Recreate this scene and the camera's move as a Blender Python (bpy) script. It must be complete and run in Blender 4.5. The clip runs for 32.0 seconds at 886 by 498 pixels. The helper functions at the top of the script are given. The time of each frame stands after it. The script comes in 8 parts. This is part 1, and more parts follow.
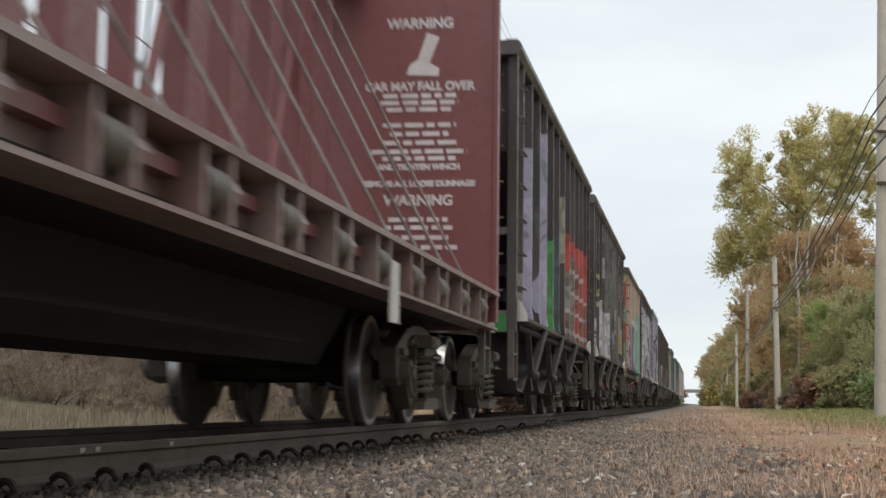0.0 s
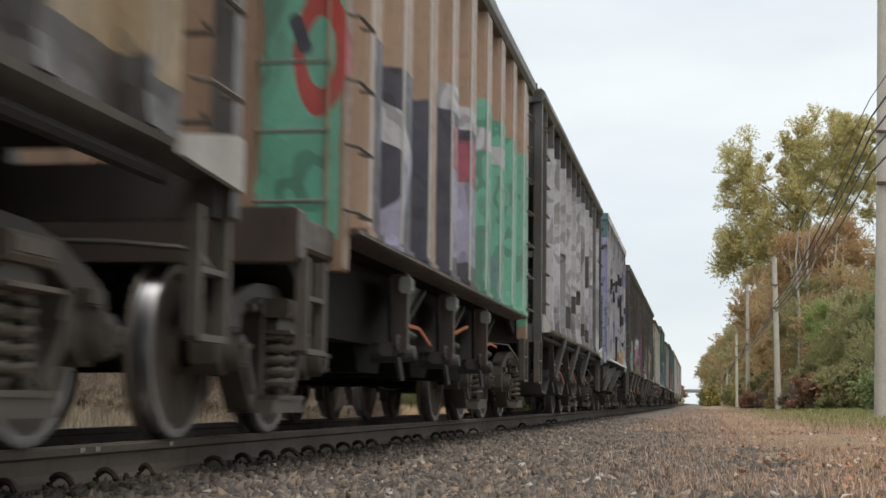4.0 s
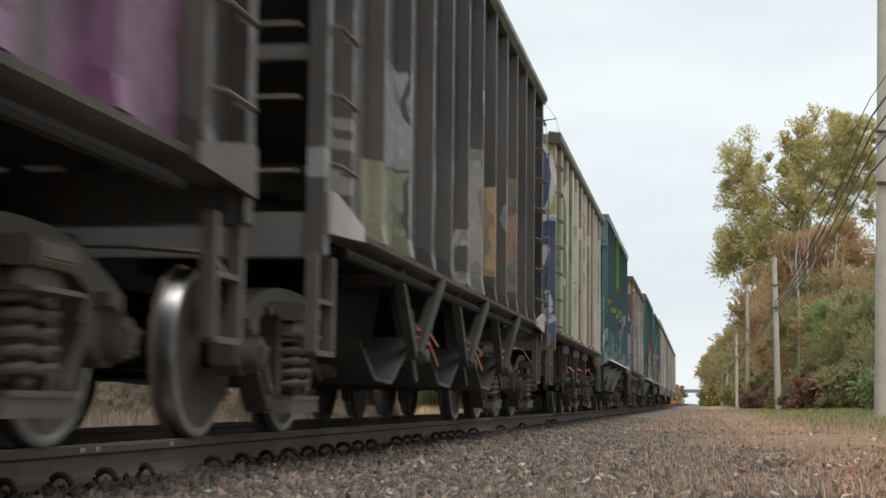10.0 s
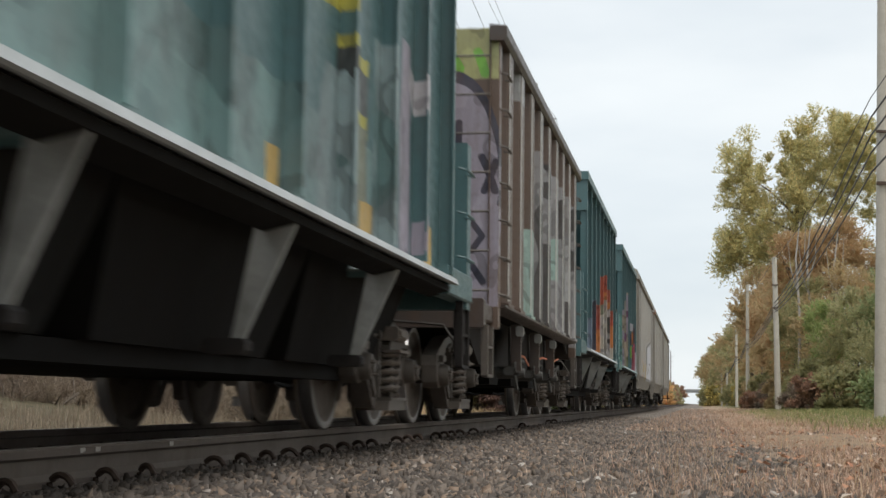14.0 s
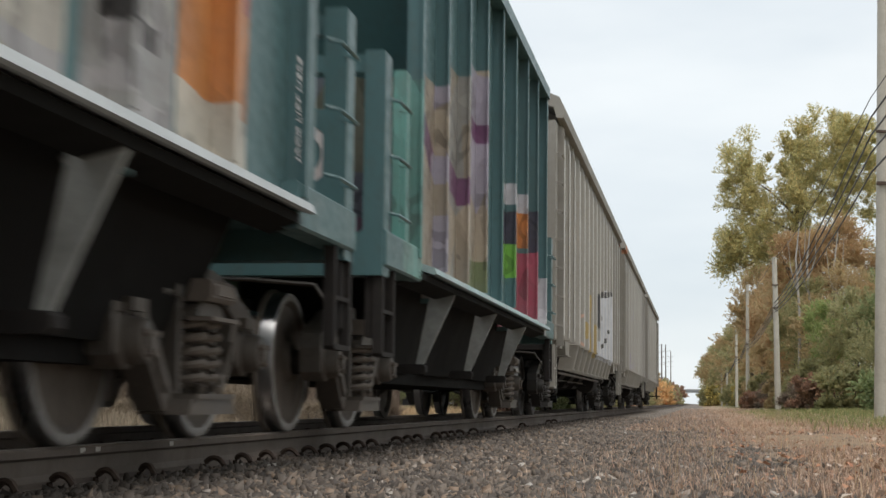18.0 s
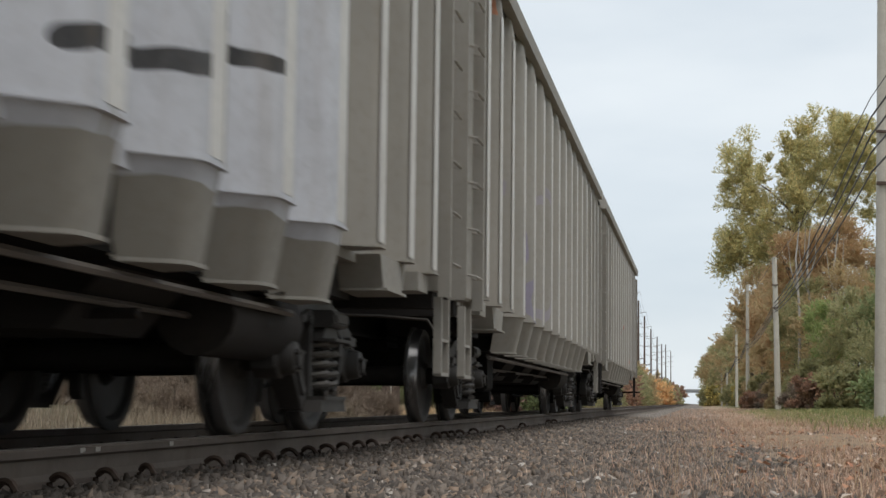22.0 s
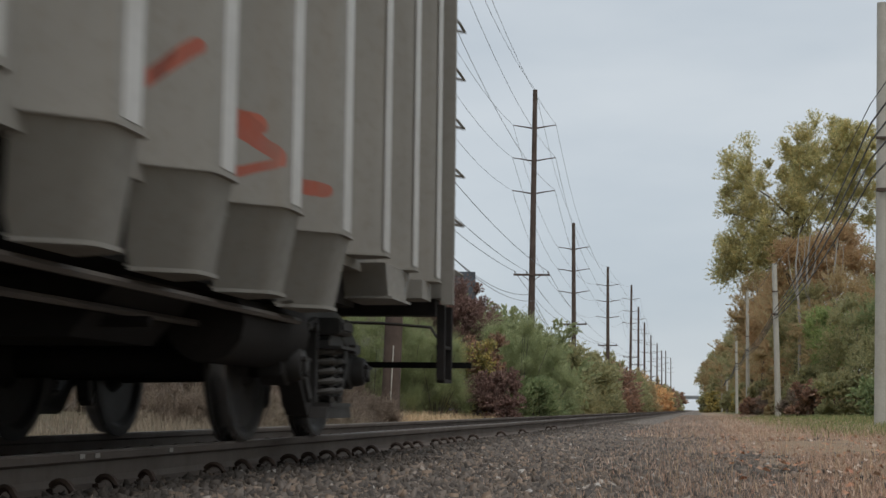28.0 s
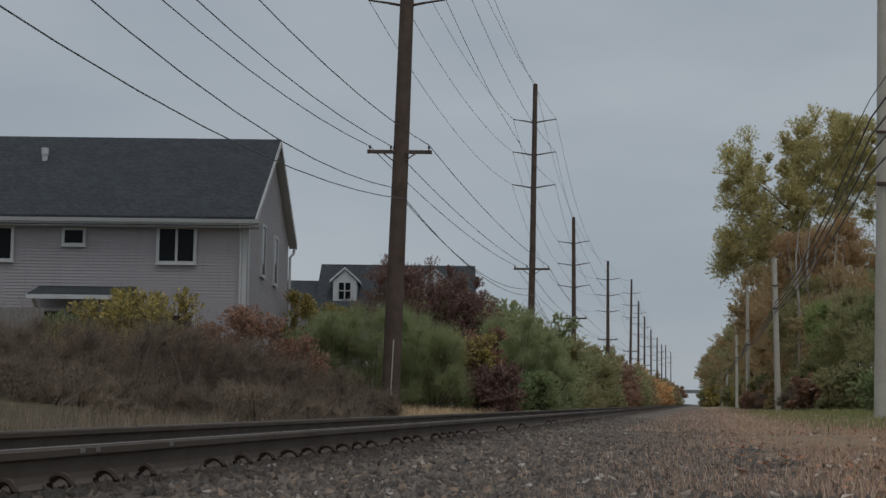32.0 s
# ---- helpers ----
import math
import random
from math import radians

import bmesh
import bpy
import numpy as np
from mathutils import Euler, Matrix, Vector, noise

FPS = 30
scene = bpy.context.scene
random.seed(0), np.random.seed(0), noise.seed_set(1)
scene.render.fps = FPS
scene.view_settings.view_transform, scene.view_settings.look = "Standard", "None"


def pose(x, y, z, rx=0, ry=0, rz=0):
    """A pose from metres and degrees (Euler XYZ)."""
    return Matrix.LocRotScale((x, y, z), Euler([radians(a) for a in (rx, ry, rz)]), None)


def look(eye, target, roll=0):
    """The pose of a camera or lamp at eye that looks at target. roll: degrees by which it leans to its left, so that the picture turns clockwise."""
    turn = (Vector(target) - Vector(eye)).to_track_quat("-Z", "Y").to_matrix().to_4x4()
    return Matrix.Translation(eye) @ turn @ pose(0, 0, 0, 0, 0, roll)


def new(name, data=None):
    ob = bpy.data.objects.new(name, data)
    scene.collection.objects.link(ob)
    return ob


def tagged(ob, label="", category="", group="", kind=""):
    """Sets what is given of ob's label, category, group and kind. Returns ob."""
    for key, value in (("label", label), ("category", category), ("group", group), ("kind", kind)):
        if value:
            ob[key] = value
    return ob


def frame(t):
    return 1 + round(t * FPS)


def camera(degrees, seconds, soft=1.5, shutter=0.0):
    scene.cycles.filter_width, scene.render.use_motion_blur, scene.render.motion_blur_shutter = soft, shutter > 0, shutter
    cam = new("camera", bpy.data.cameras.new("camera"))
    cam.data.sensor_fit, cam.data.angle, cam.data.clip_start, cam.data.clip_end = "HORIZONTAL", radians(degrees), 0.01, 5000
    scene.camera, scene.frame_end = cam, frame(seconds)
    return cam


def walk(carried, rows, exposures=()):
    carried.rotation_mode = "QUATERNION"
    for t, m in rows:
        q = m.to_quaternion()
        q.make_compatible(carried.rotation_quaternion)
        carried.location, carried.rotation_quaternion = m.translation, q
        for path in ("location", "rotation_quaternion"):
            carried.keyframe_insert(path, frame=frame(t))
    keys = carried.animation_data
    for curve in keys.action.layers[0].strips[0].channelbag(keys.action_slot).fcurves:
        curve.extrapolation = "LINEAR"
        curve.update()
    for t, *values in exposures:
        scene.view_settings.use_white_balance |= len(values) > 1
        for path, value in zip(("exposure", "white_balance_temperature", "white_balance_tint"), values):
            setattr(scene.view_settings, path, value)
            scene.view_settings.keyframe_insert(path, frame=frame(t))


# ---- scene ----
# Camera: stands low beside a railway track and looks along it; z = 0 is the top of the rails, +Y runs down the line.
cam = camera(32.25, 32.0, soft=1.5, shutter=0.5)
EYE = (0.0, 0.0, 0.2207)


def aim(drift):
    """The pose of the camera; drift: small upward tilt in degrees added to the set-up."""
    yaw, pitch = 0.1650, 0.0987 + radians(drift)
    way = Vector((-math.sin(yaw) * math.cos(pitch), math.cos(yaw) * math.cos(pitch), math.sin(pitch)))
    return look(EYE, Vector(EYE) + way * 10, 0.682)


walk(cam, [(0, aim(0)), (22.8, aim(0)), (23.5, aim(0.02)), (24, aim(0.065)), (24.5, aim(0.125)), (25, aim(0.17)),
           (25.5, aim(0.2)), (26.5, aim(0.23)), (27.5, aim(0.243)), (28.5, aim(0.215)), (29, aim(0.18)), (29.5, aim(0.15)),
           (30, aim(0.105)), (31, aim(0.055)), (32, aim(0.02))],
     exposures=[(0, 0.32, 6700, 10), (20.5, 0.3, 6650, 10), (22, 0.17, 6500, 10), (23.5, 0.18, 6450, 10), (25, 0.15, 6420, 10), (27.5, -0.08, 6400, 10), (28.5, -0.43, 6350, 10), (29.5, -0.64, 6280, 10), (30.8, -0.8, 6250, 10), (32, -0.9, 6230, 10)])

# World: an overcast sky.
world = bpy.data.worlds.new("world")
scene.world = world
world.use_nodes = True
wn = world.node_tree.nodes
wl = world.node_tree.links
wn.clear()
w_out = wn.new("ShaderNodeOutputWorld")
w_bg = wn.new("ShaderNodeBackground")
w_sky = wn.new("ShaderNodeTexSky")
w_sky.sky_type = "NISHITA"
w_sky.sun_disc = False
w_sky.sun_elevation, w_sky.sun_rotation = radians(48), radians(150)
w_bg.inputs["Strength"].default_value = 0.1
w_co = wn.new("ShaderNodeTexCoord")
w_map = wn.new("ShaderNodeMapping")
w_map.inputs["Scale"].default_value = (1.0, 1.0, 3.2)
w_noise = wn.new("ShaderNodeTexNoise")
w_noise.inputs["Scale"].default_value = 2.6
w_noise.inputs["Detail"].default_value = 5.0
w_noise.inputs["Roughness"].default_value = 0.5
w_ramp = wn.new("ShaderNodeValToRGB")
w_ramp.color_ramp.elements[0].position, w_ramp.color_ramp.elements[0].color = 0.32, (6.0, 6.7, 7.3, 1)
w_ramp.color_ramp.elements[1].position, w_ramp.color_ramp.elements[1].color = 0.66, (7.9, 8.4, 8.7, 1)
w_mix = wn.new("ShaderNodeMixRGB")
w_mix.inputs["Fac"].default_value = 0.9
wl.new(w_co.outputs["Generated"], w_map.inputs["Vector"])
wl.new(w_map.outputs["Vector"], w_noise.inputs["Vector"])
wl.new(w_noise.outputs["Fac"], w_ramp.inputs["Fac"])
wl.new(w_sky.outputs["Color"], w_mix.inputs["Color1"])
wl.new(w_ramp.outputs["Color"], w_mix.inputs["Color2"])
wl.new(w_mix.outputs["Color"], w_bg.inputs["Color"])
wl.new(w_bg.outputs["Background"], w_out.inputs["Surface"])

sun_data = bpy.data.lights.new("sun", "SUN")
sun_data.energy, sun_data.angle, sun_data.color = 1.75, radians(40), (1.0, 0.96, 0.91)
sun_lamp = new("sun", sun_data)
sun_lamp.matrix_world = look((12, 4, 52), (0, 20, 0))

# ---------------------------------------------------------------- mesh helpers
RNG = np.random.default_rng(7)


class Geo:
    """Collects corners and faces of one mesh."""

    def __init__(self):
        self.v, self.f, self.m, self.cur = [], [], [], 0

    def add(self, verts, faces):
        n = len(self.v)
        self.v += [tuple(p) for p in verts]
        self.f += [tuple(i + n for i in q) for q in faces]
        self.m += [self.cur] * len(faces)
        return self

    def box(self, x0, x1, y0, y1, z0, z1, c=0.0):
        """A box; c chamfers its four long edges along y."""
        if c:
            return self.prism([(x0 + c, z0), (x1 - c, z0), (x1, z0 + c), (x1, z1 - c), (x1 - c, z1), (x0 + c, z1), (x0, z1 - c), (x0, z0 + c)], "y", y0, y1)
        v = [(x, y, z) for z in (z0, z1) for y in (y0, y1) for x in (x0, x1)]
        return self.add(v, [(0, 2, 3, 1), (4, 5, 7, 6), (0, 1, 5, 4), (2, 6, 7, 3), (0, 4, 6, 2), (1, 3, 7, 5)])

    def prism(self, poly, axis, a, b):
        """A polygon swept along an axis: (x, z) along y, (y, z) along x, (x, y) along z."""
        def at(p, d):
            return {"y": (p[0], d, p[1]), "x": (d, p[0], p[1]), "z": (p[0], p[1], d)}[axis]
        n = len(poly)
        v = [at(p, a) for p in poly] + [at(p, b) for p in poly]
        f = [(i, (i + 1) % n, (i + 1) % n + n, i + n) for i in range(n)]
        return self.add(v, f + [tuple(range(n))[::-1], tuple(range(n, 2 * n))])

    def bar(self, p, q, w, h):
        """A straight bar of width w and height h from p to q."""
        p, q = Vector(p), Vector(q)
        d = (q - p).normalized()
        side = d.cross(Vector((0, 0, 1))) if abs(d.z) < 0.95 else d.cross(Vector((0, 1, 0)))
        side.normalize()
        up = side.cross(d)
        v = [e + side * (w / 2 * i) + up * (h / 2 * j) for e in (p, q) for i, j in ((-1, -1), (1, -1), (1, 1), (-1, 1))]
        return self.add(v, [(0, 1, 2, 3), (4, 7, 6, 5), (0, 4, 5, 1), (1, 5, 6, 2), (2, 6, 7, 3), (3, 7, 4, 0)])

    def tube(self, pts, r, n=8, r1=None):
        """A round tube through points, from radius r to r1."""
        pts = [Vector(p) for p in pts]
        r1 = r if r1 is None else r1
        rings, m = [], len(pts)
        for k, p in enumerate(pts):
            d = (pts[min(k + 1, m - 1)] - pts[max(k - 1, 0)]).normalized()
            ref = Vector((0, 0, 1)) if abs(d.z) < 0.9 else Vector((1, 0, 0))
            a = d.cross(ref).normalized()
            b = a.cross(d)
            rr = r + (r1 - r) * k / max(m - 1, 1)
            rings.append([p + (a * math.cos(t) + b * math.sin(t)) * rr for t in (2 * math.pi * i / n for i in range(n))])
        v = [p for ring in rings for p in ring]
        f = [(k * n + i, k * n + (i + 1) % n, (k + 1) * n + (i + 1) % n, (k + 1) * n + i) for k in range(m - 1) for i in range(n)]
        return self.add(v, f + [tuple(range(n))[::-1], tuple(range((m - 1) * n, m * n))])

    def lathe(self, profile, n=28):
        """A profile of (x, radius) turned round the x axis."""
        m = len(profile)
        v = [(x, r * math.cos(2 * math.pi * i / n), r * math.sin(2 * math.pi * i / n)) for x, r in profile for i in range(n)]
        f = [(k * n + i, k * n + (i + 1) % n, (k + 1) * n + (i + 1) % n, (k + 1) * n + i) for k in range(m - 1) for i in range(n)]
        return self.add(v, f)


MESHES = {}


def mesh_of(name, geo, mats, smooth=0):
    me = bpy.data.meshes.new(name)
    me.from_pydata(geo.v, [], geo.f)
    for m in mats if isinstance(mats, (list, tuple)) else [mats]:
        me.materials.append(m)
    if any(geo.m):
        me.polygons.foreach_set("material_index", geo.m)
    bm = bmesh.new()
    bm.from_mesh(me)
    bmesh.ops.recalc_face_normals(bm, faces=bm.faces[:])
    bm.to_mesh(me)
    bm.free()
    if smooth:
        me.polygons.foreach_set("use_smooth", [True] * len(me.polygons))
        me.set_sharp_from_angle(angle=radians(smooth))
    return me


def part(name, geo, material, parent=None, label="", smooth=0, at=None, key=None):
    """Links one mesh under a thing or a part. geo: a Geo, or a function that makes one; key: alike pieces share a mesh."""
    if key is not None and key in MESHES:
        me = MESHES[key]
    else:
        me = mesh_of(name, geo() if callable(geo) else geo, material, smooth)
        if key is not None:
            MESHES[key] = me
    ob = new(name, me)
    ob.parent = parent
    if at is not None:
        ob.matrix_basis = at
    if label:
        ob["label"] = label
    return ob


def thing(name, label, category, at=None, group="", kind=""):
    ob = new(name)
    ob.empty_display_size = 0.2
    if at is not None:
        ob.matrix_basis = at
    return tagged(ob, label, category, group, kind)


def array_mesh(name, verts, faces, mats, smooth=False):
    """A mesh from arrays: verts (n, 3), faces (m, k)."""
    me = bpy.data.meshes.new(name)
    m, k = faces.shape
    me.vertices.add(len(verts))
    me.vertices.foreach_set("co", np.ascontiguousarray(verts, dtype=np.float32).ravel())
    me.loops.add(m * k)
    me.loops.foreach_set("vertex_index", np.ascontiguousarray(faces, dtype=np.int32).ravel())
    me.polygons.add(m)
    me.polygons.foreach_set("loop_start", np.arange(0, m * k, k, dtype=np.int32))
    if smooth:
        me.polygons.foreach_set("use_smooth", np.ones(m, dtype=bool))
    me.update(calc_edges=True)
    me.validate()
    for q in mats if isinstance(mats, (list, tuple)) else [mats]:
        me.materials.append(q)
    return me


# ---------------------------------------------------------------- materials
class Nodes:
    """Short hand for a node tree of one material."""

    def __init__(self, name):
        self.mat = bpy.data.materials.new(name)
        self.mat.use_nodes = True
        self.t = self.mat.node_tree
        self.bsdf = self.t.nodes["Principled BSDF"]
        self.co = self.t.nodes.new("ShaderNodeTexCoord")

    def link(self, a, b):
        self.t.links.new(a, b)

    def mapped(self, sx, sy, sz):
        m = self.t.nodes.new("ShaderNodeMapping")
        m.inputs["Scale"].default_value = (sx, sy, sz)
        self.link(self.co.outputs["Object"], m.inputs["Vector"])
        return m.outputs["Vector"]

    def noise(self, scale, detail=4, rough=0.6, vec=None):
        n = self.t.nodes.new("ShaderNodeTexNoise")
        n.inputs["Scale"].default_value, n.inputs["Detail"].default_value, n.inputs["Roughness"].default_value = scale, detail, rough
        self.link(vec if vec is not None else self.co.outputs["Object"], n.inputs["Vector"])
        return n.outputs["Fac"]

    def ramp(self, fac, stops, constant=False):
        r = self.t.nodes.new("ShaderNodeValToRGB")
        if constant:
            r.color_ramp.interpolation = "CONSTANT"
        e = r.color_ramp.elements
        while len(e) < len(stops):
            e.new(0.5)
        for k, (pos, col) in enumerate(stops):
            e[k].position = pos
            e[k].color = (*col, 1) if isinstance(col, tuple) else (col, col, col, 1)
        self.link(fac, r.inputs["Fac"])
        return r.outputs["Color"]

    def mix(self, fac, a, b, mode="MIX"):
        m = self.t.nodes.new("ShaderNodeMixRGB")
        m.blend_type = mode
        for sock, val in zip(("Fac", "Color1", "Color2"), (fac, a, b)):
            if isinstance(val, (int, float)):
                m.inputs[sock].default_value = val if sock == "Fac" else (val, val, val, 1)
            elif isinstance(val, tuple):
                m.inputs[sock].default_value = (*val, 1)
            else:
                self.link(val, m.inputs[sock])
        return m.outputs["Color"]

    def math(self, op, a, b=None, c=None):
        m = self.t.nodes.new("ShaderNodeMath")
        m.operation = op
        for k, val in enumerate((a, b, c)):
            if val is None:
                continue
            if isinstance(val, (int, float)):
                m.inputs[k].default_value = val
            else:
                self.link(val, m.inputs[k])
        return m.outputs["Value"]

    def bump(self, height, strength, distance=0.02):
        b = self.t.nodes.new("ShaderNodeBump")
        b.inputs["Strength"].default_value, b.inputs["Distance"].default_value = strength, distance
        self.link(height, b.inputs["Height"])
        self.link(b.outputs["Normal"], self.bsdf.inputs["Normal"])

    def done(self, color, rough=0.8, metal=0.0, spec=0.4):
        if isinstance(color, tuple):
            self.bsdf.inputs["Base Color"].default_value = (*color, 1)
        else:
            self.link(color, self.bsdf.inputs["Base Color"])
        if isinstance(rough, (int, float)):
            self.bsdf.inputs["Roughness"].default_value = rough
        else:
            self.link(rough, self.bsdf.inputs["Roughness"])
        self.bsdf.inputs["Metallic"].default_value = metal
        self.bsdf.inputs["Specular IOR Level"].default_value = spec
        return self.mat


def dull(c, k):
    return tuple(min(1.0, max(0.0, v * k)) for v in c)


def worn(name, base, dirt=(0.09, 0.07, 0.055), amount=0.5, rough=0.75, metal=0.0, scale=1.0, bump=0.25, spec=0.35):
    """A painted or bare surface with stains at two scales."""
    n = Nodes(name)
    a = n.noise(1.6 * scale, 6, 0.65)
    b = n.noise(22 * scale, 4, 0.6)
    col = n.mix(n.ramp(a, [(0.42, 0.0), (0.7, amount)]), base, dirt)
    col = n.mix(n.ramp(b, [(0.35, 0.0), (0.75, 0.35)]), col, dull(base, 0.6))
    if bump:
        n.bump(b, bump, 0.004)
    return n.done(col, n.ramp(a, [(0.3, max(0.0, rough - 0.12)), (0.7, min(1.0, rough + 0.12))]), metal, spec)


def car_paint(name, base, zones=(), rust=(0.13, 0.065, 0.035), amount=0.45, rough=0.38, streak=0.5, wobble=0.06, fade=0.0, end=False, mottle=0.8):
    """Weathered paint of a wagon; zones are sprayed fields (y0, y1, z0, z1, colour, second colour, pattern size, kind), on an end face with x for y."""
    n = Nodes(name)
    big = n.noise(0.9, 6, 0.6)
    fine = n.noise(14, 5, 0.65)
    col = n.mix(n.ramp(big, [(0.35, 0.0), (0.75, 0.5)]), base, dull(base, 0.62))
    if fade:
        col = n.mix(n.ramp(n.noise(0.5, 3, 0.5), [(0.4, 0.0), (0.7, fade)]), col, (0.4, 0.39, 0.38))
    sprayed = None
    if zones:
        warp = n.t.nodes.new("ShaderNodeTexNoise")
        warp.inputs["Scale"].default_value = 2.2
        warp.inputs["Detail"].default_value = 2.0
        n.link(n.co.outputs["Object"], warp.inputs["Vector"])
        shift = n.t.nodes.new("ShaderNodeVectorMath")
        shift.operation = "MULTIPLY_ADD"
        n.link(warp.outputs["Color"], shift.inputs[0])
        shift.inputs[1].default_value = (wobble * 2 if end else 0, wobble * 2, wobble * 2)
        n.link(n.co.outputs["Object"], shift.inputs[2])
        sub = n.t.nodes.new("ShaderNodeVectorMath")
        sub.operation = "SUBTRACT"
        n.link(shift.outputs["Vector"], sub.inputs[0])
        sub.inputs[1].default_value = (wobble if end else 0, wobble, wobble)
        sep = n.t.nodes.new("ShaderNodeSeparateXYZ")
        n.link(sub.outputs["Vector"], sep.inputs["Vector"])
        for k, (y0, y1, z0, z1, ca, cb, size, kind) in enumerate(zones):
            u, w = sep.outputs["X" if end else "Y"], sep.outputs["Z"]
            if kind == "stroke":
                dy, dz = y1 - y0, z1 - z0
                py, pz = n.math("SUBTRACT", u, y0), n.math("SUBTRACT", w, z0)
                run = n.math("MULTIPLY_ADD", py, dy, n.math("MULTIPLY", pz, dz))
                run = n.math("MINIMUM", n.math("MAXIMUM", n.math("DIVIDE", run, dy * dy + dz * dz), 0.0), 1.0)
                ey, ez = n.math("MULTIPLY_ADD", run, -dy, py), n.math("MULTIPLY_ADD", run, -dz, pz)
                mask = n.math("LESS_THAN", n.math("MULTIPLY_ADD", ey, ey, n.math("MULTIPLY", ez, ez)), size * size)
            elif kind == "disc":
                ey = n.math("DIVIDE", n.math("SUBTRACT", u, (y0 + y1) / 2), (y1 - y0) / 2)
                ez = n.math("DIVIDE", n.math("SUBTRACT", w, (z0 + z1) / 2), (z1 - z0) / 2)
                rad = n.math("MULTIPLY_ADD", ey, ey, n.math("MULTIPLY", ez, ez))
                mask = n.math("COMPARE", rad, (1 + size * size) / 2, (1 - size * size) / 2)
            else:
                my = n.math("COMPARE", u, (y0 + y1) / 2, (y1 - y0) / 2)
                mask = n.math("MULTIPLY", my, n.math("COMPARE", w, (z0 + z1) / 2, (z1 - z0) / 2))
            if kind in ("flat", "stroke", "disc"):
                fill = ca
            elif kind == "brick":
                br = n.t.nodes.new("ShaderNodeTexBrick")
                swap = n.t.nodes.new("ShaderNodeCombineXYZ")
                n.link(sep.outputs["Y"], swap.inputs["X"])
                n.link(sep.outputs["Z"], swap.inputs["Y"])
                n.link(swap.outputs["Vector"], br.inputs["Vector"])
                br.inputs["Scale"].default_value = size
                br.inputs["Color1"].default_value = (*ca, 1)
                br.inputs["Color2"].default_value = (*cb, 1)
                br.inputs["Mortar"].default_value = (0.4, 0.38, 0.38, 1) if size == 1 else (0.1, 0.1, 0.1, 1)
                br.inputs["Brick Width"].default_value, br.inputs["Row Height"].default_value = 0.98, 0.33
                br.inputs["Mortar Size"].default_value = 0.035
                fill = br.outputs["Color"]
            elif kind == "wave":
                wv = n.t.nodes.new("ShaderNodeTexWave")
                wv.bands_direction = "Y"
                wv.inputs["Scale"].default_value = size
                wv.inputs["Distortion"].default_value = 5.0
                wv.inputs["Detail"].default_value = 2.0
                wv.inputs["Detail Scale"].default_value = 0.7
                n.link(n.co.outputs["Object"], wv.inputs["Vector"])
                fill = n.ramp(wv.outputs["Fac"], [(0.0, ca), (0.5, dull(ca, 0.8)), (0.52, cb)], True)
            elif kind == "flake":
                vo = n.t.nodes.new("ShaderNodeTexVoronoi")
                vo.inputs["Scale"].default_value = size
                n.link(sub.outputs["Vector"], vo.inputs["Vector"])
                bw = n.math("MULTIPLY", vo.outputs["Color"], 1.0)
                fill = n.ramp(bw, [(0.0, ca), (0.45, dull(ca, 0.82)), (0.62, cb), (0.85, ca)], True)
            elif kind == "line":
                w = n.noise(size, 1.0, 0.4)
                fill = n.ramp(w, [(0.0, ca), (0.485, cb), (0.512, ca)], True)
            else:
                w = n.noise(size, 1.5, 0.4, n.mapped(1, 1, 0.8))
                fill = n.ramp(w, [(0.0, ca), (0.46, dull(ca, 0.85)), (0.53, cb), (0.64, ca)], True)
            col = n.mix(mask, col, fill)
            sprayed = mask if sprayed is None else n.math("MAXIMUM", sprayed, mask)
    if zones:
        tint = n.ramp(n.noise(2.1, 2, 0.5, n.mapped(1, 1, 0.7)), [(0.0, 1.25), (0.42, 1.0), (0.56, 0.55), (0.62, 1.05), (0.7, 0.75)], True)
        col = n.mix(n.math("MULTIPLY", sprayed, mottle), col, n.mix(1.0, col, tint, "MULTIPLY"))
        soft = n.ramp(n.noise(2.4, 6, 0.72), [(0.42, 0.0), (0.7, 0.45)])
        col = n.mix(n.math("MULTIPLY", sprayed, soft), col, n.mix(0.6, col, (0.2, 0.19, 0.19)))
    streaks = n.noise(3.0, 5, 0.7, n.mapped(1.2, 2.6, 0.16))
    col = n.mix(n.ramp(streaks, [(0.5, 0.0), (0.78, streak)]), col, rust)
    col = n.mix(n.ramp(fine, [(0.5, 0.0), (0.8, amount)]), col, dull(rust, 0.6))
    n.bump(fine, 0.2, 0.005)
    return n.done(col, n.ramp(fine, [(0.3, rough - 0.1), (0.7, min(1.0, rough + 0.2))]), 0.0, 0.5)


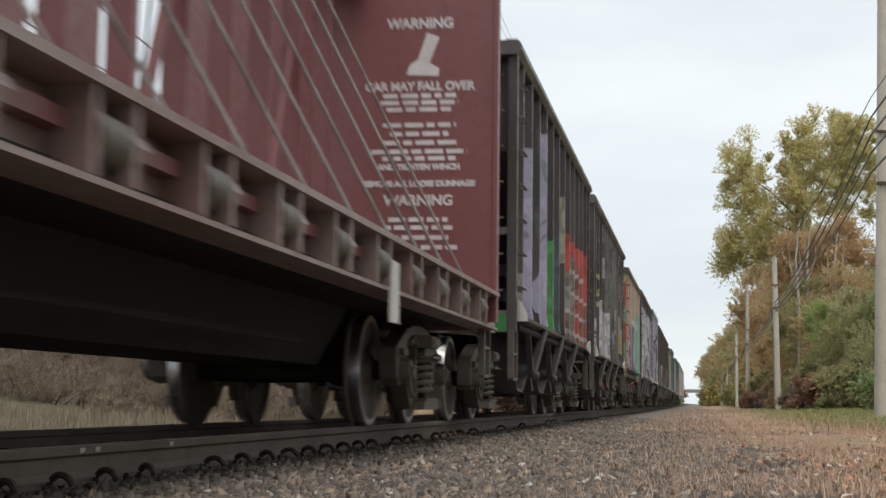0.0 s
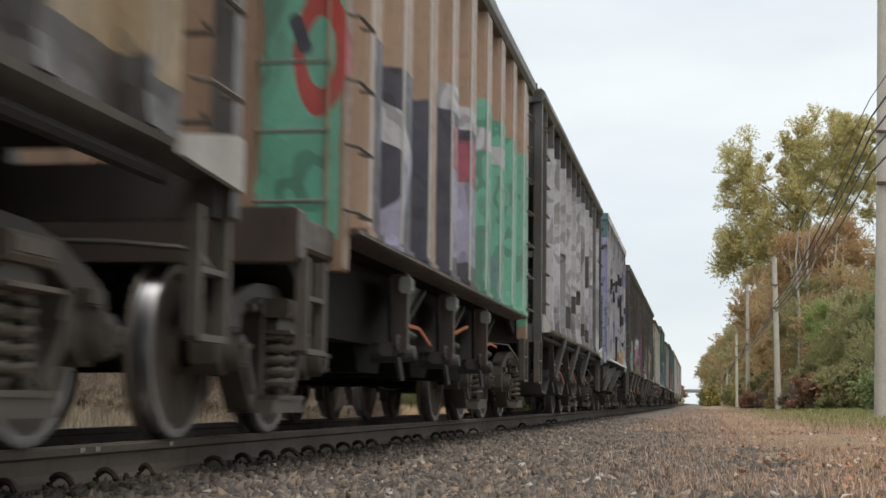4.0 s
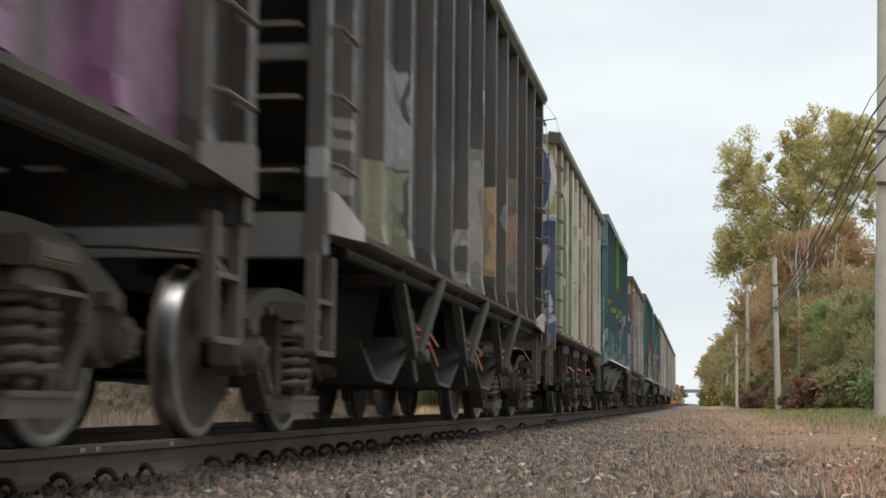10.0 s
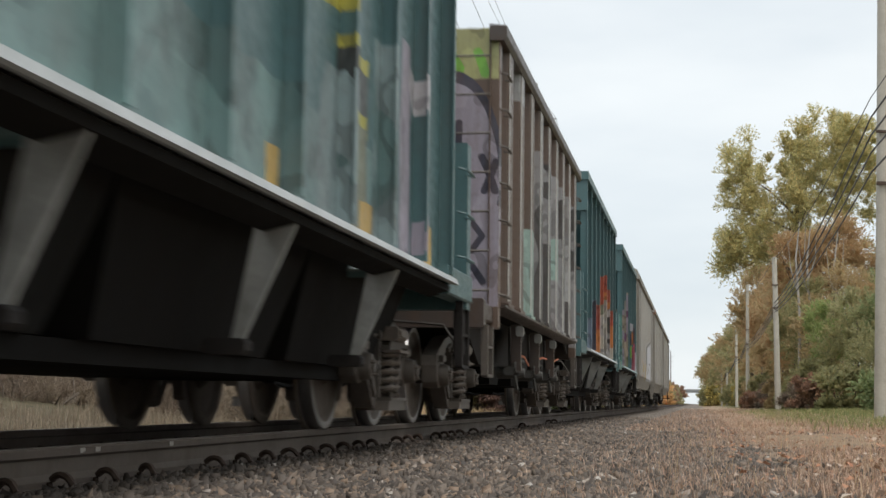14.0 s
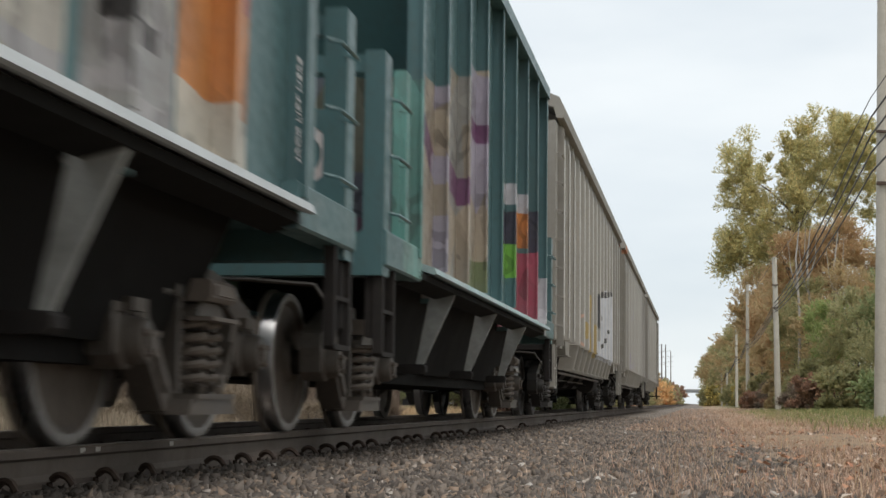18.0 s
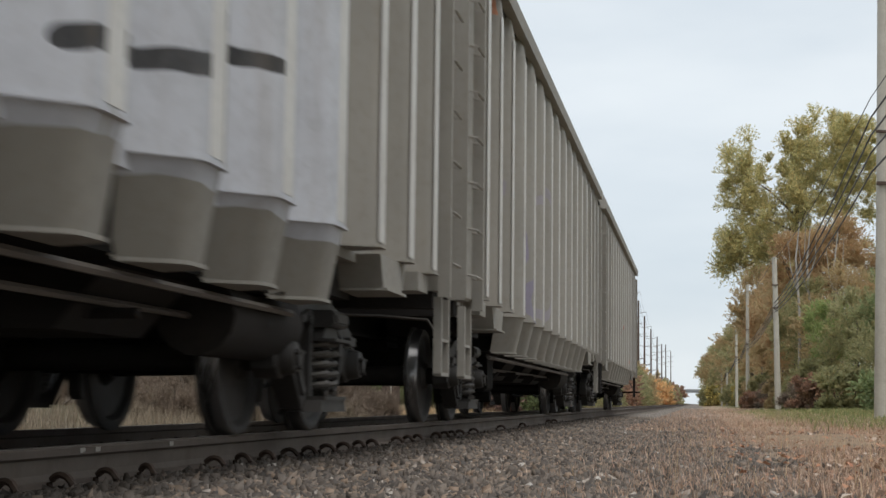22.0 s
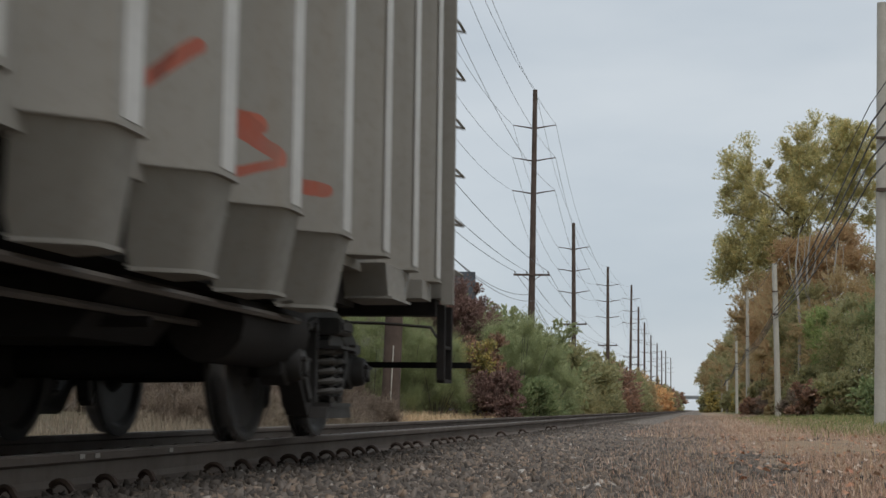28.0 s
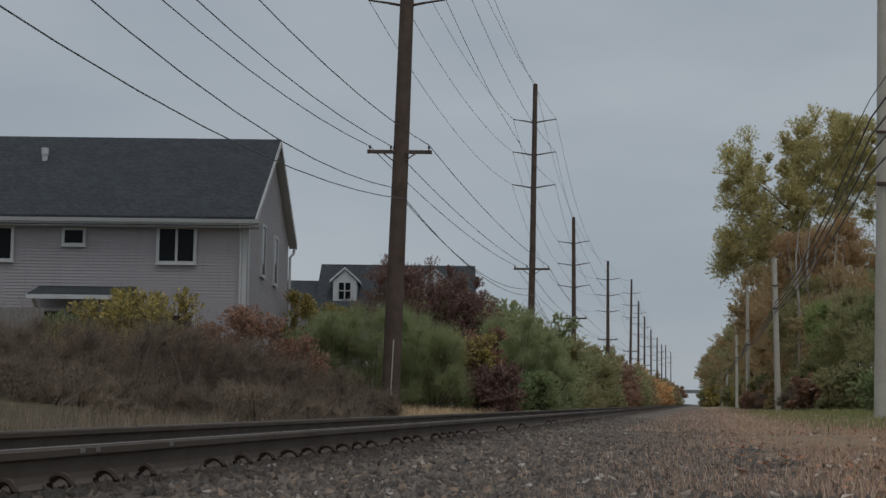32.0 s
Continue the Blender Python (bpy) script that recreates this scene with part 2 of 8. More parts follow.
def leafy(name, stops, light=0.25, rough=0.6):
    """Foliage: each leaf takes a colour of its own; some light comes through."""
    n = Nodes(name)
    g = n.t.nodes.new("ShaderNodeNewGeometry")
    pale = [(p, tuple(min(0.85, 2.05 * (0.78 * v + 0.22 * sum(c) / 3)) for v in c)) for p, c in stops]
    col = n.ramp(g.outputs["Random Per Island"], pale)
    patch = n.noise(0.45, 3, 0.5)
    col = n.mix(n.ramp(patch, [(0.35, 0.0), (0.7, 0.4)]), col, n.mix(1.0, col, (0.8, 0.68, 0.55), "MULTIPLY"))
    n.done(col, rough, 0.0, 0.25)
    tr = n.t.nodes.new("ShaderNodeBsdfTranslucent")
    n.link(col, tr.inputs["Color"])
    ms = n.t.nodes.new("ShaderNodeMixShader")
    ms.inputs["Fac"].default_value = light
    n.link(n.bsdf.outputs["BSDF"], ms.inputs[1])
    n.link(tr.outputs["BSDF"], ms.inputs[2])
    n.link(ms.outputs["Shader"], n.t.nodes["Material Output"].inputs["Surface"])
    return n.mat


M_TRUCK = worn("truck_iron", (0.082, 0.069, 0.059), (0.17, 0.137, 0.11), 0.7, 0.55, bump=0.5, spec=0.5)
M_WORNIRON = worn("worn_iron", (0.2, 0.165, 0.14), (0.1, 0.08, 0.066), 0.6, 0.55, bump=0.5, spec=0.5)
M_UNDER = worn("underframe_black", (0.024, 0.021, 0.02), (0.05, 0.043, 0.037), 0.6, 0.8, spec=0.18)
# Near-black steel: the deep shade under the cars is put into its colour.
M_SHADEBLACK = worn("shade_black_steel", (0.009, 0.0085, 0.008), (0.02, 0.017, 0.015), 0.6, 0.85, spec=0.12)
M_CHUTE = worn("chute_steel", (0.09, 0.087, 0.08), (0.035, 0.03, 0.027), 0.7, 0.7)
M_GRIME = worn("grimy_iron", (0.035, 0.032, 0.03), (0.07, 0.06, 0.052), 0.5, 0.6, bump=0.5, spec=0.4)
M_GRIMESPRING = worn("grimy_spring", (0.1, 0.09, 0.08), (0.05, 0.043, 0.038), 0.5, 0.6)
M_DOOR = worn("door_sheet", (0.085, 0.083, 0.078), (0.02, 0.018, 0.016), 0.7, 0.6)
M_STRUT = worn("strut_steel", (0.36, 0.36, 0.34), (0.08, 0.075, 0.068), 0.9, 0.7)
M_WHEEL = worn("wheel_rust", (0.13, 0.105, 0.085), (0.05, 0.04, 0.035), 0.6, 0.7)
M_RIM = worn("wheel_rim", (0.3, 0.285, 0.27), (0.16, 0.135, 0.115), 0.5, 0.5, 0.4)
M_TREAD = worn("wheel_tread", (0.5, 0.5, 0.51), (0.22, 0.2, 0.19), 0.4, 0.32, 1.0, 1.0, 0.0)
M_SPRING = worn("spring_steel", (0.17, 0.14, 0.115), (0.08, 0.06, 0.05), 0.6, 0.65)
M_STRAP = worn("orange_strap", (0.45, 0.15, 0.075), (0.28, 0.11, 0.07), 0.4, 0.7)
M_WHITE = worn("white_plate", (0.55, 0.54, 0.52), (0.25, 0.22, 0.19), 0.6, 0.6)
# Paler rib paint: the sky light on outer faces is put into the colour.
M_LITRIB = worn("lit_rib_edge", (0.62, 0.6, 0.57), (0.46, 0.44, 0.41), 0.5, 0.5)
M_HOSE = worn("rubber_hose", (0.02, 0.02, 0.02), (0.05, 0.045, 0.04), 0.4, 0.85)
M_LETTER = worn("white_lettering", (0.62, 0.6, 0.6), (0.3, 0.18, 0.17), 0.55, 0.7, bump=0)

# ---------------------------------------------------------------- the train
XC = -3.556            # track centre line
WHEEL_R = 0.47
# coupling points along the train at the start, front to rear
JOINTS = [-6.2, 16.0, 28.85, 42.3, 54.0, 67.6, 79.44, 92.5, 105.5, 117.8, 130.7, 142.87, 155.9, 168.5, 188.0, 207.5, 227.0]


def travel(t):
    """Metres that the train has rolled towards the camera after t seconds; it slows gently."""
    u = t / 32
    return 289.309 * u - 61.040 * u ** 2 + 40.654 * u ** 3 - 46.425 * u ** 4 + 9.101 * u ** 5 + 5.898 * u ** 6


def side_frame_geo():
    """Cast truck side: arched top chord, slim columns, sloping lower chord, jaws over the bearings."""
    g = Geo()
    a, b = -0.07, 0.075
    for s in (1, -1):
        g.prism([(s * y, z) for y, z in ((0.0, 0.78), (0.3, 0.77), (0.56, 0.70), (0.82, 0.585), (1.02, 0.60), (1.06, 0.66), (0.95, 0.71), (0.6, 0.83), (0.3, 0.88), (0.0, 0.89))], "x", a, b)
        g.prism([(s * y, z) for y, z in ((0.235, 0.22), (0.29, 0.22), (0.3, 0.79), (0.235, 0.79))], "x", a, b * 1.3)
        g.prism([(s * y, z) for y, z in ((0.26, 0.15), (0.4, 0.16), (0.62, 0.38), (0.77, 0.6), (0.66, 0.64), (0.54, 0.44), (0.28, 0.24))], "x", a, b)
        g.prism([(s * y, z) for y, z in ((0.7, 0.42), (0.745, 0.38), (0.77, 0.62), (0.7, 0.64))], "x", a, b)
        g.prism([(s * y, z) for y, z in ((1.02, 0.42), (1.06, 0.4), (1.08, 0.56), (1.06, 0.66), (1.0, 0.62))], "x", a, b)
        g.prism([(s * y, z) for y, z in ((0.3, 0.8), (0.52, 0.745), (0.5, 0.7), (0.3, 0.745))], "x", b, b + 0.03)
        g.prism([(s * y, z) for y, z in ((0.42, 0.24), (0.52, 0.34), (0.62, 0.5), (0.58, 0.52), (0.47, 0.37), (0.38, 0.28))], "x", b, b + 0.025)
        g.tube([(b - 0.02, s * 0.36, 0.73), (b + 0.05, s * 0.36, 0.73)], 0.035, 8)
        g.box(b - 0.01, b + 0.045, s * 0.86 - 0.09, s * 0.86 + 0.09, 0.6, 0.66)
    g.prism([(-0.36, 0.14), (0.36, 0.14), (0.32, 0.215), (-0.32, 0.215)], "x", a, 0.19)
    g.prism([(-0.3, 0.215), (0.3, 0.215), (0.3, 0.24), (-0.3, 0.24)], "x", a, 0.205)
    return g


def spring_geo():
    n, turns = 50, 5.0
    pts = [(0.074 * math.cos(2 * math.pi * turns * k / n), 0.074 * math.sin(2 * math.pi * turns * k / n), 0.26 + 0.33 * k / n) for k in range(n + 1)]
    return Geo().tube(pts, 0.021, 6)


def wheel_geo():
    g = Geo()
    r = WHEEL_R
    g.cur = 1
    g.lathe([(0.066, r - 0.004), (0.055, r), (-0.03, r + 0.004)], 32)
    g.cur = 0
    g.lathe([(-0.03, r + 0.004), (-0.042, r + 0.026), (-0.06, r + 0.026), (-0.068, r - 0.005), (-0.068, r - 0.045), (-0.02, r - 0.08), (0.0, 0.17),
             (-0.05, 0.13), (-0.07, 0.11), (-0.07, 0.0)], 32)
    g.lathe([(0.064, r - 0.052), (0.03, r - 0.085), (0.025, 0.2), (0.05, 0.14), (0.09, 0.12), (0.09, 0.0)], 32)
    g.cur = 2
    g.lathe([(0.066, r - 0.004), (0.068, r - 0.01), (0.068, r - 0.045), (0.064, r - 0.052)], 32)
    return g


WHEELSETS = []


def truck(car, y, grimy=False):
    """A two-axle truck: side frames with springs and bearings, bolster, brake beam, wheelsets; grimy: blackened all over."""
    cast, worn_cast, coil, steel, tag = (M_GRIME, M_GRIME, M_GRIMESPRING, M_GRIME, "grimy_") if grimy else (M_TRUCK, M_WORNIRON, M_SPRING, M_WHEEL, "")
    for s in (1, -1):
        turn = 0 if s > 0 else 180
        sf = part("side_frame", side_frame_geo, cast, car, at=pose(s * 1.0, y, 0, 0, 0, turn), key=tag + "side_frame")
        for k in (-1, 1):
            part("spring", spring_geo, coil, sf, "rusty coil spring", 40, pose(0.095, 0.112 * k, 0), tag + "spring")
            part("spring", spring_geo, coil, sf, "rusty coil spring", 40, pose(-0.06, 0.112 * k, 0), tag + "spring")
            part("cap_bolts", lambda: Geo().box(0.19, 0.215, -0.05, 0.05, -0.05, 0.05).tube([(0.2, 0.05, 0.03), (0.235, 0.05, 0.03)], 0.016, 6).tube([(0.2, -0.05, 0.03), (0.235, -0.05, 0.03)], 0.016, 6).tube([(0.2, 0, -0.06), (0.235, 0, -0.06)], 0.016, 6), worn_cast, sf, "", 0, pose(-0.03, 0.889 * k, 0.47), tag + "cap_bolts")
            part("bearing_cap", lambda: Geo().lathe([(-0.05, 0.13), (0.1, 0.13), (0.115, 0.11), (0.17, 0.105), (0.2, 0.09), (0.205, 0.055), (0.225, 0.05), (0.23, 0.0)], 18), cast, sf, "", 40, pose(-0.03, 0.889 * k, 0.47), tag + "bearing_cap")
        part("bolster_end", lambda: Geo().box(0.05, 0.23, -0.19, 0.19, 0.69, 0.8, 0.02).box(0.2, 0.245, -0.15, 0.15, 0.72, 0.77).box(0.12, 0.25, -0.22, 0.22, 0.595, 0.615), worn_cast, sf, "", 0, None, tag + "bolster_end")
        part("friction_wedge", lambda: Geo().prism([(-0.22, 0.6), (0.22, 0.6), (0.2, 0.65), (0.1, 0.72), (-0.1, 0.72), (-0.2, 0.65)], "x", -0.06, 0.165), cast, sf, "", 0, None, tag + "wedge")
    part("bolster", lambda: Geo().box(-1.15, 1.15, -0.16, 0.16, 0.55, 0.78, 0.04).box(-0.3, 0.3, -0.3, 0.3, 0.74, 0.95), M_UNDER, car, "", 0, pose(0, y, 0), "bolster")
    for k in (-1, 1):
        for q in (-1, 1):
            part("brake_shoe", lambda: Geo().prism([(0.0, 0.2), (0.06, 0.24), (0.1, 0.42), (0.08, 0.62), (0.02, 0.68), (0.03, 0.44)], "x", -0.05, 0.05), worn_cast, car, "rusty brake shoe", 0, pose(q * 0.753, y + k * 0.38, 0, 0, 0, 0 if k < 0 else 180), tag + "brake_shoe")
    part("brake_beam", lambda: Geo().bar((-0.7, 0, 0.42), (0.7, 0, 0.42), 0.08, 0.1).bar((-0.7, 0, 0.42), (0, 0.22, 0.45), 0.05, 0.06).bar((0.7, 0, 0.42), (0, 0.22, 0.45), 0.05, 0.06), M_UNDER, car, "", 0, pose(0, y - 0.32, 0), "brake_beam")
    for k in (-1, 1):
        ws = part("wheelset", lambda: Geo().lathe([(-1.1, 0.0), (-1.1, 0.075), (-0.82, 0.085), (-0.7, 0.1), (0, 0.085), (0.7, 0.1), (0.82, 0.085), (1.1, 0.075), (1.1, 0.0)], 16), M_UNDER, car, "", 40, pose(0, y + 0.889 * k, WHEEL_R), "axle")
        for s in (1, -1):
            part("wheel", wheel_geo, [steel, M_TREAD, M_GRIME if grimy else M_RIM], ws, "steel wheel with a bright worn tread", 40, pose(0.753 * s, 0, 0, 0, 0, 0 if s > 0 else 180), tag + "wheel")
        WHEELSETS.append((ws, car, y + 0.889 * k))


def coupler(car, half, s):
    """Coupler, uncoupling lever and air hose at one end."""
    def cg():
        g = Geo()
        g.box(-0.07, 0.07, -0.75, -0.1, 0.78, 0.94)
        g.prism([(-0.16, -0.12), (0.16, -0.12), (0.17, 0.02), (0.05, 0.06), (0.02, -0.02), (-0.08, -0.02), (-0.12, 0.07), (-0.17, 0.05)], "z", 0.72, 1.0)
        return g
    part("coupler", cg, M_TRUCK, car, "", 0, pose(0, s * half, 0, 0, 0, 0 if s > 0 else 180), "coupler")
    pts = [(0.42, -0.35, 0.78), (0.42, -0.15, 0.72), (0.4, -0.02, 0.5), (0.3, 0.06, 0.36), (0.18, 0.08, 0.33), (0.1, 0.05, 0.36)]
    part("air_hose", lambda: Geo().tube(pts, 0.022, 6), M_HOSE, car, "black rubber air hose", 40, pose(0, s * half, 0, 0, 0, 0 if s > 0 else 180), "air_hose")
    lever = [(0.1, -0.35, 0.95), (0.9, -0.35, 0.93), (1.3, -0.3, 0.9), (1.42, -0.28, 0.72), (1.42, -0.22, 0.6)]
    part("uncoupling_lever", lambda: Geo().tube(lever, 0.014, 5), M_TRUCK, car, "", 40, pose(0, s * half, 0, 0, 0, 0 if s > 0 else 180), "lever")


def running_gear(car, half, mat, truck_in=1.95, grimy=False):
    for s in (-1, 1):
        truck(car, s * (half - truck_in), grimy)
        coupler(car, half, s)
    n = "centre_sill%.2f" % half + mat.name
    part("centre_sill", lambda: Geo().box(-0.2, 0.2, -half + 0.4, half - 0.4, 0.85, 1.1).box(-0.34, 0.34, -half + 0.4, half - 0.4, 0.83, 0.86), mat, car, "", 0, None, n)


def ladder(car, x, y, z0, z1, mat, along="y", width=0.4, step=0.38, out=0.09):
    """Grab rungs bent out from the car; along: the way in which the rungs run."""
    z = z0
    while z < z1:
        g = Geo()
        if along == "y":
            g.tube([(x, y, z), (x + out, y, z - 0.02), (x + out, y + width, z - 0.02), (x, y + width, z)], 0.0125, 5)
        else:
            g.tube([(x, y, z), (x, y - out, z - 0.02), (x + width, y - out, z - 0.02), (x + width, y, z)], 0.0125, 5)
        part("ladder_rung", g, mat, car)
        z += step


def sill_step(car, x, y, z0, z1, mat, width=0.42):
    """A stirrup step that hangs under the sill at a corner: a bent strap and two rungs."""
    q, r = y + width, 0.055
    poly = [(y, z1), (y, z0 + 0.02), (y + 0.02, z0), (q - 0.02, z0), (q, z0 + 0.02), (q, z1), (q - r, z1), (q - r, z0 + 0.03), (y + r, z0 + 0.03), (y + r, z1)]
    step = part("sill_step", Geo().prism(poly, "x", x - 0.035, x + 0.03), mat, car)
    part("step_rung", Geo().box(x - 0.05, x + 0.025, y + r, q - r, z0 + 0.28, z0 + 0.305), mat, step)


def car_at(i, label, category="freight car"):
    half = (JOINTS[i + 1] - JOINTS[i]) / 2
    return thing("freight_car", label, category, pose(XC, (JOINTS[i] + JOINTS[i + 1]) / 2, 0), "cars of the train"), half


CARS = []


def lock_gear(car, y, x, mat, strap, flip=1):
    """Door lock at the foot of a strut: casting, shaft knob, levers and, on some cars, bent orange straps."""
    g = Geo()
    g.box(x - 0.1, x + 0.02, y - 0.07, y + 0.09, 0.53, 0.63, 0.025)
    g.tube([(x - 0.2, y + 0.14, 0.56), (x + 0.06, y + 0.14, 0.56), (x + 0.09, y + 0.14, 0.56), (x + 0.13, y + 0.14, 0.56)], 0.075, 12, 0.05)
    part("lock_lever", Geo().bar((x - 0.02, y + 0.02, 0.6), (x - 0.02, y + 0.2, 0.86), 0.04, 0.04), mat, car)
    part("lock_lever", Geo().bar((x + 0.01, y + 0.18, 0.62), (x + 0.01, y + 0.02, 0.9), 0.03, 0.05), mat, car)
    for cz, cy in ((0.74, 0.06), (0.62, -0.04)):
        ring = Geo().tube([(x + 0.04, y + cy + 0.055 * math.cos(a), cz + 0.055 * math.sin(a)) for a in (math.pi * 2 * k / 10 for k in range(11))], 0.017, 5)
        part("shackle", ring, mat, car)
    g.tube([(x + 0.03, y + 0.1, 0.72), (x + 0.1, y + 0.2, 0.68)], 0.03, 8)
    g.bar((x + 0.03, y - 0.02, 0.52), (x + 0.05, y + 0.03, 0.36), 0.03, 0.03)
    part("door_lock", g, mat, car)
    if strap:
        s = Geo()
        for za, rise in ((0.76, random.uniform(-0.14, 0.12)), (0.7, random.uniform(-0.24, -0.12)))[: 2 if flip > 0 else 1]:
            out, ln = random.uniform(0.06, 0.12), random.uniform(0.4, 0.65)
            mid = Vector((x + 0.06 + out * 0.6, y + ln * 0.55, za + rise * 0.35 + 0.03))
            s.bar((x + 0.06, y, za), mid, 0.01, 0.024).bar(mid, (x + 0.06 + out, y + ln, za + rise), 0.01, 0.022)
        part("strap", s, M_STRAP, car, "bent orange metal strap")


def ribbed_hopper(i, label, mat, sill_mat, strap, lock_mat, tag_mat, d=0.0, top=4.2, rear=0.0):
    """An open-top coal hopper with thin ribs, open ends under sloping sheets and three pairs of outlets."""
    car, half = car_at(i, label, "hopper car")
    e = half - 0.72
    running_gear(car, half, M_UNDER, 1.9)
    n = max(11, round((2 * e - 1.2) / 0.98))
    pitch = (2 * e - 1.2) / n
    if rear:
        pitch = (2 * e - rear - 1.2) / n
    edges = [-e] + [-e + 0.6 + pitch * k for k in range(n + 1)] + [e - rear]
    for s in (1, -1):
        for a, b in zip(edges[:-1], edges[1:]):
            x0, x1 = sorted((s * 1.485, s * 1.5))
            part("side_panel", Geo().box(x0, x1, a + 0.002, b - 0.002, 1.2, top - 0.12), mat, car)
        for y in edges[1:-1]:
            g = Geo().prism([(y - 0.06, s * 1.5), (y - 0.035, s * 1.6), (y + 0.035, s * 1.6), (y + 0.06, s * 1.5)], "z", 1.24, top - 0.1)
            g.v = [(q[1], q[0], q[2]) for q in g.v]
            g.prism([(s * 1.5, 1.2), (s * 1.62, 1.2), (s * 1.6, 1.32), (s * 1.5, 1.36)], "y", y - 0.07, y + 0.07)
            part("rib", g, mat, car)
        part("top_chord", Geo().prism([(s * 1.47, top - 0.14), (s * 1.6, top - 0.14), (s * 1.645, top - 0.08), (s * 1.645, top - 0.02), (s * 1.6, top + 0.03), (s * 1.47, top + 0.03)], "y", -e - 0.12, e + 0.12), sill_mat, car)
        part("side_sill", Geo().prism([(s * 1.45, 1.13), (s * 1.6, 1.165), (s * 1.61, 1.195), (s * 1.5, 1.205), (s * 1.45, 1.2)], "y", -e, e), sill_mat, car)
        part("side_pipe", Geo().tube([(s * 1.52, -e + 0.7, 1.07), (s * 1.52, e - 0.7, 1.07)], 0.035, 8), M_UNDER, car, "", 40)
        for f in (-1, 1):
            c = Geo().box(*sorted((s * 1.5, s * 1.6)), f * e - 0.06, f * e + 0.06, 0.98, top, 0.012)
            part("corner_post", c, mat, car)
            gz = Geo().prism([(f * e, 1.1), (f * (e - 0.8), 1.14), (f * (e - 0.8), 1.22), (f * (e - 0.12), 1.33), (f * e, 1.33)], "x", *sorted((s * 1.605, s * 1.635)))
            part("gusset", gz, tag_mat, car, "pale painted gusset plate")
            sill_step(car, s * 1.55, f * e - (0.1 if f < 0 else 0.4), 0.45, 1.0, M_TRUCK)
        ladder(car, s * 1.56, -e + 0.08, 1.5, top - 0.3, M_TRUCK, out=s * 0.09)
        ladder(car, s * 1.56, e - 0.5, 1.5, top - 0.3, M_TRUCK, out=s * 0.09)
    for f in (-1, 1):
        part("end_sheet", Geo().box(-1.48, 1.48, *sorted((f * (e - 0.1), f * (e - 0.07))), 3.0, top), mat, car)
        part("slope_sheet", Geo().prism([(f * (e - 0.07), 3.0), (f * (e - 0.12), 3.02), (f * 3.3, 1.05), (f * 3.35, 1.0)], "x", -1.47, 1.47), mat, car)
        g = Geo().box(-1.55, 1.55, *sorted((f * (e + 0.02), f * (e - 0.12))), 0.98, 1.22)
        for x in (-0.55, 0.55):
            g.bar((x, f * (e - 0.05), 1.2), (x, f * (e - 0.05), 3.05), 0.1, 0.12)
        g.bar((-1.5, f * (e - 0.03), 2.1), (1.5, f * (e - 0.03), 2.1), 0.08, 0.08)
        g.bar((-0.5, f * (e - 0.05), 3.0), (-1.45, f * (e - 0.05), 1.25), 0.07, 0.07)
        part("end_frame", g, sill_mat, car)
        part("end_chord", Geo().box(-1.6, 1.6, *sorted((f * (e + 0.12), f * (e - 0.1))), top - 0.14, top + 0.02), sill_mat, car)
        ladder(car, 1.02, f * e, 1.45, top - 0.3, M_TRUCK, "x", 0.42, 0.4, out=-0.1 * f)
    hb = Geo().box(-0.3, 0.05, -e - 0.1, -e + 0.12, 1.25, 1.75, 0.03)
    hb.tube([(0.3 + 0.26 * math.cos(a), -e - 0.12, 1.95 + 0.26 * math.sin(a)) for a in (math.pi * 2 * k / 16 for k in range(17))], 0.016, 5)
    part("hand_brake", hb, M_TRUCK, car, "hand brake wheel and gear box")
    # dark fill sheet, and chutes below, coloured as the shade under the body
    part("bottom_sheet", Geo().box(-1.42, 1.42, -4.9, 4.7, 1.08, 1.13), M_SHADEBLACK, car)
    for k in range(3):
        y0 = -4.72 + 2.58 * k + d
        part("hopper_chute", Geo().prism([(y0, 1.14), (y0 + 0.66, 0.4), (y0 + 1.25, 0.38), (y0 + 2.0, 0.7), (y0 + 2.3, 1.14)], "x", -1.12, 1.12), M_SHADEBLACK, car, "dark steel discharge chute")
        part("chute_lip", Geo().prism([(y0 + 0.2, 0.6), (y0 + 0.7, 0.38), (y0 + 1.25, 0.36), (y0 + 2.05, 0.7), (y0 + 2.05, 0.67), (y0 + 1.27, 0.33), (y0 + 0.68, 0.35)], "x", -1.42, 1.42), M_DOOR, car, "grey bent door sheet")
        for s in (1, -1):
            ya = y0 + 2.0
            part("strut", Geo().bar((s * 1.5, ya - 0.98, 1.12), (s * 1.45, ya - 0.1, 0.56), 0.07, 0.08), lock_mat, car)
            part("strut", Geo().bar((s * 1.58, ya + 0.3, 1.15), (s * 1.46, ya + 0.02, 0.58), 0.09, 0.06), lock_mat, car)
            lock_gear(car, ya, s * 1.4, M_CHUTE, strap and s > 0)
    CARS.append(car)
    return car


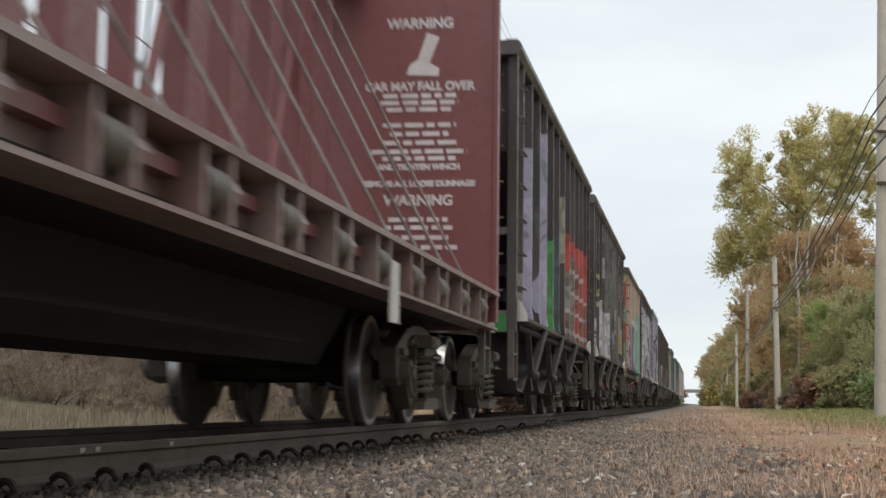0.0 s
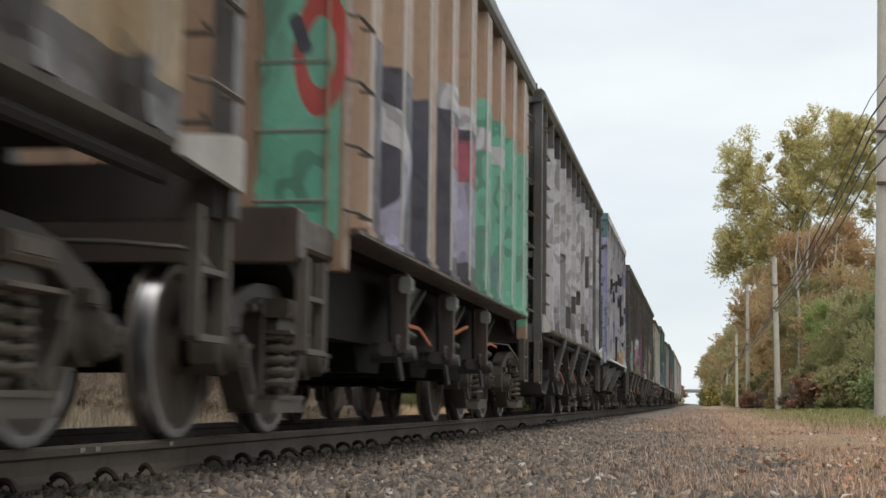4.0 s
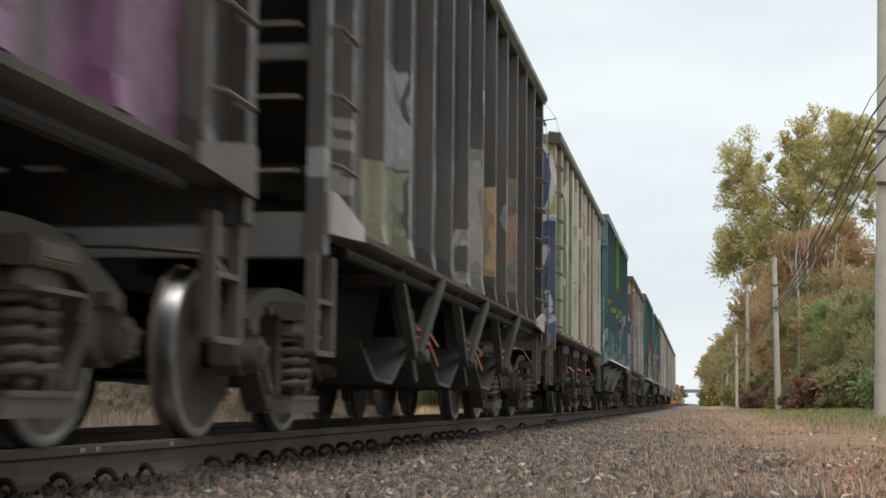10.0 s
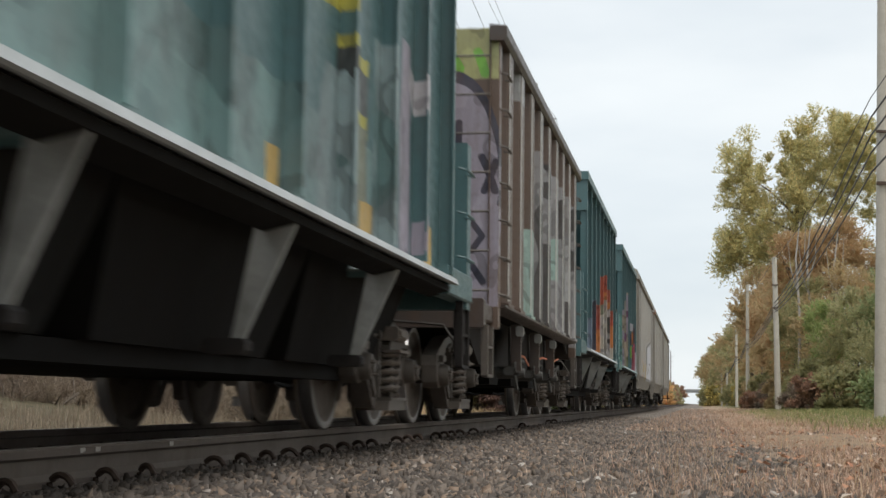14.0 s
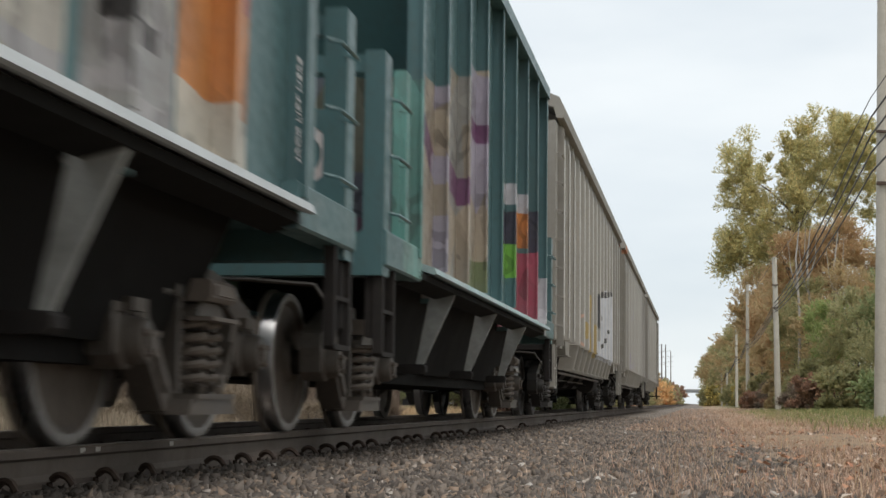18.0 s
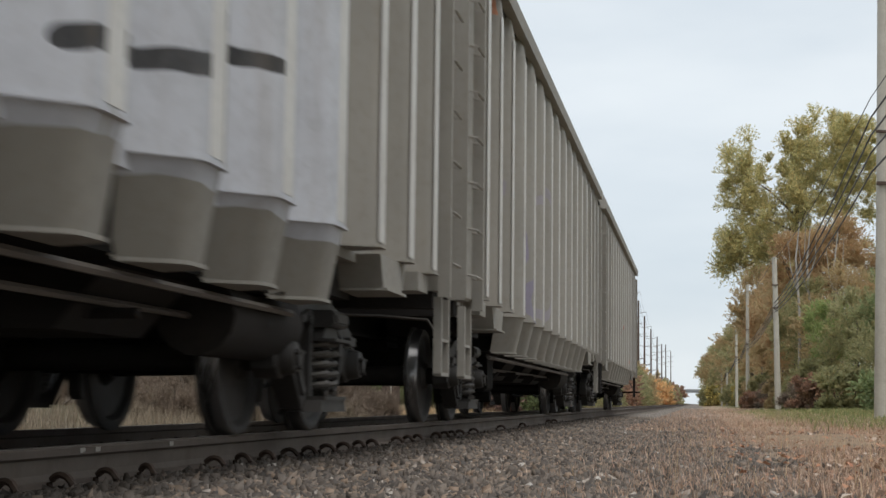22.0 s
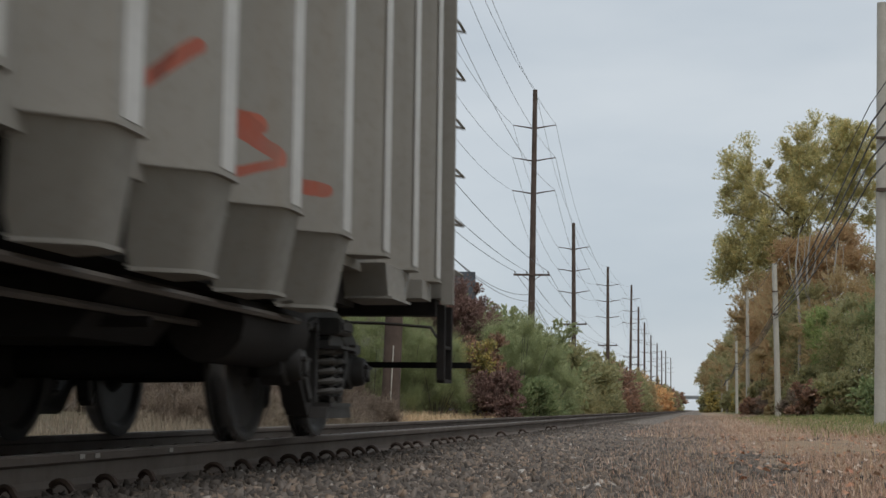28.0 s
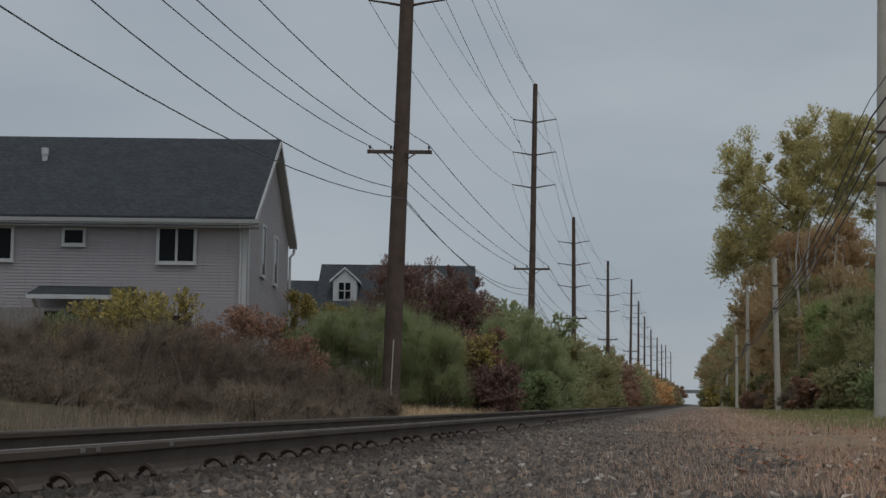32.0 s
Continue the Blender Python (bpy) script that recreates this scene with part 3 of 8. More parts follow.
def box_rib_hopper(i, label, mat, sill_mat, end_mat, top=4.05):
    """An open-top hopper with wide box ribs, flat ends and gusseted outlets."""
    car, half = car_at(i, label, "hopper car")
    e = half - 0.62
    ends = {-1: half - 1.4, 1: e}
    running_gear(car, half, M_UNDER, 1.75)
    n = round((ends[-1] + e - 1.4) / 1.03)
    pitch = (ends[-1] + e - 1.4) / n
    edges = [-ends[-1]] + [-ends[-1] + 0.7 + pitch * k for k in range(n + 1)] + [e]
    for s in (1, -1):
        for a, b in zip(edges[:-1], edges[1:]):
            part("side_panel", Geo().box(*sorted((s * 1.465, s * 1.48)), a + 0.002, b - 0.002, 1.2, top - 0.12), mat, car)
        for y in edges[1:-1]:
            g = Geo()
            g.prism([(s * 1.48, y - 0.24), (s * 1.585, y - 0.19), (s * 1.61, y - 0.16), (s * 1.61, y + 0.16), (s * 1.48, y + 0.2)], "z", 1.24, top - 0.1)
            g.prism([(s * 1.48, 1.2), (s * 1.63, 1.2), (s * 1.63, 1.235), (s * 1.48, 1.25)], "y", y - 0.26, y + 0.22)
            rib = part("rib", g, mat, car)
            # strip along the rib corner with the light on it painted in
            part("rib_edge", Geo().box(*sorted((s * 1.606, s * 1.616)), y - 0.172, y - 0.14, 1.26, top - 0.12), M_LITRIB, rib, "pale rubbed corner of a rib")
        part("top_chord", Geo().prism([(s * 1.47, top - 0.15), (s * 1.62, top - 0.15), (s * 1.65, top - 0.1), (s * 1.65, top), (s * 1.47, top + 0.02)], "y", -ends[-1] - 0.06, e + 0.06), sill_mat, car)
        part("side_sill", Geo().prism([(s * 1.44, 1.15), (s * 1.6, 1.172), (s * 1.625, 1.18), (s * 1.625, 1.203), (s * 1.45, 1.215)], "y", -ends[-1] + 0.2, e - 0.5), sill_mat, car)
        for f in (-1, 1):
            c = ends[f]
            part("corner_post", Geo().box(*sorted((s * 1.46, s * 1.57)), *sorted((f * (c - 0.02), f * (c - 0.2))), 0.95, top, 0.015), end_mat if f < 0 else mat, car)
            part("bolster_gusset", Geo().prism([(f * (e + 0.06), 1.02), (f * (e - 0.3), 1.0), (f * (e - 0.75), 1.14), (f * e, 1.18)], "x", *sorted((s * 1.4, s * 1.44))), M_UNDER, car)
            sill_step(car, s * 1.55, f * e - (0.0 if f < 0 else 0.42), 0.45, 0.95, M_TRUCK)
        ladder(car, s * 1.57, -ends[-1] + 0.05, 1.3, top - 0.3, M_TRUCK, width=0.36, out=s * 0.08)
        ladder(car, s * 1.57, e - 0.42, 1.3, top - 0.3, M_TRUCK, width=0.36, out=s * 0.08)
        # closing plate, near-black to stand for the shade under the floor
        part("floor_plate", Geo().box(*sorted((s * 1.05, s * 1.46)), -ends[-1] + 0.08, e - 0.08, 1.165, 1.185), M_SHADEBLACK, car)
        part("platform_beam", Geo().box(*sorted((s * 1.36, s * 1.52)), -e - 0.1, -ends[-1] + 0.2, 1.0, 1.18, 0.02), sill_mat, car)
    for f in (-1, 1):
        c = ends[f]
        part("end_sheet", Geo().box(-1.5, 1.5, *sorted((f * (c - 0.03), f * (c - 0.06))), 1.2, top), end_mat if f < 0 else mat, car, "end sheet under sprayed paint")
        part("end_sill", Geo().box(-1.55, 1.55, *sorted((f * (e + 0.1), f * (e - 0.08))), 0.92, 1.2, 0.02), sill_mat, car)
        for x in (-1.0, 0.0, 1.0):
            part("end_stake", Geo().box(x - 0.06, x + 0.06, *sorted((f * (c - 0.03), f * (c + 0.05))), 1.2, top - 0.1), end_mat if f < 0 else mat, car)
        ladder(car, 1.08, f * c, 1.35, top - 0.3, M_TRUCK, "x", 0.4, 0.4, out=-0.1 * f)
    part("platform_deck", Geo().box(-1.36, 1.36, -e, -ends[-1] + 0.1, 1.12, 1.16), M_UNDER, car)
    part("bottom_sheet", Geo().prism([(-e + 0.6, 1.18), (-3.4, 0.62), (3.4, 0.62), (e - 0.6, 1.18)], "x", -1.2, 1.2), M_UNDER, car)
    for k in range(3):
        y0 = -2.1 + 2.08 * k
        for s in (1, -1):
            g = Geo().prism([(y0, 1.1), (y0 + 0.04, 0.62), (y0 + 0.14, 0.62), (y0 + 0.22, 0.72), (y0 + 1.25, 1.1)], "x", *sorted((s * 1.36, s * 1.385)))
            part("strut", g, M_CHUTE, car)
            part("strut_flange", Geo().bar((s * 1.39, y0 + 0.2, 0.7), (s * 1.39, y0 + 1.22, 1.09), 0.08, 0.02), M_CHUTE, car)
            part("strut_web", Geo().box(*sorted((s * 1.4, s * 1.52)), y0 - 0.05, y0 + 0.03, 0.58, 1.12), sill_mat, car)
            part("roller_box", Geo().box(*sorted((s * 1.46, s * 1.55)), y0 - 0.07, y0 + 0.03, 0.98, 1.1, 0.02), M_STRUT, car, "pale worn roller box")
            lock_gear(car, y0 - 0.02, s * 1.42, M_CHUTE, s > 0, -1)
        # chute colour holds the darkness of its shaded place
        part("hopper_chute", Geo().prism([(y0 - 0.5, 1.1), (y0, 0.42), (y0 + 0.7, 0.42), (y0 + 1.25, 1.1)], "x", -1.15, 1.15), M_SHADEBLACK, car, "dark steel discharge chute")
    CARS.append(car)
    return car


def teal_hopper(i, label, mat, lip_mat, d=0.3, top=4.4):
    """A rapid-discharge hopper: short body between open end platforms, a pale lower lip and tapered struts."""
    car, half = car_at(i, label, "hopper car")
    e, b = half - 0.45, half - 1.65
    running_gear(car, half, mat, 1.85)
    n = 8
    pitch = 2 * b / n
    for s in (1, -1):
        for k in range(n):
            a = -b + pitch * k
            part("side_panel", Geo().box(*sorted((s * 1.465, s * 1.48)), a + 0.002, a + pitch - 0.002, 1.24, top - 0.12), mat, car)
        for k in range(n + 1):
            y = -b + pitch * k
            g = Geo().box(*sorted((s * 1.48, s * 1.6)), y - 0.012, y + 0.012, 1.24, top - 0.1)
            g.box(*sorted((s * 1.585, s * 1.6)), y - 0.05, y + 0.012, 1.24, top - 0.1)
            for r in range(8):
                z = 1.5 + 0.36 * r
                g.box(*sorted((s * 1.48, s * 1.5)), y + 0.03, y + 0.06, z, z + 0.03)
            part("rib", g, mat, car)
        part("top_chord", Geo().prism([(s * 1.45, top - 0.14), (s * 1.62, top - 0.14), (s * 1.62, top), (s * 1.45, top + 0.02)], "y", -b - 0.08, b + 0.08), mat, car)
        part("sill_lip", Geo().prism([(s * 1.46, 1.26), (s * 1.64, 1.2), (s * 1.655, 1.155), (s * 1.63, 1.15), (s * 1.46, 1.2)], "y", -b + 0.3, b - 0.05), lip_mat, car, "pale worn lower lip")
        # sill underside darkened by colour to look shaded
        part("side_sill", Geo().prism([(s * 1.4, 1.06), (s * 1.58, 1.1), (s * 1.58, 1.15), (s * 1.4, 1.2)], "y", -b, b), M_SHADEBLACK, car)
        for k in range(3):
            yu = yl = -b + 1.5 + d + 2.68 * k
            g = Geo().prism([(s * 1.36, 1.12), (s * 1.58, 1.12), (s * 1.3, 0.5), (s * 1.24, 0.5)], "y", yu - 0.02, yu + 0.02)
            part("strut", g, M_STRUT, car, "grey tapered strut")
            part("strut_foot", Geo().box(*sorted((s * 1.1, s * 1.33)), yl - 0.06, yl + 0.06, 0.44, 0.52, 0.02), M_UNDER, car)
        for f in (-1, 1):
            part("corner_post", Geo().box(*sorted((s * 1.42, s * 1.56)), *sorted((f * e, f * (e - 0.2))), 1.02, 2.5, 0.012), mat, car)
            part("post_foot", Geo().box(*sorted((s * 1.44, s * 1.53)), *sorted((f * (e - 0.02), f * (e - 0.16))), 0.62, 1.02, 0.012), M_UNDER, car)
            part("platform_post", Geo().box(*sorted((s * 1.44, s * 1.54)), *sorted((f * (b + 0.35), f * (b + 0.22))), 1.1, 2.55, 0.012), mat, car)
            part("side_beam", Geo().box(*sorted((s * 1.4, s * 1.58)), *sorted((f * e, f * (b - 0.1))), 1.08, 1.32, 0.015), mat, car)
            part("end_panel", Geo().box(*sorted((s * 1.44, s * 1.5)), *sorted((f * (b + 0.05), f * (b + 0.36))), 1.3, 2.35), mat, car)
            sill_step(car, s * 1.53, f * e - (0.0 if f < 0 else 0.42), 0.5, 1.1, M_UNDER)
            ladder(car, s * 1.54, (f * e) + (0.2 if f < 0 else -0.6), 1.45, 2.5, mat, width=0.4, out=s * 0.08)
    for f in (-1, 1):
        part("end_sheet", Geo().box(-1.6, 1.6, *sorted((f * (b + 0.02), f * (b + 0.06))), 3.7, top), mat, car)
        part("slope_sheet", Geo().prism([(f * (b + 0.02), 3.7), (f * (b - 0.05), 3.74), (f * (b - 2.2), 1.1), (f * (b - 2.1), 1.05)], "x", -1.46, 1.46), mat, car)
        g = Geo().box(-1.56, 1.56, *sorted((f * (e + 0.02), f * (e - 0.16))), 1.02, 1.3)
        g.box(-1.5, 1.5, *sorted((f * (e - 0.02), f * (e - 0.1))), 2.36, 2.48)
        g.box(-0.5, 0.5, *sorted((f * (e - 0.02), f * (e - 0.1))), 2.1, 2.4)
        part("end_frame", g, mat, car)
        plate = part("end_plate", Geo().box(-1.3, 1.3, *sorted((f * (e - 0.03), f * (e - 0.06))), 1.3, 2.12), mat, car)
        if f < 0:
            ring = Geo().lathe([(0.0, 0.2), (0.004, 0.2), (0.004, 0.13), (0.0, 0.13)], 24)
            part("mark", ring, M_LETTER, plate, "round white painted mark", 0, pose(1.0, -e + 0.026, 1.82, 0, 0, 90))
            part("mark", Geo().box(0.62, 0.7, -e + 0.026, -e + 0.029, 1.62, 2.02), M_LETTER, plate, "white painted bar")
            part("stencil", Geo().box(0.7, 1.2, -e + 0.026, -e + 0.029, 1.42, 1.46).box(0.7, 1.05, -e + 0.026, -e + 0.029, 1.35, 1.38), M_LETTER, plate, "small white stencil lines")
        g = Geo().tube([(-0.9, f * (b + 0.75), 2.0), (0.9, f * (b + 0.75), 2.0)], 0.24, 16)
        g.bar((-0.7, f * (b + 0.75), 1.3), (-0.7, f * (b + 0.75), 1.85), 0.1, 0.1).bar((0.7, f * (b + 0.75), 1.3), (0.7, f * (b + 0.75), 1.85), 0.1, 0.1)
        part("air_reservoir", g, mat, car, "round air tank on the end platform", 40)
        part("platform_floor", Geo().box(-1.42, 1.42, *sorted((f * e, f * (b - 0.3))), 1.2, 1.26), mat, car)
        part("top_beam", Geo().box(-1.62, 1.62, *sorted((f * (b + 0.1), f * (b - 0.06))), top - 0.14, top + 0.01), mat, car)
    for k in range(3):
        y0 = -b + 0.08 + (2 * b - 0.16) / 3 * k
        y1 = y0 + (2 * b - 0.16) / 3
        top4 = [(x, y, 1.16) for x, y in ((-1.24, y0), (1.24, y0), (1.24, y1), (-1.24, y1))]
        low4 = [(x, y, 0.46) for x, y in ((-1.02, y0 + 0.25), (1.02, y0 + 0.25), (1.02, y1 - 0.25), (-1.02, y1 - 0.25))]
        # chute and door beam: black void behind the struts painted as colour
        part("hopper_chute", Geo().add(top4 + low4, [(0, 1, 2, 3), (7, 6, 5, 4), (0, 4, 5, 1), (1, 5, 6, 2), (2, 6, 7, 3), (3, 7, 4, 0)]), M_SHADEBLACK, car, "black discharge chute")
    part("door_beam", Geo().box(-0.95, 0.95, -b + 0.2, b - 0.2, 0.36, 0.46), M_SHADEBLACK, car)
    CARS.append(car)
    return car


def covered_hopper(i, label, mat, shift=0.0):
    """A long covered hopper: deep corrugated sides that curve into the roof, a tapered bay under every wide rib, ladder ends."""
    car, half = car_at(i, label, "covered hopper")
    e = half - 0.42
    running_gear(car, half, M_SHADEBLACK, 3.2, True)
    pitch = 1.14
    mids = [shift + pitch * (k - 4.5) for k in range(10)]
    ends = [shift + f * q for f in (-1, 1) for q in (6.28, 7.32, 8.3)]
    curve = [(0.0, 1.2), (0.0, 4.2), (0.03, 4.42), (0.12, 4.57), (0.3, 4.66)]
    edges = [0.36 - e] + sorted(mids + ends) + [e - 0.36]
    plan = [(1.325, -0.415), (1.33, -0.405), (1.5, -0.235), (1.535, -0.205), (1.56, -0.165), (1.57, -0.12), (1.57, 0.14), (1.56, 0.17), (1.53, 0.19), (1.33, 0.36), (1.325, 0.37)]
    slim = [(1.325, -0.2), (1.33, -0.19), (1.5, -0.1), (1.54, -0.08), (1.565, -0.05), (1.57, 0.0), (1.57, 0.1), (1.56, 0.12), (1.53, 0.13), (1.33, 0.2), (1.325, 0.21)]
    m = len(plan)
    for s in (1, -1):
        for a, b in zip(edges[:-1], edges[1:]):
            poly = [(s * (1.33 - dx), z) for dx, z in curve] + [(s * (1.315 - dx), z) for dx, z in reversed(curve)]
            part("side_panel", Geo().prism(poly, "y", a + 0.002, b - 0.002), mat, car)
        for y in mids + ends:
            shape = plan if y in mids else slim
            g = Geo()
            rows = [[(s * max(x - dx, 1.0), y + q, z) for x, q in shape] for dx, z in curve]
            g.add([p for row in rows for p in row], [(r * m + k, r * m + k + 1, (r + 1) * m + k + 1, (r + 1) * m + k) for r in range(len(curve) - 1) for k in range(m - 1)]
                  + [tuple(range(m)), tuple(range((len(curve) - 1) * m, len(curve) * m))[::-1]])
            rib = part("rib", g, mat, car, "", 50)
            lip = [(s * (x + 0.012), y + q) for x, q in shape]
            part("rib_foot", Geo().prism(lip, "z", 1.185, 1.2), mat, rib)
            # pale cap: the brighter lit look of the outer face, as colour
            part("rib_cap", Geo().box(*sorted((s * 1.566, s * 1.573)), y - 0.07, y + 0.11, 1.22, 4.2), M_LITRIB, rib, "chalky rubbed face of a rib")
        for y in mids:
            hi = [(1.3, -0.4), (1.5, -0.21), (1.54, -0.17), (1.555, -0.1), (1.555, 0.14), (1.535, 0.18), (1.3, 0.36)]
            lo = [(1.2, -0.2), (1.4, -0.06), (1.435, -0.03), (1.45, 0.02), (1.45, 0.24), (1.43, 0.27), (1.2, 0.38)]
            q = len(hi)
            g = Geo().add([(s * a, y + b, 1.185) for a, b in hi] + [(s * a, y + b, 0.79) for a, b in lo],
                          [(k, (k + 1) % q, (k + 1) % q + q, k + q) for k in range(q)] + [tuple(range(q))[::-1], tuple(range(q, 2 * q))])
            bay = part("side_bay", g, mat, car, "", 50)
            part("bay_flange", Geo().prism([(s * (a + 0.018), y + b) for a, b in lo], "z", 0.772, 0.79), mat, bay)
        part("side_sill", Geo().box(*sorted((s * 1.2, s * 1.33)), 0.34 - e, e - 0.34, 1.12, 1.2), mat, car)
        part("roof_chord", Geo().prism([(s * 1.5, 4.44), (s * 1.61, 4.44), (s * 1.62, 4.6), (s * 1.54, 4.76), (s * 1.3, 4.86), (s * 1.1, 4.76), (s * 1.3, 4.68), (s * 1.46, 4.6)], "y", -e + 0.3, e - 0.3), mat, car)
        for f in (-1, 1):
            part("corner_panel", Geo().box(*sorted((s * 1.34, s * 1.52)), *sorted((f * e, f * (e - 0.3))), 1.12, 4.35, 0.02), mat, car)
            part("ladder_stile", Geo().box(*sorted((s * 1.5, s * 1.6)), *sorted((f * (e - 0.5), f * (e - 0.56))), 1.05, 4.3), mat, car)
            ladder(car, s * 1.5, (f * (e - 0.06)) if f < 0 else e - 0.44, 1.35, 4.2, mat, width=0.38, step=0.42, out=s * 0.1)
            box = Geo().prism([(f * 6.5, 1.18), (f * 6.62, 0.96), (f * 7.25, 0.96), (f * 7.4, 1.18)], "x", *sorted((s * 1.2, s * 1.5)))
            box.box(*sorted((s * 1.18, s * 1.53)), *sorted((f * 6.6, f * 7.27)), 0.945, 0.962)
            part("bolster_box", box, mat, car)
            part("bolster_arm", Geo().box(*sorted((s * 0.3, s * 1.2)), *sorted((f * 6.3, f * 6.9)), 0.9, 1.14), M_UNDER, car)
            part("jacking_pad", Geo().box(*sorted((s * 1.2, s * 1.5)), *sorted((f * 7.9, f * 8.3)), 1.04, 1.18), mat, car)
            sill_step(car, s * 1.48, f * e - (0.0 if f < 0 else 0.42), 0.42, 1.06, M_UNDER if i == 15 else mat)
    poly = [(-1.12, 4.7), (-0.6, 4.8), (0.6, 4.8), (1.12, 4.7), (1.12, 4.68), (0.6, 4.78), (-0.6, 4.78), (-1.12, 4.68)]
    part("roof", Geo().prism(poly, "y", -8.9, 8.9), mat, car)
    part("roof_hatch", Geo().box(-0.35, 0.35, -8.0, 8.0, 4.8, 4.88, 0.03), mat, car)
    for f in (-1, 1):
        # slope sheet and end sill: shade above the truck put into their colour
        part("slope_sheet", Geo().prism([(f * 8.3, 2.3), (f * 8.36, 2.3), (f * 4.9, 0.8), (f * 4.85, 0.8)], "x", -1.3, 1.3), M_UNDER, car, "grimy sloping end sheet")
        part("end_sheet", Geo().prism([(s * x, z) for s, x, z in ((-1, 1.4, 2.3), (-1, 1.4, 3.9), (-1, 1.3, 4.5), (-1, 1.1, 4.62), (1, 1.1, 4.62), (1, 1.3, 4.5), (1, 1.4, 3.9), (1, 1.4, 2.3))], "y", *sorted((f * 8.6, f * 8.64))), mat, car)
        part("end_sill", Geo().box(-1.4, 1.4, *sorted((f * (e - 0.05), f * (e - 0.25))), 0.98, 1.2), M_UNDER, car)
        for z in (1.22, 1.75, 2.3, 2.85, 3.4, 3.95):
            for s in (1, -1):
                part("end_panel", Geo().box(*sorted((s * 0.85, s * 1.46)), *sorted((f * (e - 0.02), f * (e - 0.06))), z, z + 0.3), mat, car)
        for x in (-0.5, 0.5):
            part("end_post", Geo().box(x - 0.06, x + 0.06, *sorted((f * (e - 0.05), f * (e - 0.17))), 1.2, 3.0), mat, car)
        part("end_walk", Geo().box(-1.5, 1.5, *sorted((f * e, f * 8.6)), 4.25, 4.32), mat, car)
    # dark body behind the bays, shade painted in
    part("hopper_floor", Geo().box(-1.22, 1.22, -5.3, 5.3, 0.8, 1.14), M_SHADEBLACK, car)
    for y in (-3.6, -1.2, 1.2, 3.6):
        g = Geo().prism([(-0.75, 0.52), (0.75, 0.52), (1.0, 0.8), (-1.0, 0.8)], "y", y - 0.55, y + 0.55)
        g.tube([(-1.05, y - 0.3, 0.6), (1.05, y - 0.3, 0.6)], 0.03, 6)
        part("outlet_gate", g, M_UNDER, car, "grimy outlet gate with a shaft")
    part("brake_tank", Geo().tube([(0.95, 4.4, 0.66), (0.95, 4.44, 0.66), (0.95, 5.75, 0.66), (0.95, 5.8, 0.66)], 0.22, 14), M_UNDER, car, "black brake air tank", 40)
    part("brake_rod", Geo().tube([(0.9, -6.5, 0.62), (0.9, 6.5, 0.66)], 0.02, 6).tube([(1.2, -5.4, 0.72), (1.2, 5.4, 0.72)], 0.022, 6).tube([(1.05, -5.8, 0.58), (0.6, 1.4, 0.66)], 0.018, 6), M_TRUCK, car, "", 40)
    if i == 15:
        part("rear_bar", Geo().box(-0.4, 1.66, e + 0.06, e + 0.11, 0.55, 0.6), M_SHADEBLACK, car, "black bar across the rear end")
    gear = Geo().box(0.75, 1.12, -4.95, -4.45, 0.34, 0.76, 0.04).tube([(0.8, -4.8, 0.28), (1.14, -4.8, 0.28)], 0.07, 8).bar((1.0, -4.5, 0.36), (1.0, -3.9, 0.32), 0.03, 0.03)
    part("gate_gear", gear, M_SHADEBLACK, car, "black valve gear under the floor")
    CARS.append(car)
    return car


def letters(text, size, x, z, y, car, mat, turn=pose(0, 0, 0, 90, 0, 0), bold=0.0):
    """Stencilled words on a face that looks towards the front of the car."""
    cu = bpy.data.curves.new("lettering", "FONT")
    cu.body, cu.size, cu.align_x, cu.extrude, cu.offset = text, size, "CENTER", 0.002, bold
    tmp = bpy.data.objects.new("lettering", cu)
    scene.collection.objects.link(tmp)
    me = bpy.data.meshes.new_from_object(tmp)
    bpy.data.objects.remove(tmp)
    me.materials.clear()
    me.materials.append(mat)
    ob = new("lettering", me)
    ob.parent = car
    ob.matrix_basis = Matrix.Translation((x, y, z)) @ turn
    return ob


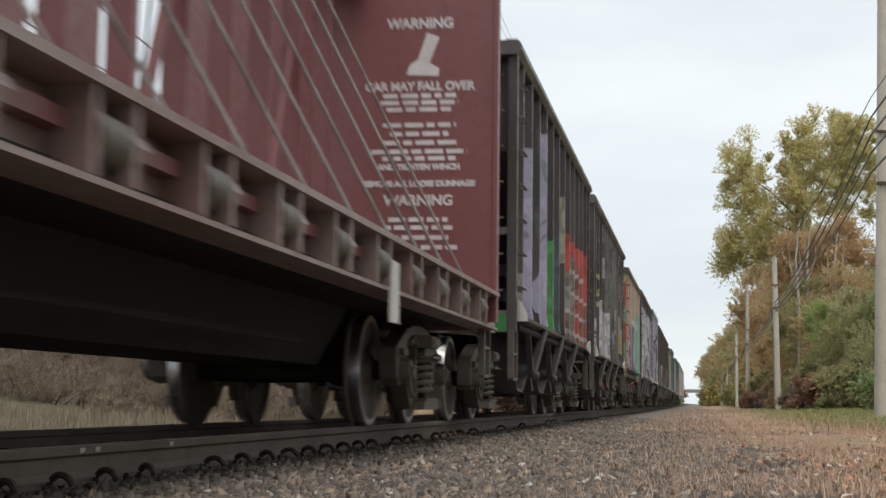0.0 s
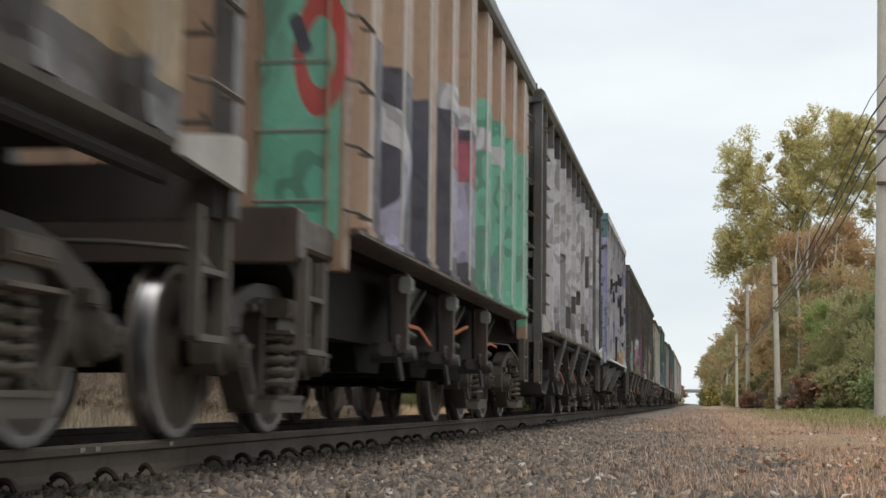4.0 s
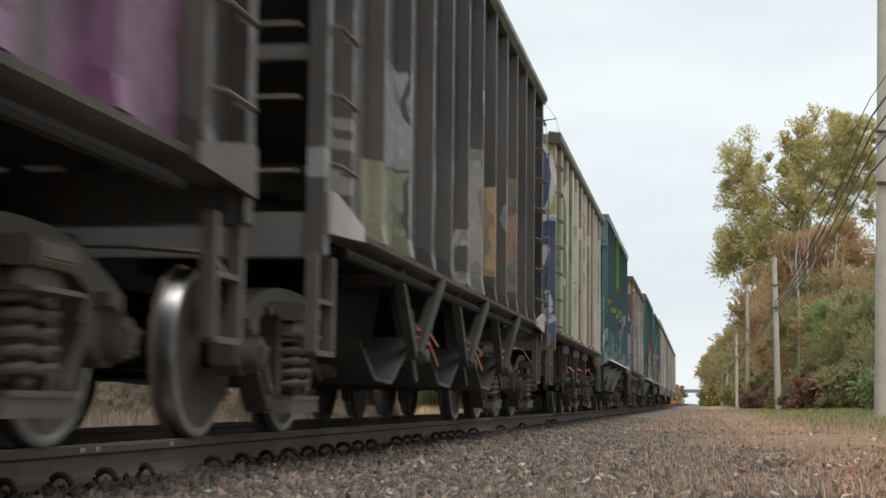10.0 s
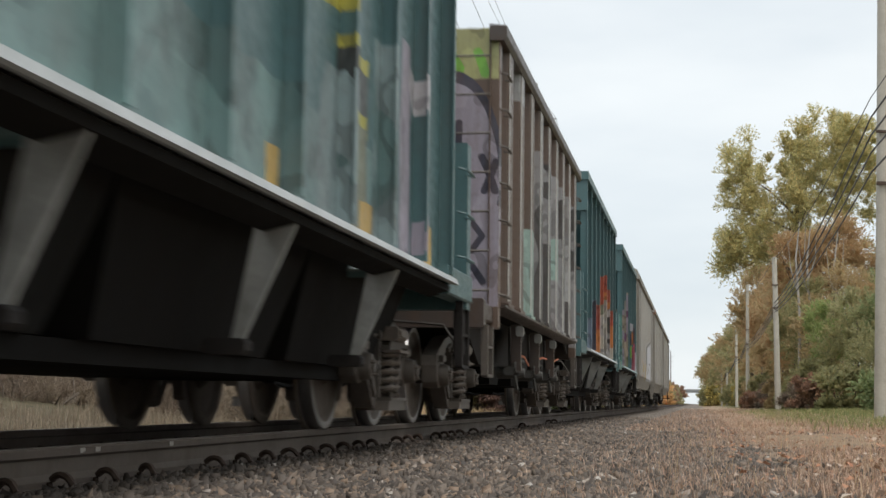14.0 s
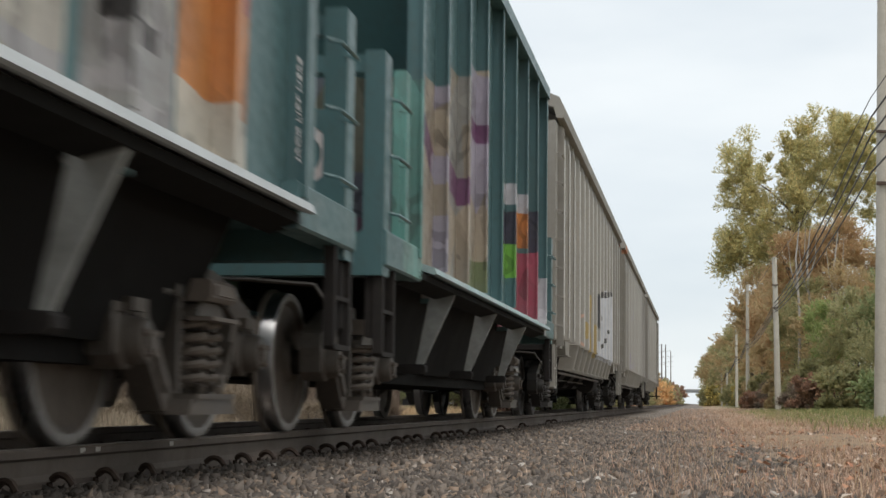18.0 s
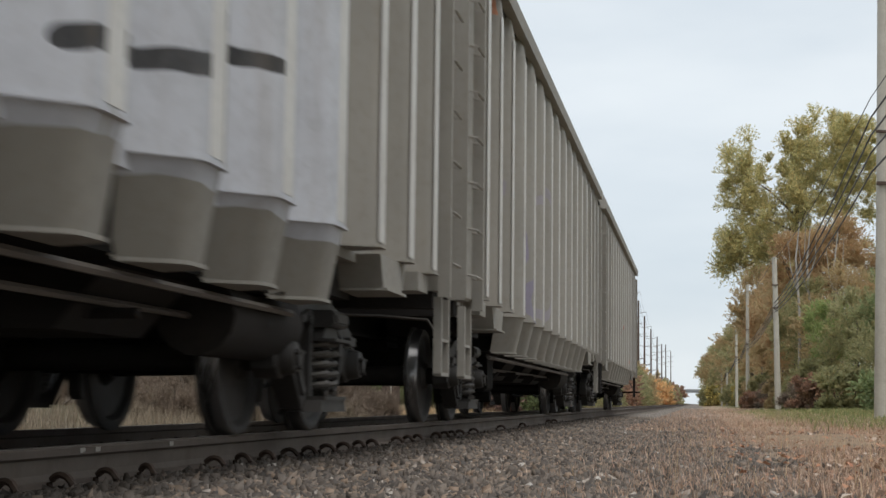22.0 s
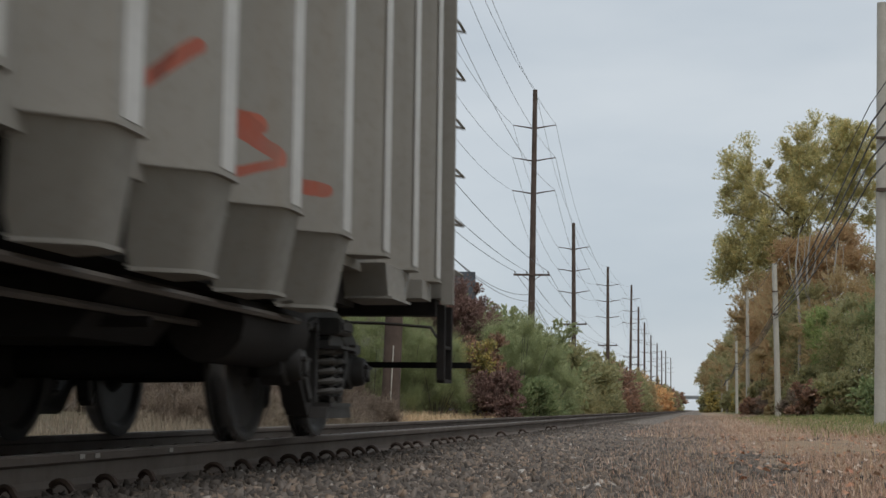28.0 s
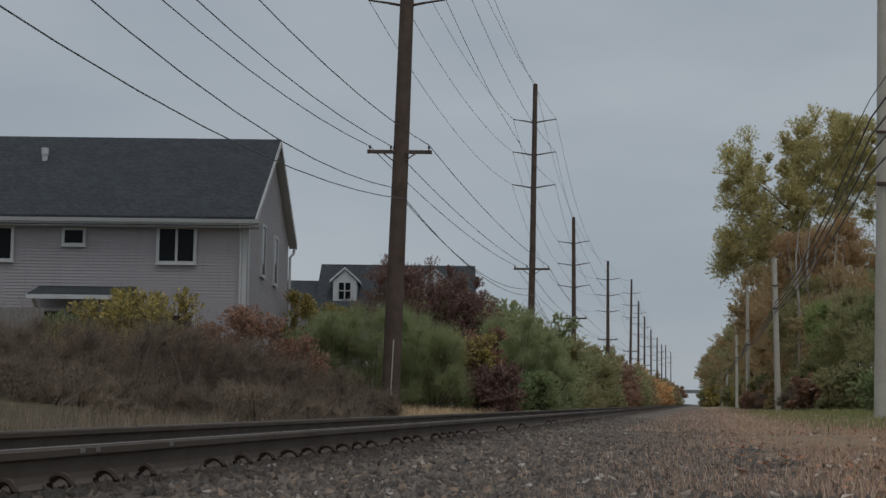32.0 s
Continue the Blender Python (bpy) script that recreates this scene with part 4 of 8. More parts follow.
def centrebeam_car(i, label, mat, sill_mat):
    """A centrebeam flat car: deck, row of posts along the middle, cables, winches on the sill, bulkheads at both ends."""
    car, half = car_at(i, label, "flat car")
    running_gear(car, half, M_UNDER, 2.34)
    e = half - 0.9
    part("deck", Geo().box(-1.5, 1.5, -e, e, 1.1, 1.17), mat, car)
    part("underframe", Geo().prism([(-0.5, 0.5), (0.5, 0.5), (0.75, 0.98), (-0.75, 0.98)], "y", -7.3, 7.3), M_UNDER, car)
    part("floor_plate", Geo().box(-1.48, 1.48, -e, e, 0.96, 1.0), M_UNDER, car)
    for s in (1, -1):
        part("side_sill", Geo().prism([(s * 1.36, 0.92), (s * 1.6, 0.92), (s * 1.6, 0.945), (s * 1.42, 0.96), (s * 1.42, 1.24), (s * 1.62, 1.25), (s * 1.62, 1.29), (s * 1.36, 1.29)], "y", -e, e), sill_mat, car)
        for k in range(17):
            y = -9.1 + 1.14 * k
            g = Geo().box(*sorted((s * 1.42, s * 1.6)), y - 0.2, y - 0.15, 0.95, 1.25).box(*sorted((s * 1.42, s * 1.61)), y + 0.15, y + 0.2, 0.95, 1.25)
            g.tube([(s * 1.55, y + 0.2, 1.1), (s * 1.55, y + 0.3, 1.1)], 0.06, 8)
            winch = part("winch", g, sill_mat, car)
            part("winch_drum", Geo().tube([(s * 1.52, y - 0.15, 1.1), (s * 1.52, y + 0.15, 1.1)], 0.1, 10), M_TRUCK, winch, "rusty winch drum", 40)
            part("cable", Geo().tube([(s * 1.52, y, 1.15), (s * 0.2, y - 2.6, 4.35)], 0.013, 5), M_STRUT, car)
        part("sill_sign", Geo().box(*sorted((s * 1.6, s * 1.62)), 4.75, 5.0, 0.72, 1.12), M_WHITE, car, "white sign plate")
        for f in (-1, 1):
            sill_step(car, s * 1.5, f * e - (0.0 if f < 0 else 0.42), 0.45, 0.95, M_TRUCK)
    for k in range(-9, 10):
        y = 1.02 * k
        g = Geo().box(-0.09, 0.09, y - 0.05, y + 0.05, 1.17, 4.4).box(-0.2, 0.2, y - 0.015, y + 0.015, 1.17, 1.9)
        part("beam_post", g, mat, car)
        if k < 9 and k % 3 != 1:
            part("web_plate", Geo().box(-0.03, 0.03, y + 0.06, y + 0.6, 1.17, 4.35), mat, car)
        elif k < 9:
            part("brace", Geo().bar((0, y, 1.2), (0, y + 1.02, 3.4), 0.06, 0.08), mat, car)
    part("brake_rod", Geo().tube([(0.9, -8.0, 0.62), (0.9, 5.2, 0.62)], 0.022, 6), M_UNDER, car, "", 40)
    part("beam_top", Geo().box(-0.25, 0.25, -e, e, 4.38, 4.55), mat, car)
    part("beam_foot", Geo().box(-0.3, 0.3, -e, e, 1.17, 1.32), mat, car)
    for f in (-1, 1):
        g = Geo().box(-1.55, 1.58, *sorted((f * e, f * (e - 0.1))), 1.0, 4.6)
        part("bulkhead", g, mat, car)
        part("bulkhead_edge", Geo().box(1.56, 1.6, *sorted((f * (e + 0.04), f * (e - 0.12))), 1.0, 4.6), M_WHITE if f < 0 else mat, car)
        g = Geo()
        for x in (-1.2, -0.4, 0.4, 1.2):
            g.box(x - 0.08, x + 0.08, *sorted((f * e, f * (e + 0.12))), 1.0, 4.5)
        part("bulkhead_rib", g, mat, car)
        part("end_sill", Geo().box(-1.5, 1.5, *sorted((f * e, f * (half - 0.35))), 0.92, 1.14), sill_mat, car)
    y = e - 0.104
    for text, size, z in (("WARNING", 0.14, 3.98), ("CAR MAY FALL OVER", 0.118, 3.34), ("AND TIGHTEN WINCH", 0.08, 2.53), ("REMOVE ALL LOOSE DUNNAGE", 0.08, 2.36), ("WARNING", 0.145, 2.17)):
        letters(text, size, 0.8, z, y, car, M_LETTER, bold=0.005)
    for z, w in ((3.26, 0.75), (3.19, 0.8), (3.12, 0.68), (2.96, 0.75), (2.87, 0.6), (2.78, 0.78), (2.69, 0.98), (2.62, 0.75), (2.0, 0.6), (1.92, 0.7), (1.82, 0.62), (1.72, 0.8), (1.55, 0.5)):
        g = Geo()
        x = 0.8 - w / 2
        while x < 0.8 + w / 2:
            d = random.uniform(0.07, 0.2)
            g.box(x, min(x + d, 0.8 + w / 2), y - 0.003, y, z, z + 0.045)
            x += d + 0.035
        part("text_bar", g, M_LETTER, car)
    part("load_drawing", Geo().prism([(0.66, 3.5), (0.99, 3.48), (1.0, 3.56), (0.9, 3.62), (1.0, 3.88), (0.87, 3.93), (0.78, 3.66), (0.7, 3.6)], "y", y - 0.003, y), M_LETTER, car)
    CARS.append(car)
    return car

# ---------------------------------------------------------------- ground and track
def lerp_z(x):
    xs = [-900, -60, -22, -14, -11, -8.2, -6.4, -5.3, -5.0, -2.25, -1.5, -0.9, 1.5, 3.2, 4.6, 9, 60, 900]
    zs = [1.0, 1.0, 0.75, 0.2, -0.2, -0.42, -0.48, -0.3, -0.205, -0.185, -0.235, -0.27, -0.255, -0.16, -0.05, 0.1, 0.3, 0.3]
    return np.interp(x, xs, zs)


def oil_band(n):
    """A ragged band of oily dirt along the rails."""
    sep = n.t.nodes.new("ShaderNodeSeparateXYZ")
    n.link(n.co.outputs["Object"], sep.inputs["Vector"])
    reach = n.math("ADD", n.math("MULTIPLY", n.math("SUBTRACT", -1.9, sep.outputs["X"]), 1.3), n.math("MULTIPLY", n.math("SUBTRACT", n.noise(2.5, 5, 0.7), 0.5), 2.4))
    return n.math("MINIMUM", n.math("MAXIMUM", reach, 0.0), 0.85)


def ground_mat():
    n = Nodes("ground_soil")
    sep = n.t.nodes.new("ShaderNodeSeparateXYZ")
    n.link(n.co.outputs["Object"], sep.inputs["Vector"])
    edge = n.math("ADD", sep.outputs["X"], n.math("MULTIPLY", n.math("SUBTRACT", n.noise(0.7, 5, 0.65), 0.5), 2.6))
    far = n.math("MULTIPLY", n.math("SUBTRACT", edge, 0.2), 1.1)
    left = n.math("MULTIPLY", n.math("SUBTRACT", -5.6, edge), 1.2)
    grass = n.math("MINIMUM", n.math("MAXIMUM", n.math("MAXIMUM", far, left), 0.0), 1.0)
    v = n.t.nodes.new("ShaderNodeTexVoronoi")
    v.inputs["Scale"].default_value = 30
    n.link(n.co.outputs["Object"], v.inputs["Vector"])
    stones = n.ramp(v.outputs["Color"], [(0.0, (0.075, 0.068, 0.06)), (0.5, (0.19, 0.165, 0.145)), (1.0, (0.32, 0.28, 0.24))])
    stones = n.mix(n.ramp(n.noise(1.2, 4, 0.6), [(0.4, 0.0), (0.7, 0.4)]), stones, (0.17, 0.135, 0.1))
    stones = n.mix(oil_band(n), stones, (0.045, 0.038, 0.032))
    turf = n.ramp(n.noise(3.5, 6, 0.7), [(0.3, (0.17, 0.125, 0.085)), (0.55, (0.34, 0.25, 0.17)), (0.75, (0.25, 0.19, 0.13))])
    green = n.math("MINIMUM", n.math("MAXIMUM", n.math("MULTIPLY", n.math("SUBTRACT", edge, 2.4), 0.5), 0.0), 1.0)
    lawn = n.ramp(n.noise(2.2, 5, 0.7), [(0.3, (0.08, 0.09, 0.03)), (0.7, (0.17, 0.15, 0.06))])
    turf = n.mix(green, turf, lawn)
    weedy = n.ramp(n.noise(1.8, 5, 0.7), [(0.3, (0.07, 0.062, 0.04)), (0.7, (0.15, 0.125, 0.08))])
    turf = n.mix(n.math("MINIMUM", n.math("MAXIMUM", left, 0.0), 1.0), turf, weedy)
    n.bump(n.mix(grass, v.outputs["Distance"], n.noise(30, 5, 0.7)), 0.9, 0.03)
    return n.done(n.mix(grass, stones, turf), 0.95, 0.0, 0.15)


xs = np.concatenate([np.linspace(-900, -80, 12), np.linspace(-60, -12, 30), np.linspace(-11.4, 8, 110), np.linspace(9, 60, 24), np.linspace(90, 900, 10)])
ys = np.concatenate([np.linspace(-60, -2, 14), np.linspace(0, 45, 150), np.linspace(46, 160, 90), np.linspace(170, 700, 40), np.linspace(760, 2600, 14)])
gx, gy = np.meshgrid(xs, ys, indexing="ij")
gz = lerp_z(gx)
wob = np.array([noise.noise((a * 0.35, b * 0.35, 3.0)) * 0.05 + noise.noise((a * 1.7, b * 1.7, 9.0)) * 0.022 for a, b in zip(gx.ravel(), gy.ravel())]).reshape(gx.shape)
gz = gz + wob * np.where((gx > -5.2) & (gx < -2.2), 0.15, 1.0)
ni, nj = gx.shape
idx = np.arange(ni * nj).reshape(ni, nj)
quads = np.stack([idx[:-1, :-1], idx[1:, :-1], idx[1:, 1:], idx[:-1, 1:]], -1).reshape(-1, 4)
ground = new("ground", array_mesh("ground", np.stack([gx, gy, gz], -1).reshape(-1, 3), quads, ground_mat(), True))
tagged(ground, "grey gravel and dry grass beside the railway track", "ground", "", "structure")


def ground_z(x, y):
    return float(lerp_z(x)) + noise.noise((x * 0.35, y * 0.35, 3.0)) * 0.05


M_RAIL = worn("rail_rust", (0.105, 0.082, 0.066), (0.07, 0.055, 0.045), 0.6, 0.75)
M_RAILTOP = worn("rail_head", (0.2, 0.175, 0.155), (0.13, 0.1, 0.085), 0.5, 0.5, 0.7, 1.0, 0.0)
M_TIE = worn("tie_wood", (0.1, 0.075, 0.055), (0.05, 0.04, 0.032), 0.7, 0.95)
M_CLIP = worn("clip_iron", (0.045, 0.034, 0.028), (0.11, 0.06, 0.035), 0.5, 0.7)
M_JOINT = worn("joint_steel", (0.34, 0.33, 0.32), (0.2, 0.185, 0.17), 0.3, 0.35, 0.9)

track = thing("railway_track", "rusty steel railway track on wooden ties in gravel", "railway track", None, "", "structure")
for rx in (-2.803, -4.31):
    g = Geo()
    prof = [(-0.07, -0.18), (0.07, -0.18), (0.07, -0.168), (0.018, -0.15), (0.009, -0.12), (0.009, -0.055), (0.034, -0.042), (0.035, -0.012), (0.028, -0.003)]
    full = prof + [(-x, z) for x, z in reversed(prof[2:])]
    g.prism([(rx + x, z) for x, z in full], "y", -30, 640)
    g.cur = 1
    g.box(rx - 0.027, rx + 0.027, -30, 640, -0.004, 0.0)
    part("rail", g, [M_RAIL, M_RAILTOP], track, "rusty rail with a polished head")
tie_g = Geo().box(-1.3, 1.3, -0.115, 0.115, -0.36, -0.186)
for k in range(120):
    y = 3.56 + 0.53 * k
    part("tie", tie_g, M_TIE, track, "", 0, pose(XC + random.uniform(-0.05, 0.05), y, random.uniform(-0.008, 0.002), 0, 0, random.uniform(-1, 1)), "tie")
g = Geo()
for k in range(120, 900):
    y = 3.56 + 0.53 * k
    g.box(XC - 1.3, XC + 1.3, y - 0.115, y + 0.115, -0.36, -0.188)
tagged(part("far_ties", g, M_TIE, track), kind="stuff")


def clip_geo():
    g = Geo()
    arc = [(0.085 - 0.06 * math.cos(a), 0.03 * math.cos(a), -0.172 + 0.06 * math.sin(a)) for a in (math.pi * k / 10 for k in range(11))]
    g.tube([(0.012, 0.07, -0.165)] + arc + [(0.14, -0.06, -0.18), (0.09, -0.08, -0.175)], 0.016, 6)
    return g


plate_g = Geo().box(-0.17, 0.17, -0.09, 0.09, -0.19, -0.176)
for k in range(64):
    y = 3.56 + 0.53 * k
    for rx in (-2.803, -4.31):
        part("tie_plate", plate_g, M_RAIL, track, "", 0, pose(rx, y, 0), "tie_plate")
        for s in (1, -1):
            if s > 0 and rx > -3 and (k in (8, 18, 22) or k > 26 and k not in (28, 33, 38, 46, 48)):
                continue
            part("rail_clip", clip_geo, M_CLIP, track, "", 40, pose(rx + s * 0.05, y + random.uniform(-0.02, 0.02), 0, random.uniform(-4, 4), 0, (0 if s > 0 else 180) + random.uniform(-14, 14)), "clip")
for y in (6.68, 6.86, 7.88):
    part("bond_mark", Geo().box(-2.8, -2.765, y - 0.03, y + 0.03, -0.034, -0.012), M_JOINT, track, "bright scuffed spot on the rail")


def stones(n, x0, x1, y0, y1, power, rmin, rmax):
    """Loose ballast stones: broken eight-cornered lumps, more of them nearby."""
    box = np.array([(x, y, z) for x in (-1, 1) for y in (-1, 1) for z in (-1, 1)]) * 0.72
    fc = np.array([(0, 1, 3), (0, 3, 2), (4, 6, 7), (4, 7, 5), (0, 4, 5), (0, 5, 1), (2, 3, 7), (2, 7, 6), (0, 2, 6), (0, 6, 4), (1, 5, 7), (1, 7, 3)])
    u = RNG.random(n)
    y = (y0 ** (1 - power) + u * (y1 ** (1 - power) - y0 ** (1 - power))) ** (1 / (1 - power))
    x = x0 + (x1 - x0) * RNG.random(n)
    r = rmin + (rmax - rmin) * RNG.random(n) ** 3
    z = lerp_z(x) - r * 0.1
    shape = box[None] * (1 + 0.9 * (RNG.random((n, 8, 3)) - 0.5)) * r[:, None, None] * (0.55 + 0.75 * RNG.random((n, 1, 3)))
    a = RNG.random(n) * 6.283
    tilt = RNG.normal(size=(n, 2)) * 0.45
    c, s = np.cos(a)[:, None], np.sin(a)[:, None]
    v = np.stack([shape[..., 0] * c - shape[..., 1] * s + x[:, None], shape[..., 0] * s + shape[..., 1] * c + y[:, None], shape[..., 2] * 0.95 + (shape[..., 0] * tilt[:, :1] + shape[..., 1] * tilt[:, 1:]) + z[:, None]], -1)
    f = fc[None] + (np.arange(n) * 8)[:, None, None]
    return v.reshape(-1, 3), f.reshape(-1, 3)


def stone_mat():
    n = Nodes("ballast_stone")
    g = n.t.nodes.new("ShaderNodeNewGeometry")
    col = n.ramp(g.outputs["Random Per Island"], [(0.0, (0.06, 0.055, 0.052)), (0.35, (0.125, 0.11, 0.098)), (0.75, (0.21, 0.178, 0.152)), (0.97, (0.3, 0.22, 0.16)), (1.0, (0.5, 0.47, 0.43))])
    n.bump(n.noise(60, 4, 0.7), 0.4, 0.006)
    col = n.mix(n.ramp(n.noise(18, 4, 0.6), [(0.4, 0.0), (0.7, 0.5)]), col, (0.15, 0.115, 0.09))
    return n.done(n.mix(oil_band(n), col, (0.045, 0.038, 0.032)), 0.9, 0.0, 0.25)


M_STONE = stone_mat()
va, fa = stones(82000, -2.7, 0.6, 5.5, 46, 1.45, 0.009, 0.031)
vb, fb = stones(5000, 0.3, 2.2, 6.5, 30, 1.3, 0.008, 0.028)
vc, fc2 = stones(2600, -4.2, -2.9, 4.5, 26, 1.2, 0.015, 0.032)
ballast = new("ballast", array_mesh("ballast", np.concatenate([va, vb, vc]), np.concatenate([fa, fb + len(va), fc2 + len(va) + len(vb)]), M_STONE))
tagged(ballast, "loose grey ballast stones beside the rail", "gravel", "", "stuff")


# ---------------------------------------------------------------- plants
def blades(n, area, h0, h1, width, bend=0.5, power=1.0, fade=0.0):
    """Grass: narrow two-piece blades; area (x0, x1, y0, y1)."""
    x0, x1, y0, y1 = area
    u = RNG.random(n)
    y = y0 * (y1 / y0) ** u if power == 1.0 else y0 + (y1 - y0) * u
    x = x0 + (x1 - x0) * RNG.random(n)
    if fade:
        thin = RNG.random(n) < ((x - x0) / fade) ** 1.5 + 0.02
        x, y = x[thin], y[thin]
        n = len(x)
    lump = np.array([noise.noise((a * 0.9, b * 0.9, 5.0)) for a, b in zip(x, y)])
    keep = lump + 0.35 * RNG.random(n) > -0.05
    x, y = x[keep], y[keep]
    n = len(x)
    h = h0 + (h1 - h0) * RNG.random(n) ** 1.6
    z = lerp_z(x) - 0.02
    a = RNG.random(n) * 6.283
    dx, dy = np.cos(a), np.sin(a)
    w = width * (0.6 + 0.8 * RNG.random(n))
    b = bend * h * RNG.random(n)
    b1, b2 = b * 0.3, b
    base = np.stack([x, y, z], -1)
    across = np.stack([-dy * w, dx * w, np.zeros(n)], -1)
    mid = base + np.stack([dx * b1, dy * b1, h * 0.6], -1)
    tip = base + np.stack([dx * b2, dy * b2, h], -1)
    v = np.stack([base - across, base + across, mid + across * 0.7, mid - across * 0.7, tip], 1)
    k = (np.arange(n) * 5)[:, None, None]
    f = np.array([(0, 1, 2), (0, 2, 3), (3, 2, 4)])[None] + k
    return v.reshape(-1, 3), f.reshape(-1, 3)


def grass(name, label, n, area, h0, h1, width, mat, bend=0.5, power=1.0, fade=0.0):
    v, f = blades(n, area, h0, h1, width, bend, power, fade)
    return tagged(new(name, array_mesh(name, v, f, mat)), label, "grass", "", "stuff")


M_DRY = leafy("dry_grass", [(0.0, (0.161, 0.104, 0.071)), (0.35, (0.274, 0.179, 0.123)), (0.7, (0.378, 0.274, 0.199)), (1.0, (0.284, 0.146, 0.0899))], 0.2, 0.8)
M_TAN = leafy("tan_grass", [(0.0, (0.24, 0.165, 0.085)), (0.6, (0.4, 0.29, 0.155)), (1.0, (0.32, 0.21, 0.105))], 0.2, 0.8)
M_TURF = leafy("green_grass", [(0.0, (0.068, 0.0955, 0.0279)), (0.5, (0.15, 0.175, 0.0492)), (0.8, (0.218, 0.19, 0.0697)), (1.0, (0.272, 0.205, 0.0836))], 0.25, 0.75)
M_FIELD = leafy("field_grass", [(0.0, (0.11, 0.085, 0.06)), (0.4, (0.17, 0.13, 0.088)), (0.75, (0.13, 0.105, 0.07)), (1.0, (0.22, 0.17, 0.115))], 0.25, 0.85)
grass("dry_grass", "dry brown grass along the gravel", 120000, (-1.1, 4.4, 7, 40), 0.02, 0.11, 0.003, M_DRY, 0.9, 1.0, 1.6)
grass("pale_stems", "pale dead stems standing in the dry grass", 900, (-0.9, 3.6, 7.4, 30), 0.12, 0.3, 0.0022, M_TAN, 0.5, 1.0, 1.2)
grass("sparse_grass", "thin dry grass in the gravel", 5000, (-1.8, 0.4, 9, 60), 0.02, 0.08, 0.003, M_DRY, 0.9)
grass("green_grass", "short green grass under the trees", 40000, (1.6, 9, 26, 90), 0.06, 0.2, 0.007, M_TURF, 0.7, 1.0, 1.5)
grass("far_dry_grass", "dry grass verge along the line", 24000, (-1.2, 4, 26, 140), 0.03, 0.14, 0.008, M_DRY, 0.8)
grass("field_grass", "tall faded grass beyond the track", 46000, (-12, -5.7, 12, 70), 0.08, 0.32, 0.006, M_FIELD, 0.6)
grass("tan_grass", "pale straw-coloured tall grass below the pole", 9000, (-9.4, -6.8, 41, 60), 0.2, 0.55, 0.01, M_TAN, 1.1, 0)
grass("verge_grass", "faded grass along the far side of the line", 9000, (-9.5, -5.8, 60, 260), 0.2, 0.5, 0.02, M_FIELD, 0.6)


def fallen_leaves(n):
    x = 0.05 + 3.6 * RNG.random(n) ** 0.8
    y = 7.2 * (4.2 ** RNG.random(n))
    z = lerp_z(x) + 0.02 + 0.03 * RNG.random(n)
    s = 0.016 + 0.028 * RNG.random(n) ** 1.5
    a = RNG.random(n) * 6.283
    t = (RNG.random((n, 5)) - 0.5) * 1.2
    ring = []
    for k, (rad, da) in enumerate(((1.0, 0.0), (0.75, 1.1), (0.9, 2.3), (0.8, 3.7), (0.7, 5.0))):
        ring.append(np.stack([x + s * rad * np.cos(a + da), y + s * rad * np.sin(a + da), z + s * t[:, k]], -1))
    v = np.stack(ring, 1).reshape(-1, 3)
    return v, np.arange(n * 5).reshape(n, 5)


M_FALLEN = leafy("fallen_leaf", [(0.0, (0.24, 0.09, 0.038)), (0.5, (0.29, 0.13, 0.06)), (0.8, (0.19, 0.11, 0.065)), (1.0, (0.38, 0.33, 0.28))], 0.15, 0.7)
v, f = fallen_leaves(900)
tagged(new("fallen_leaves", array_mesh("fallen_leaves", v, f, M_FALLEN)), "curled orange and pale fallen leaves", "leaves", "", "stuff")


def leaf_cloud(clumps, per, size, droop=0.0, slim=1.0):
    """Leaves on sprays that reach up and out from clump centres (x, y, z, radius); slim narrows them."""
    cl = np.array(clumps)
    n = len(cl) * per
    c = np.repeat(cl, per, 0)
    d = RNG.normal(size=(n, 3))
    d /= np.linalg.norm(d, axis=1)[:, None]
    core = cl[:, :3].mean(0)
    sprays = max(5, per // 15)
    way = RNG.normal(size=(len(cl) * sprays, 3)) * 0.75 + np.repeat((cl[:, :3] - core) / (np.abs(cl[:, :3] - core).max() + 0.01), sprays, 0) * 0.8
    way[:, 2] += 0.85
    way /= np.linalg.norm(way, axis=1)[:, None]
    pick = np.repeat(np.arange(len(cl)), per) * sprays + RNG.integers(0, sprays, n)
    along = RNG.random(n) ** 0.9
    p = c[:, :3] + way[pick] * (c[:, 3] * 1.7 * along)[:, None] + d * (c[:, 3] * (0.24 - 0.17 * along) * RNG.random(n) ** 0.5)[:, None]
    s = size * (0.55 + 0.9 * RNG.random(n))[:, None]
    u = RNG.normal(size=(n, 3)) * 0.55 + way[pick] * 0.8 + d * 0.2
    u[:, 2] -= droop
    u /= np.linalg.norm(u, axis=1)[:, None]
    w = np.cross(u, RNG.normal(size=(n, 3)))
    w /= np.linalg.norm(w, axis=1)[:, None]
    w *= slim
    v = np.stack([p - u * s, p + w * s * 0.55 - u * s * 0.1, p + u * s, p - w * s * 0.55 - u * s * 0.1], 1).reshape(-1, 3)
    return v, np.arange(n * 4).reshape(n, 4)


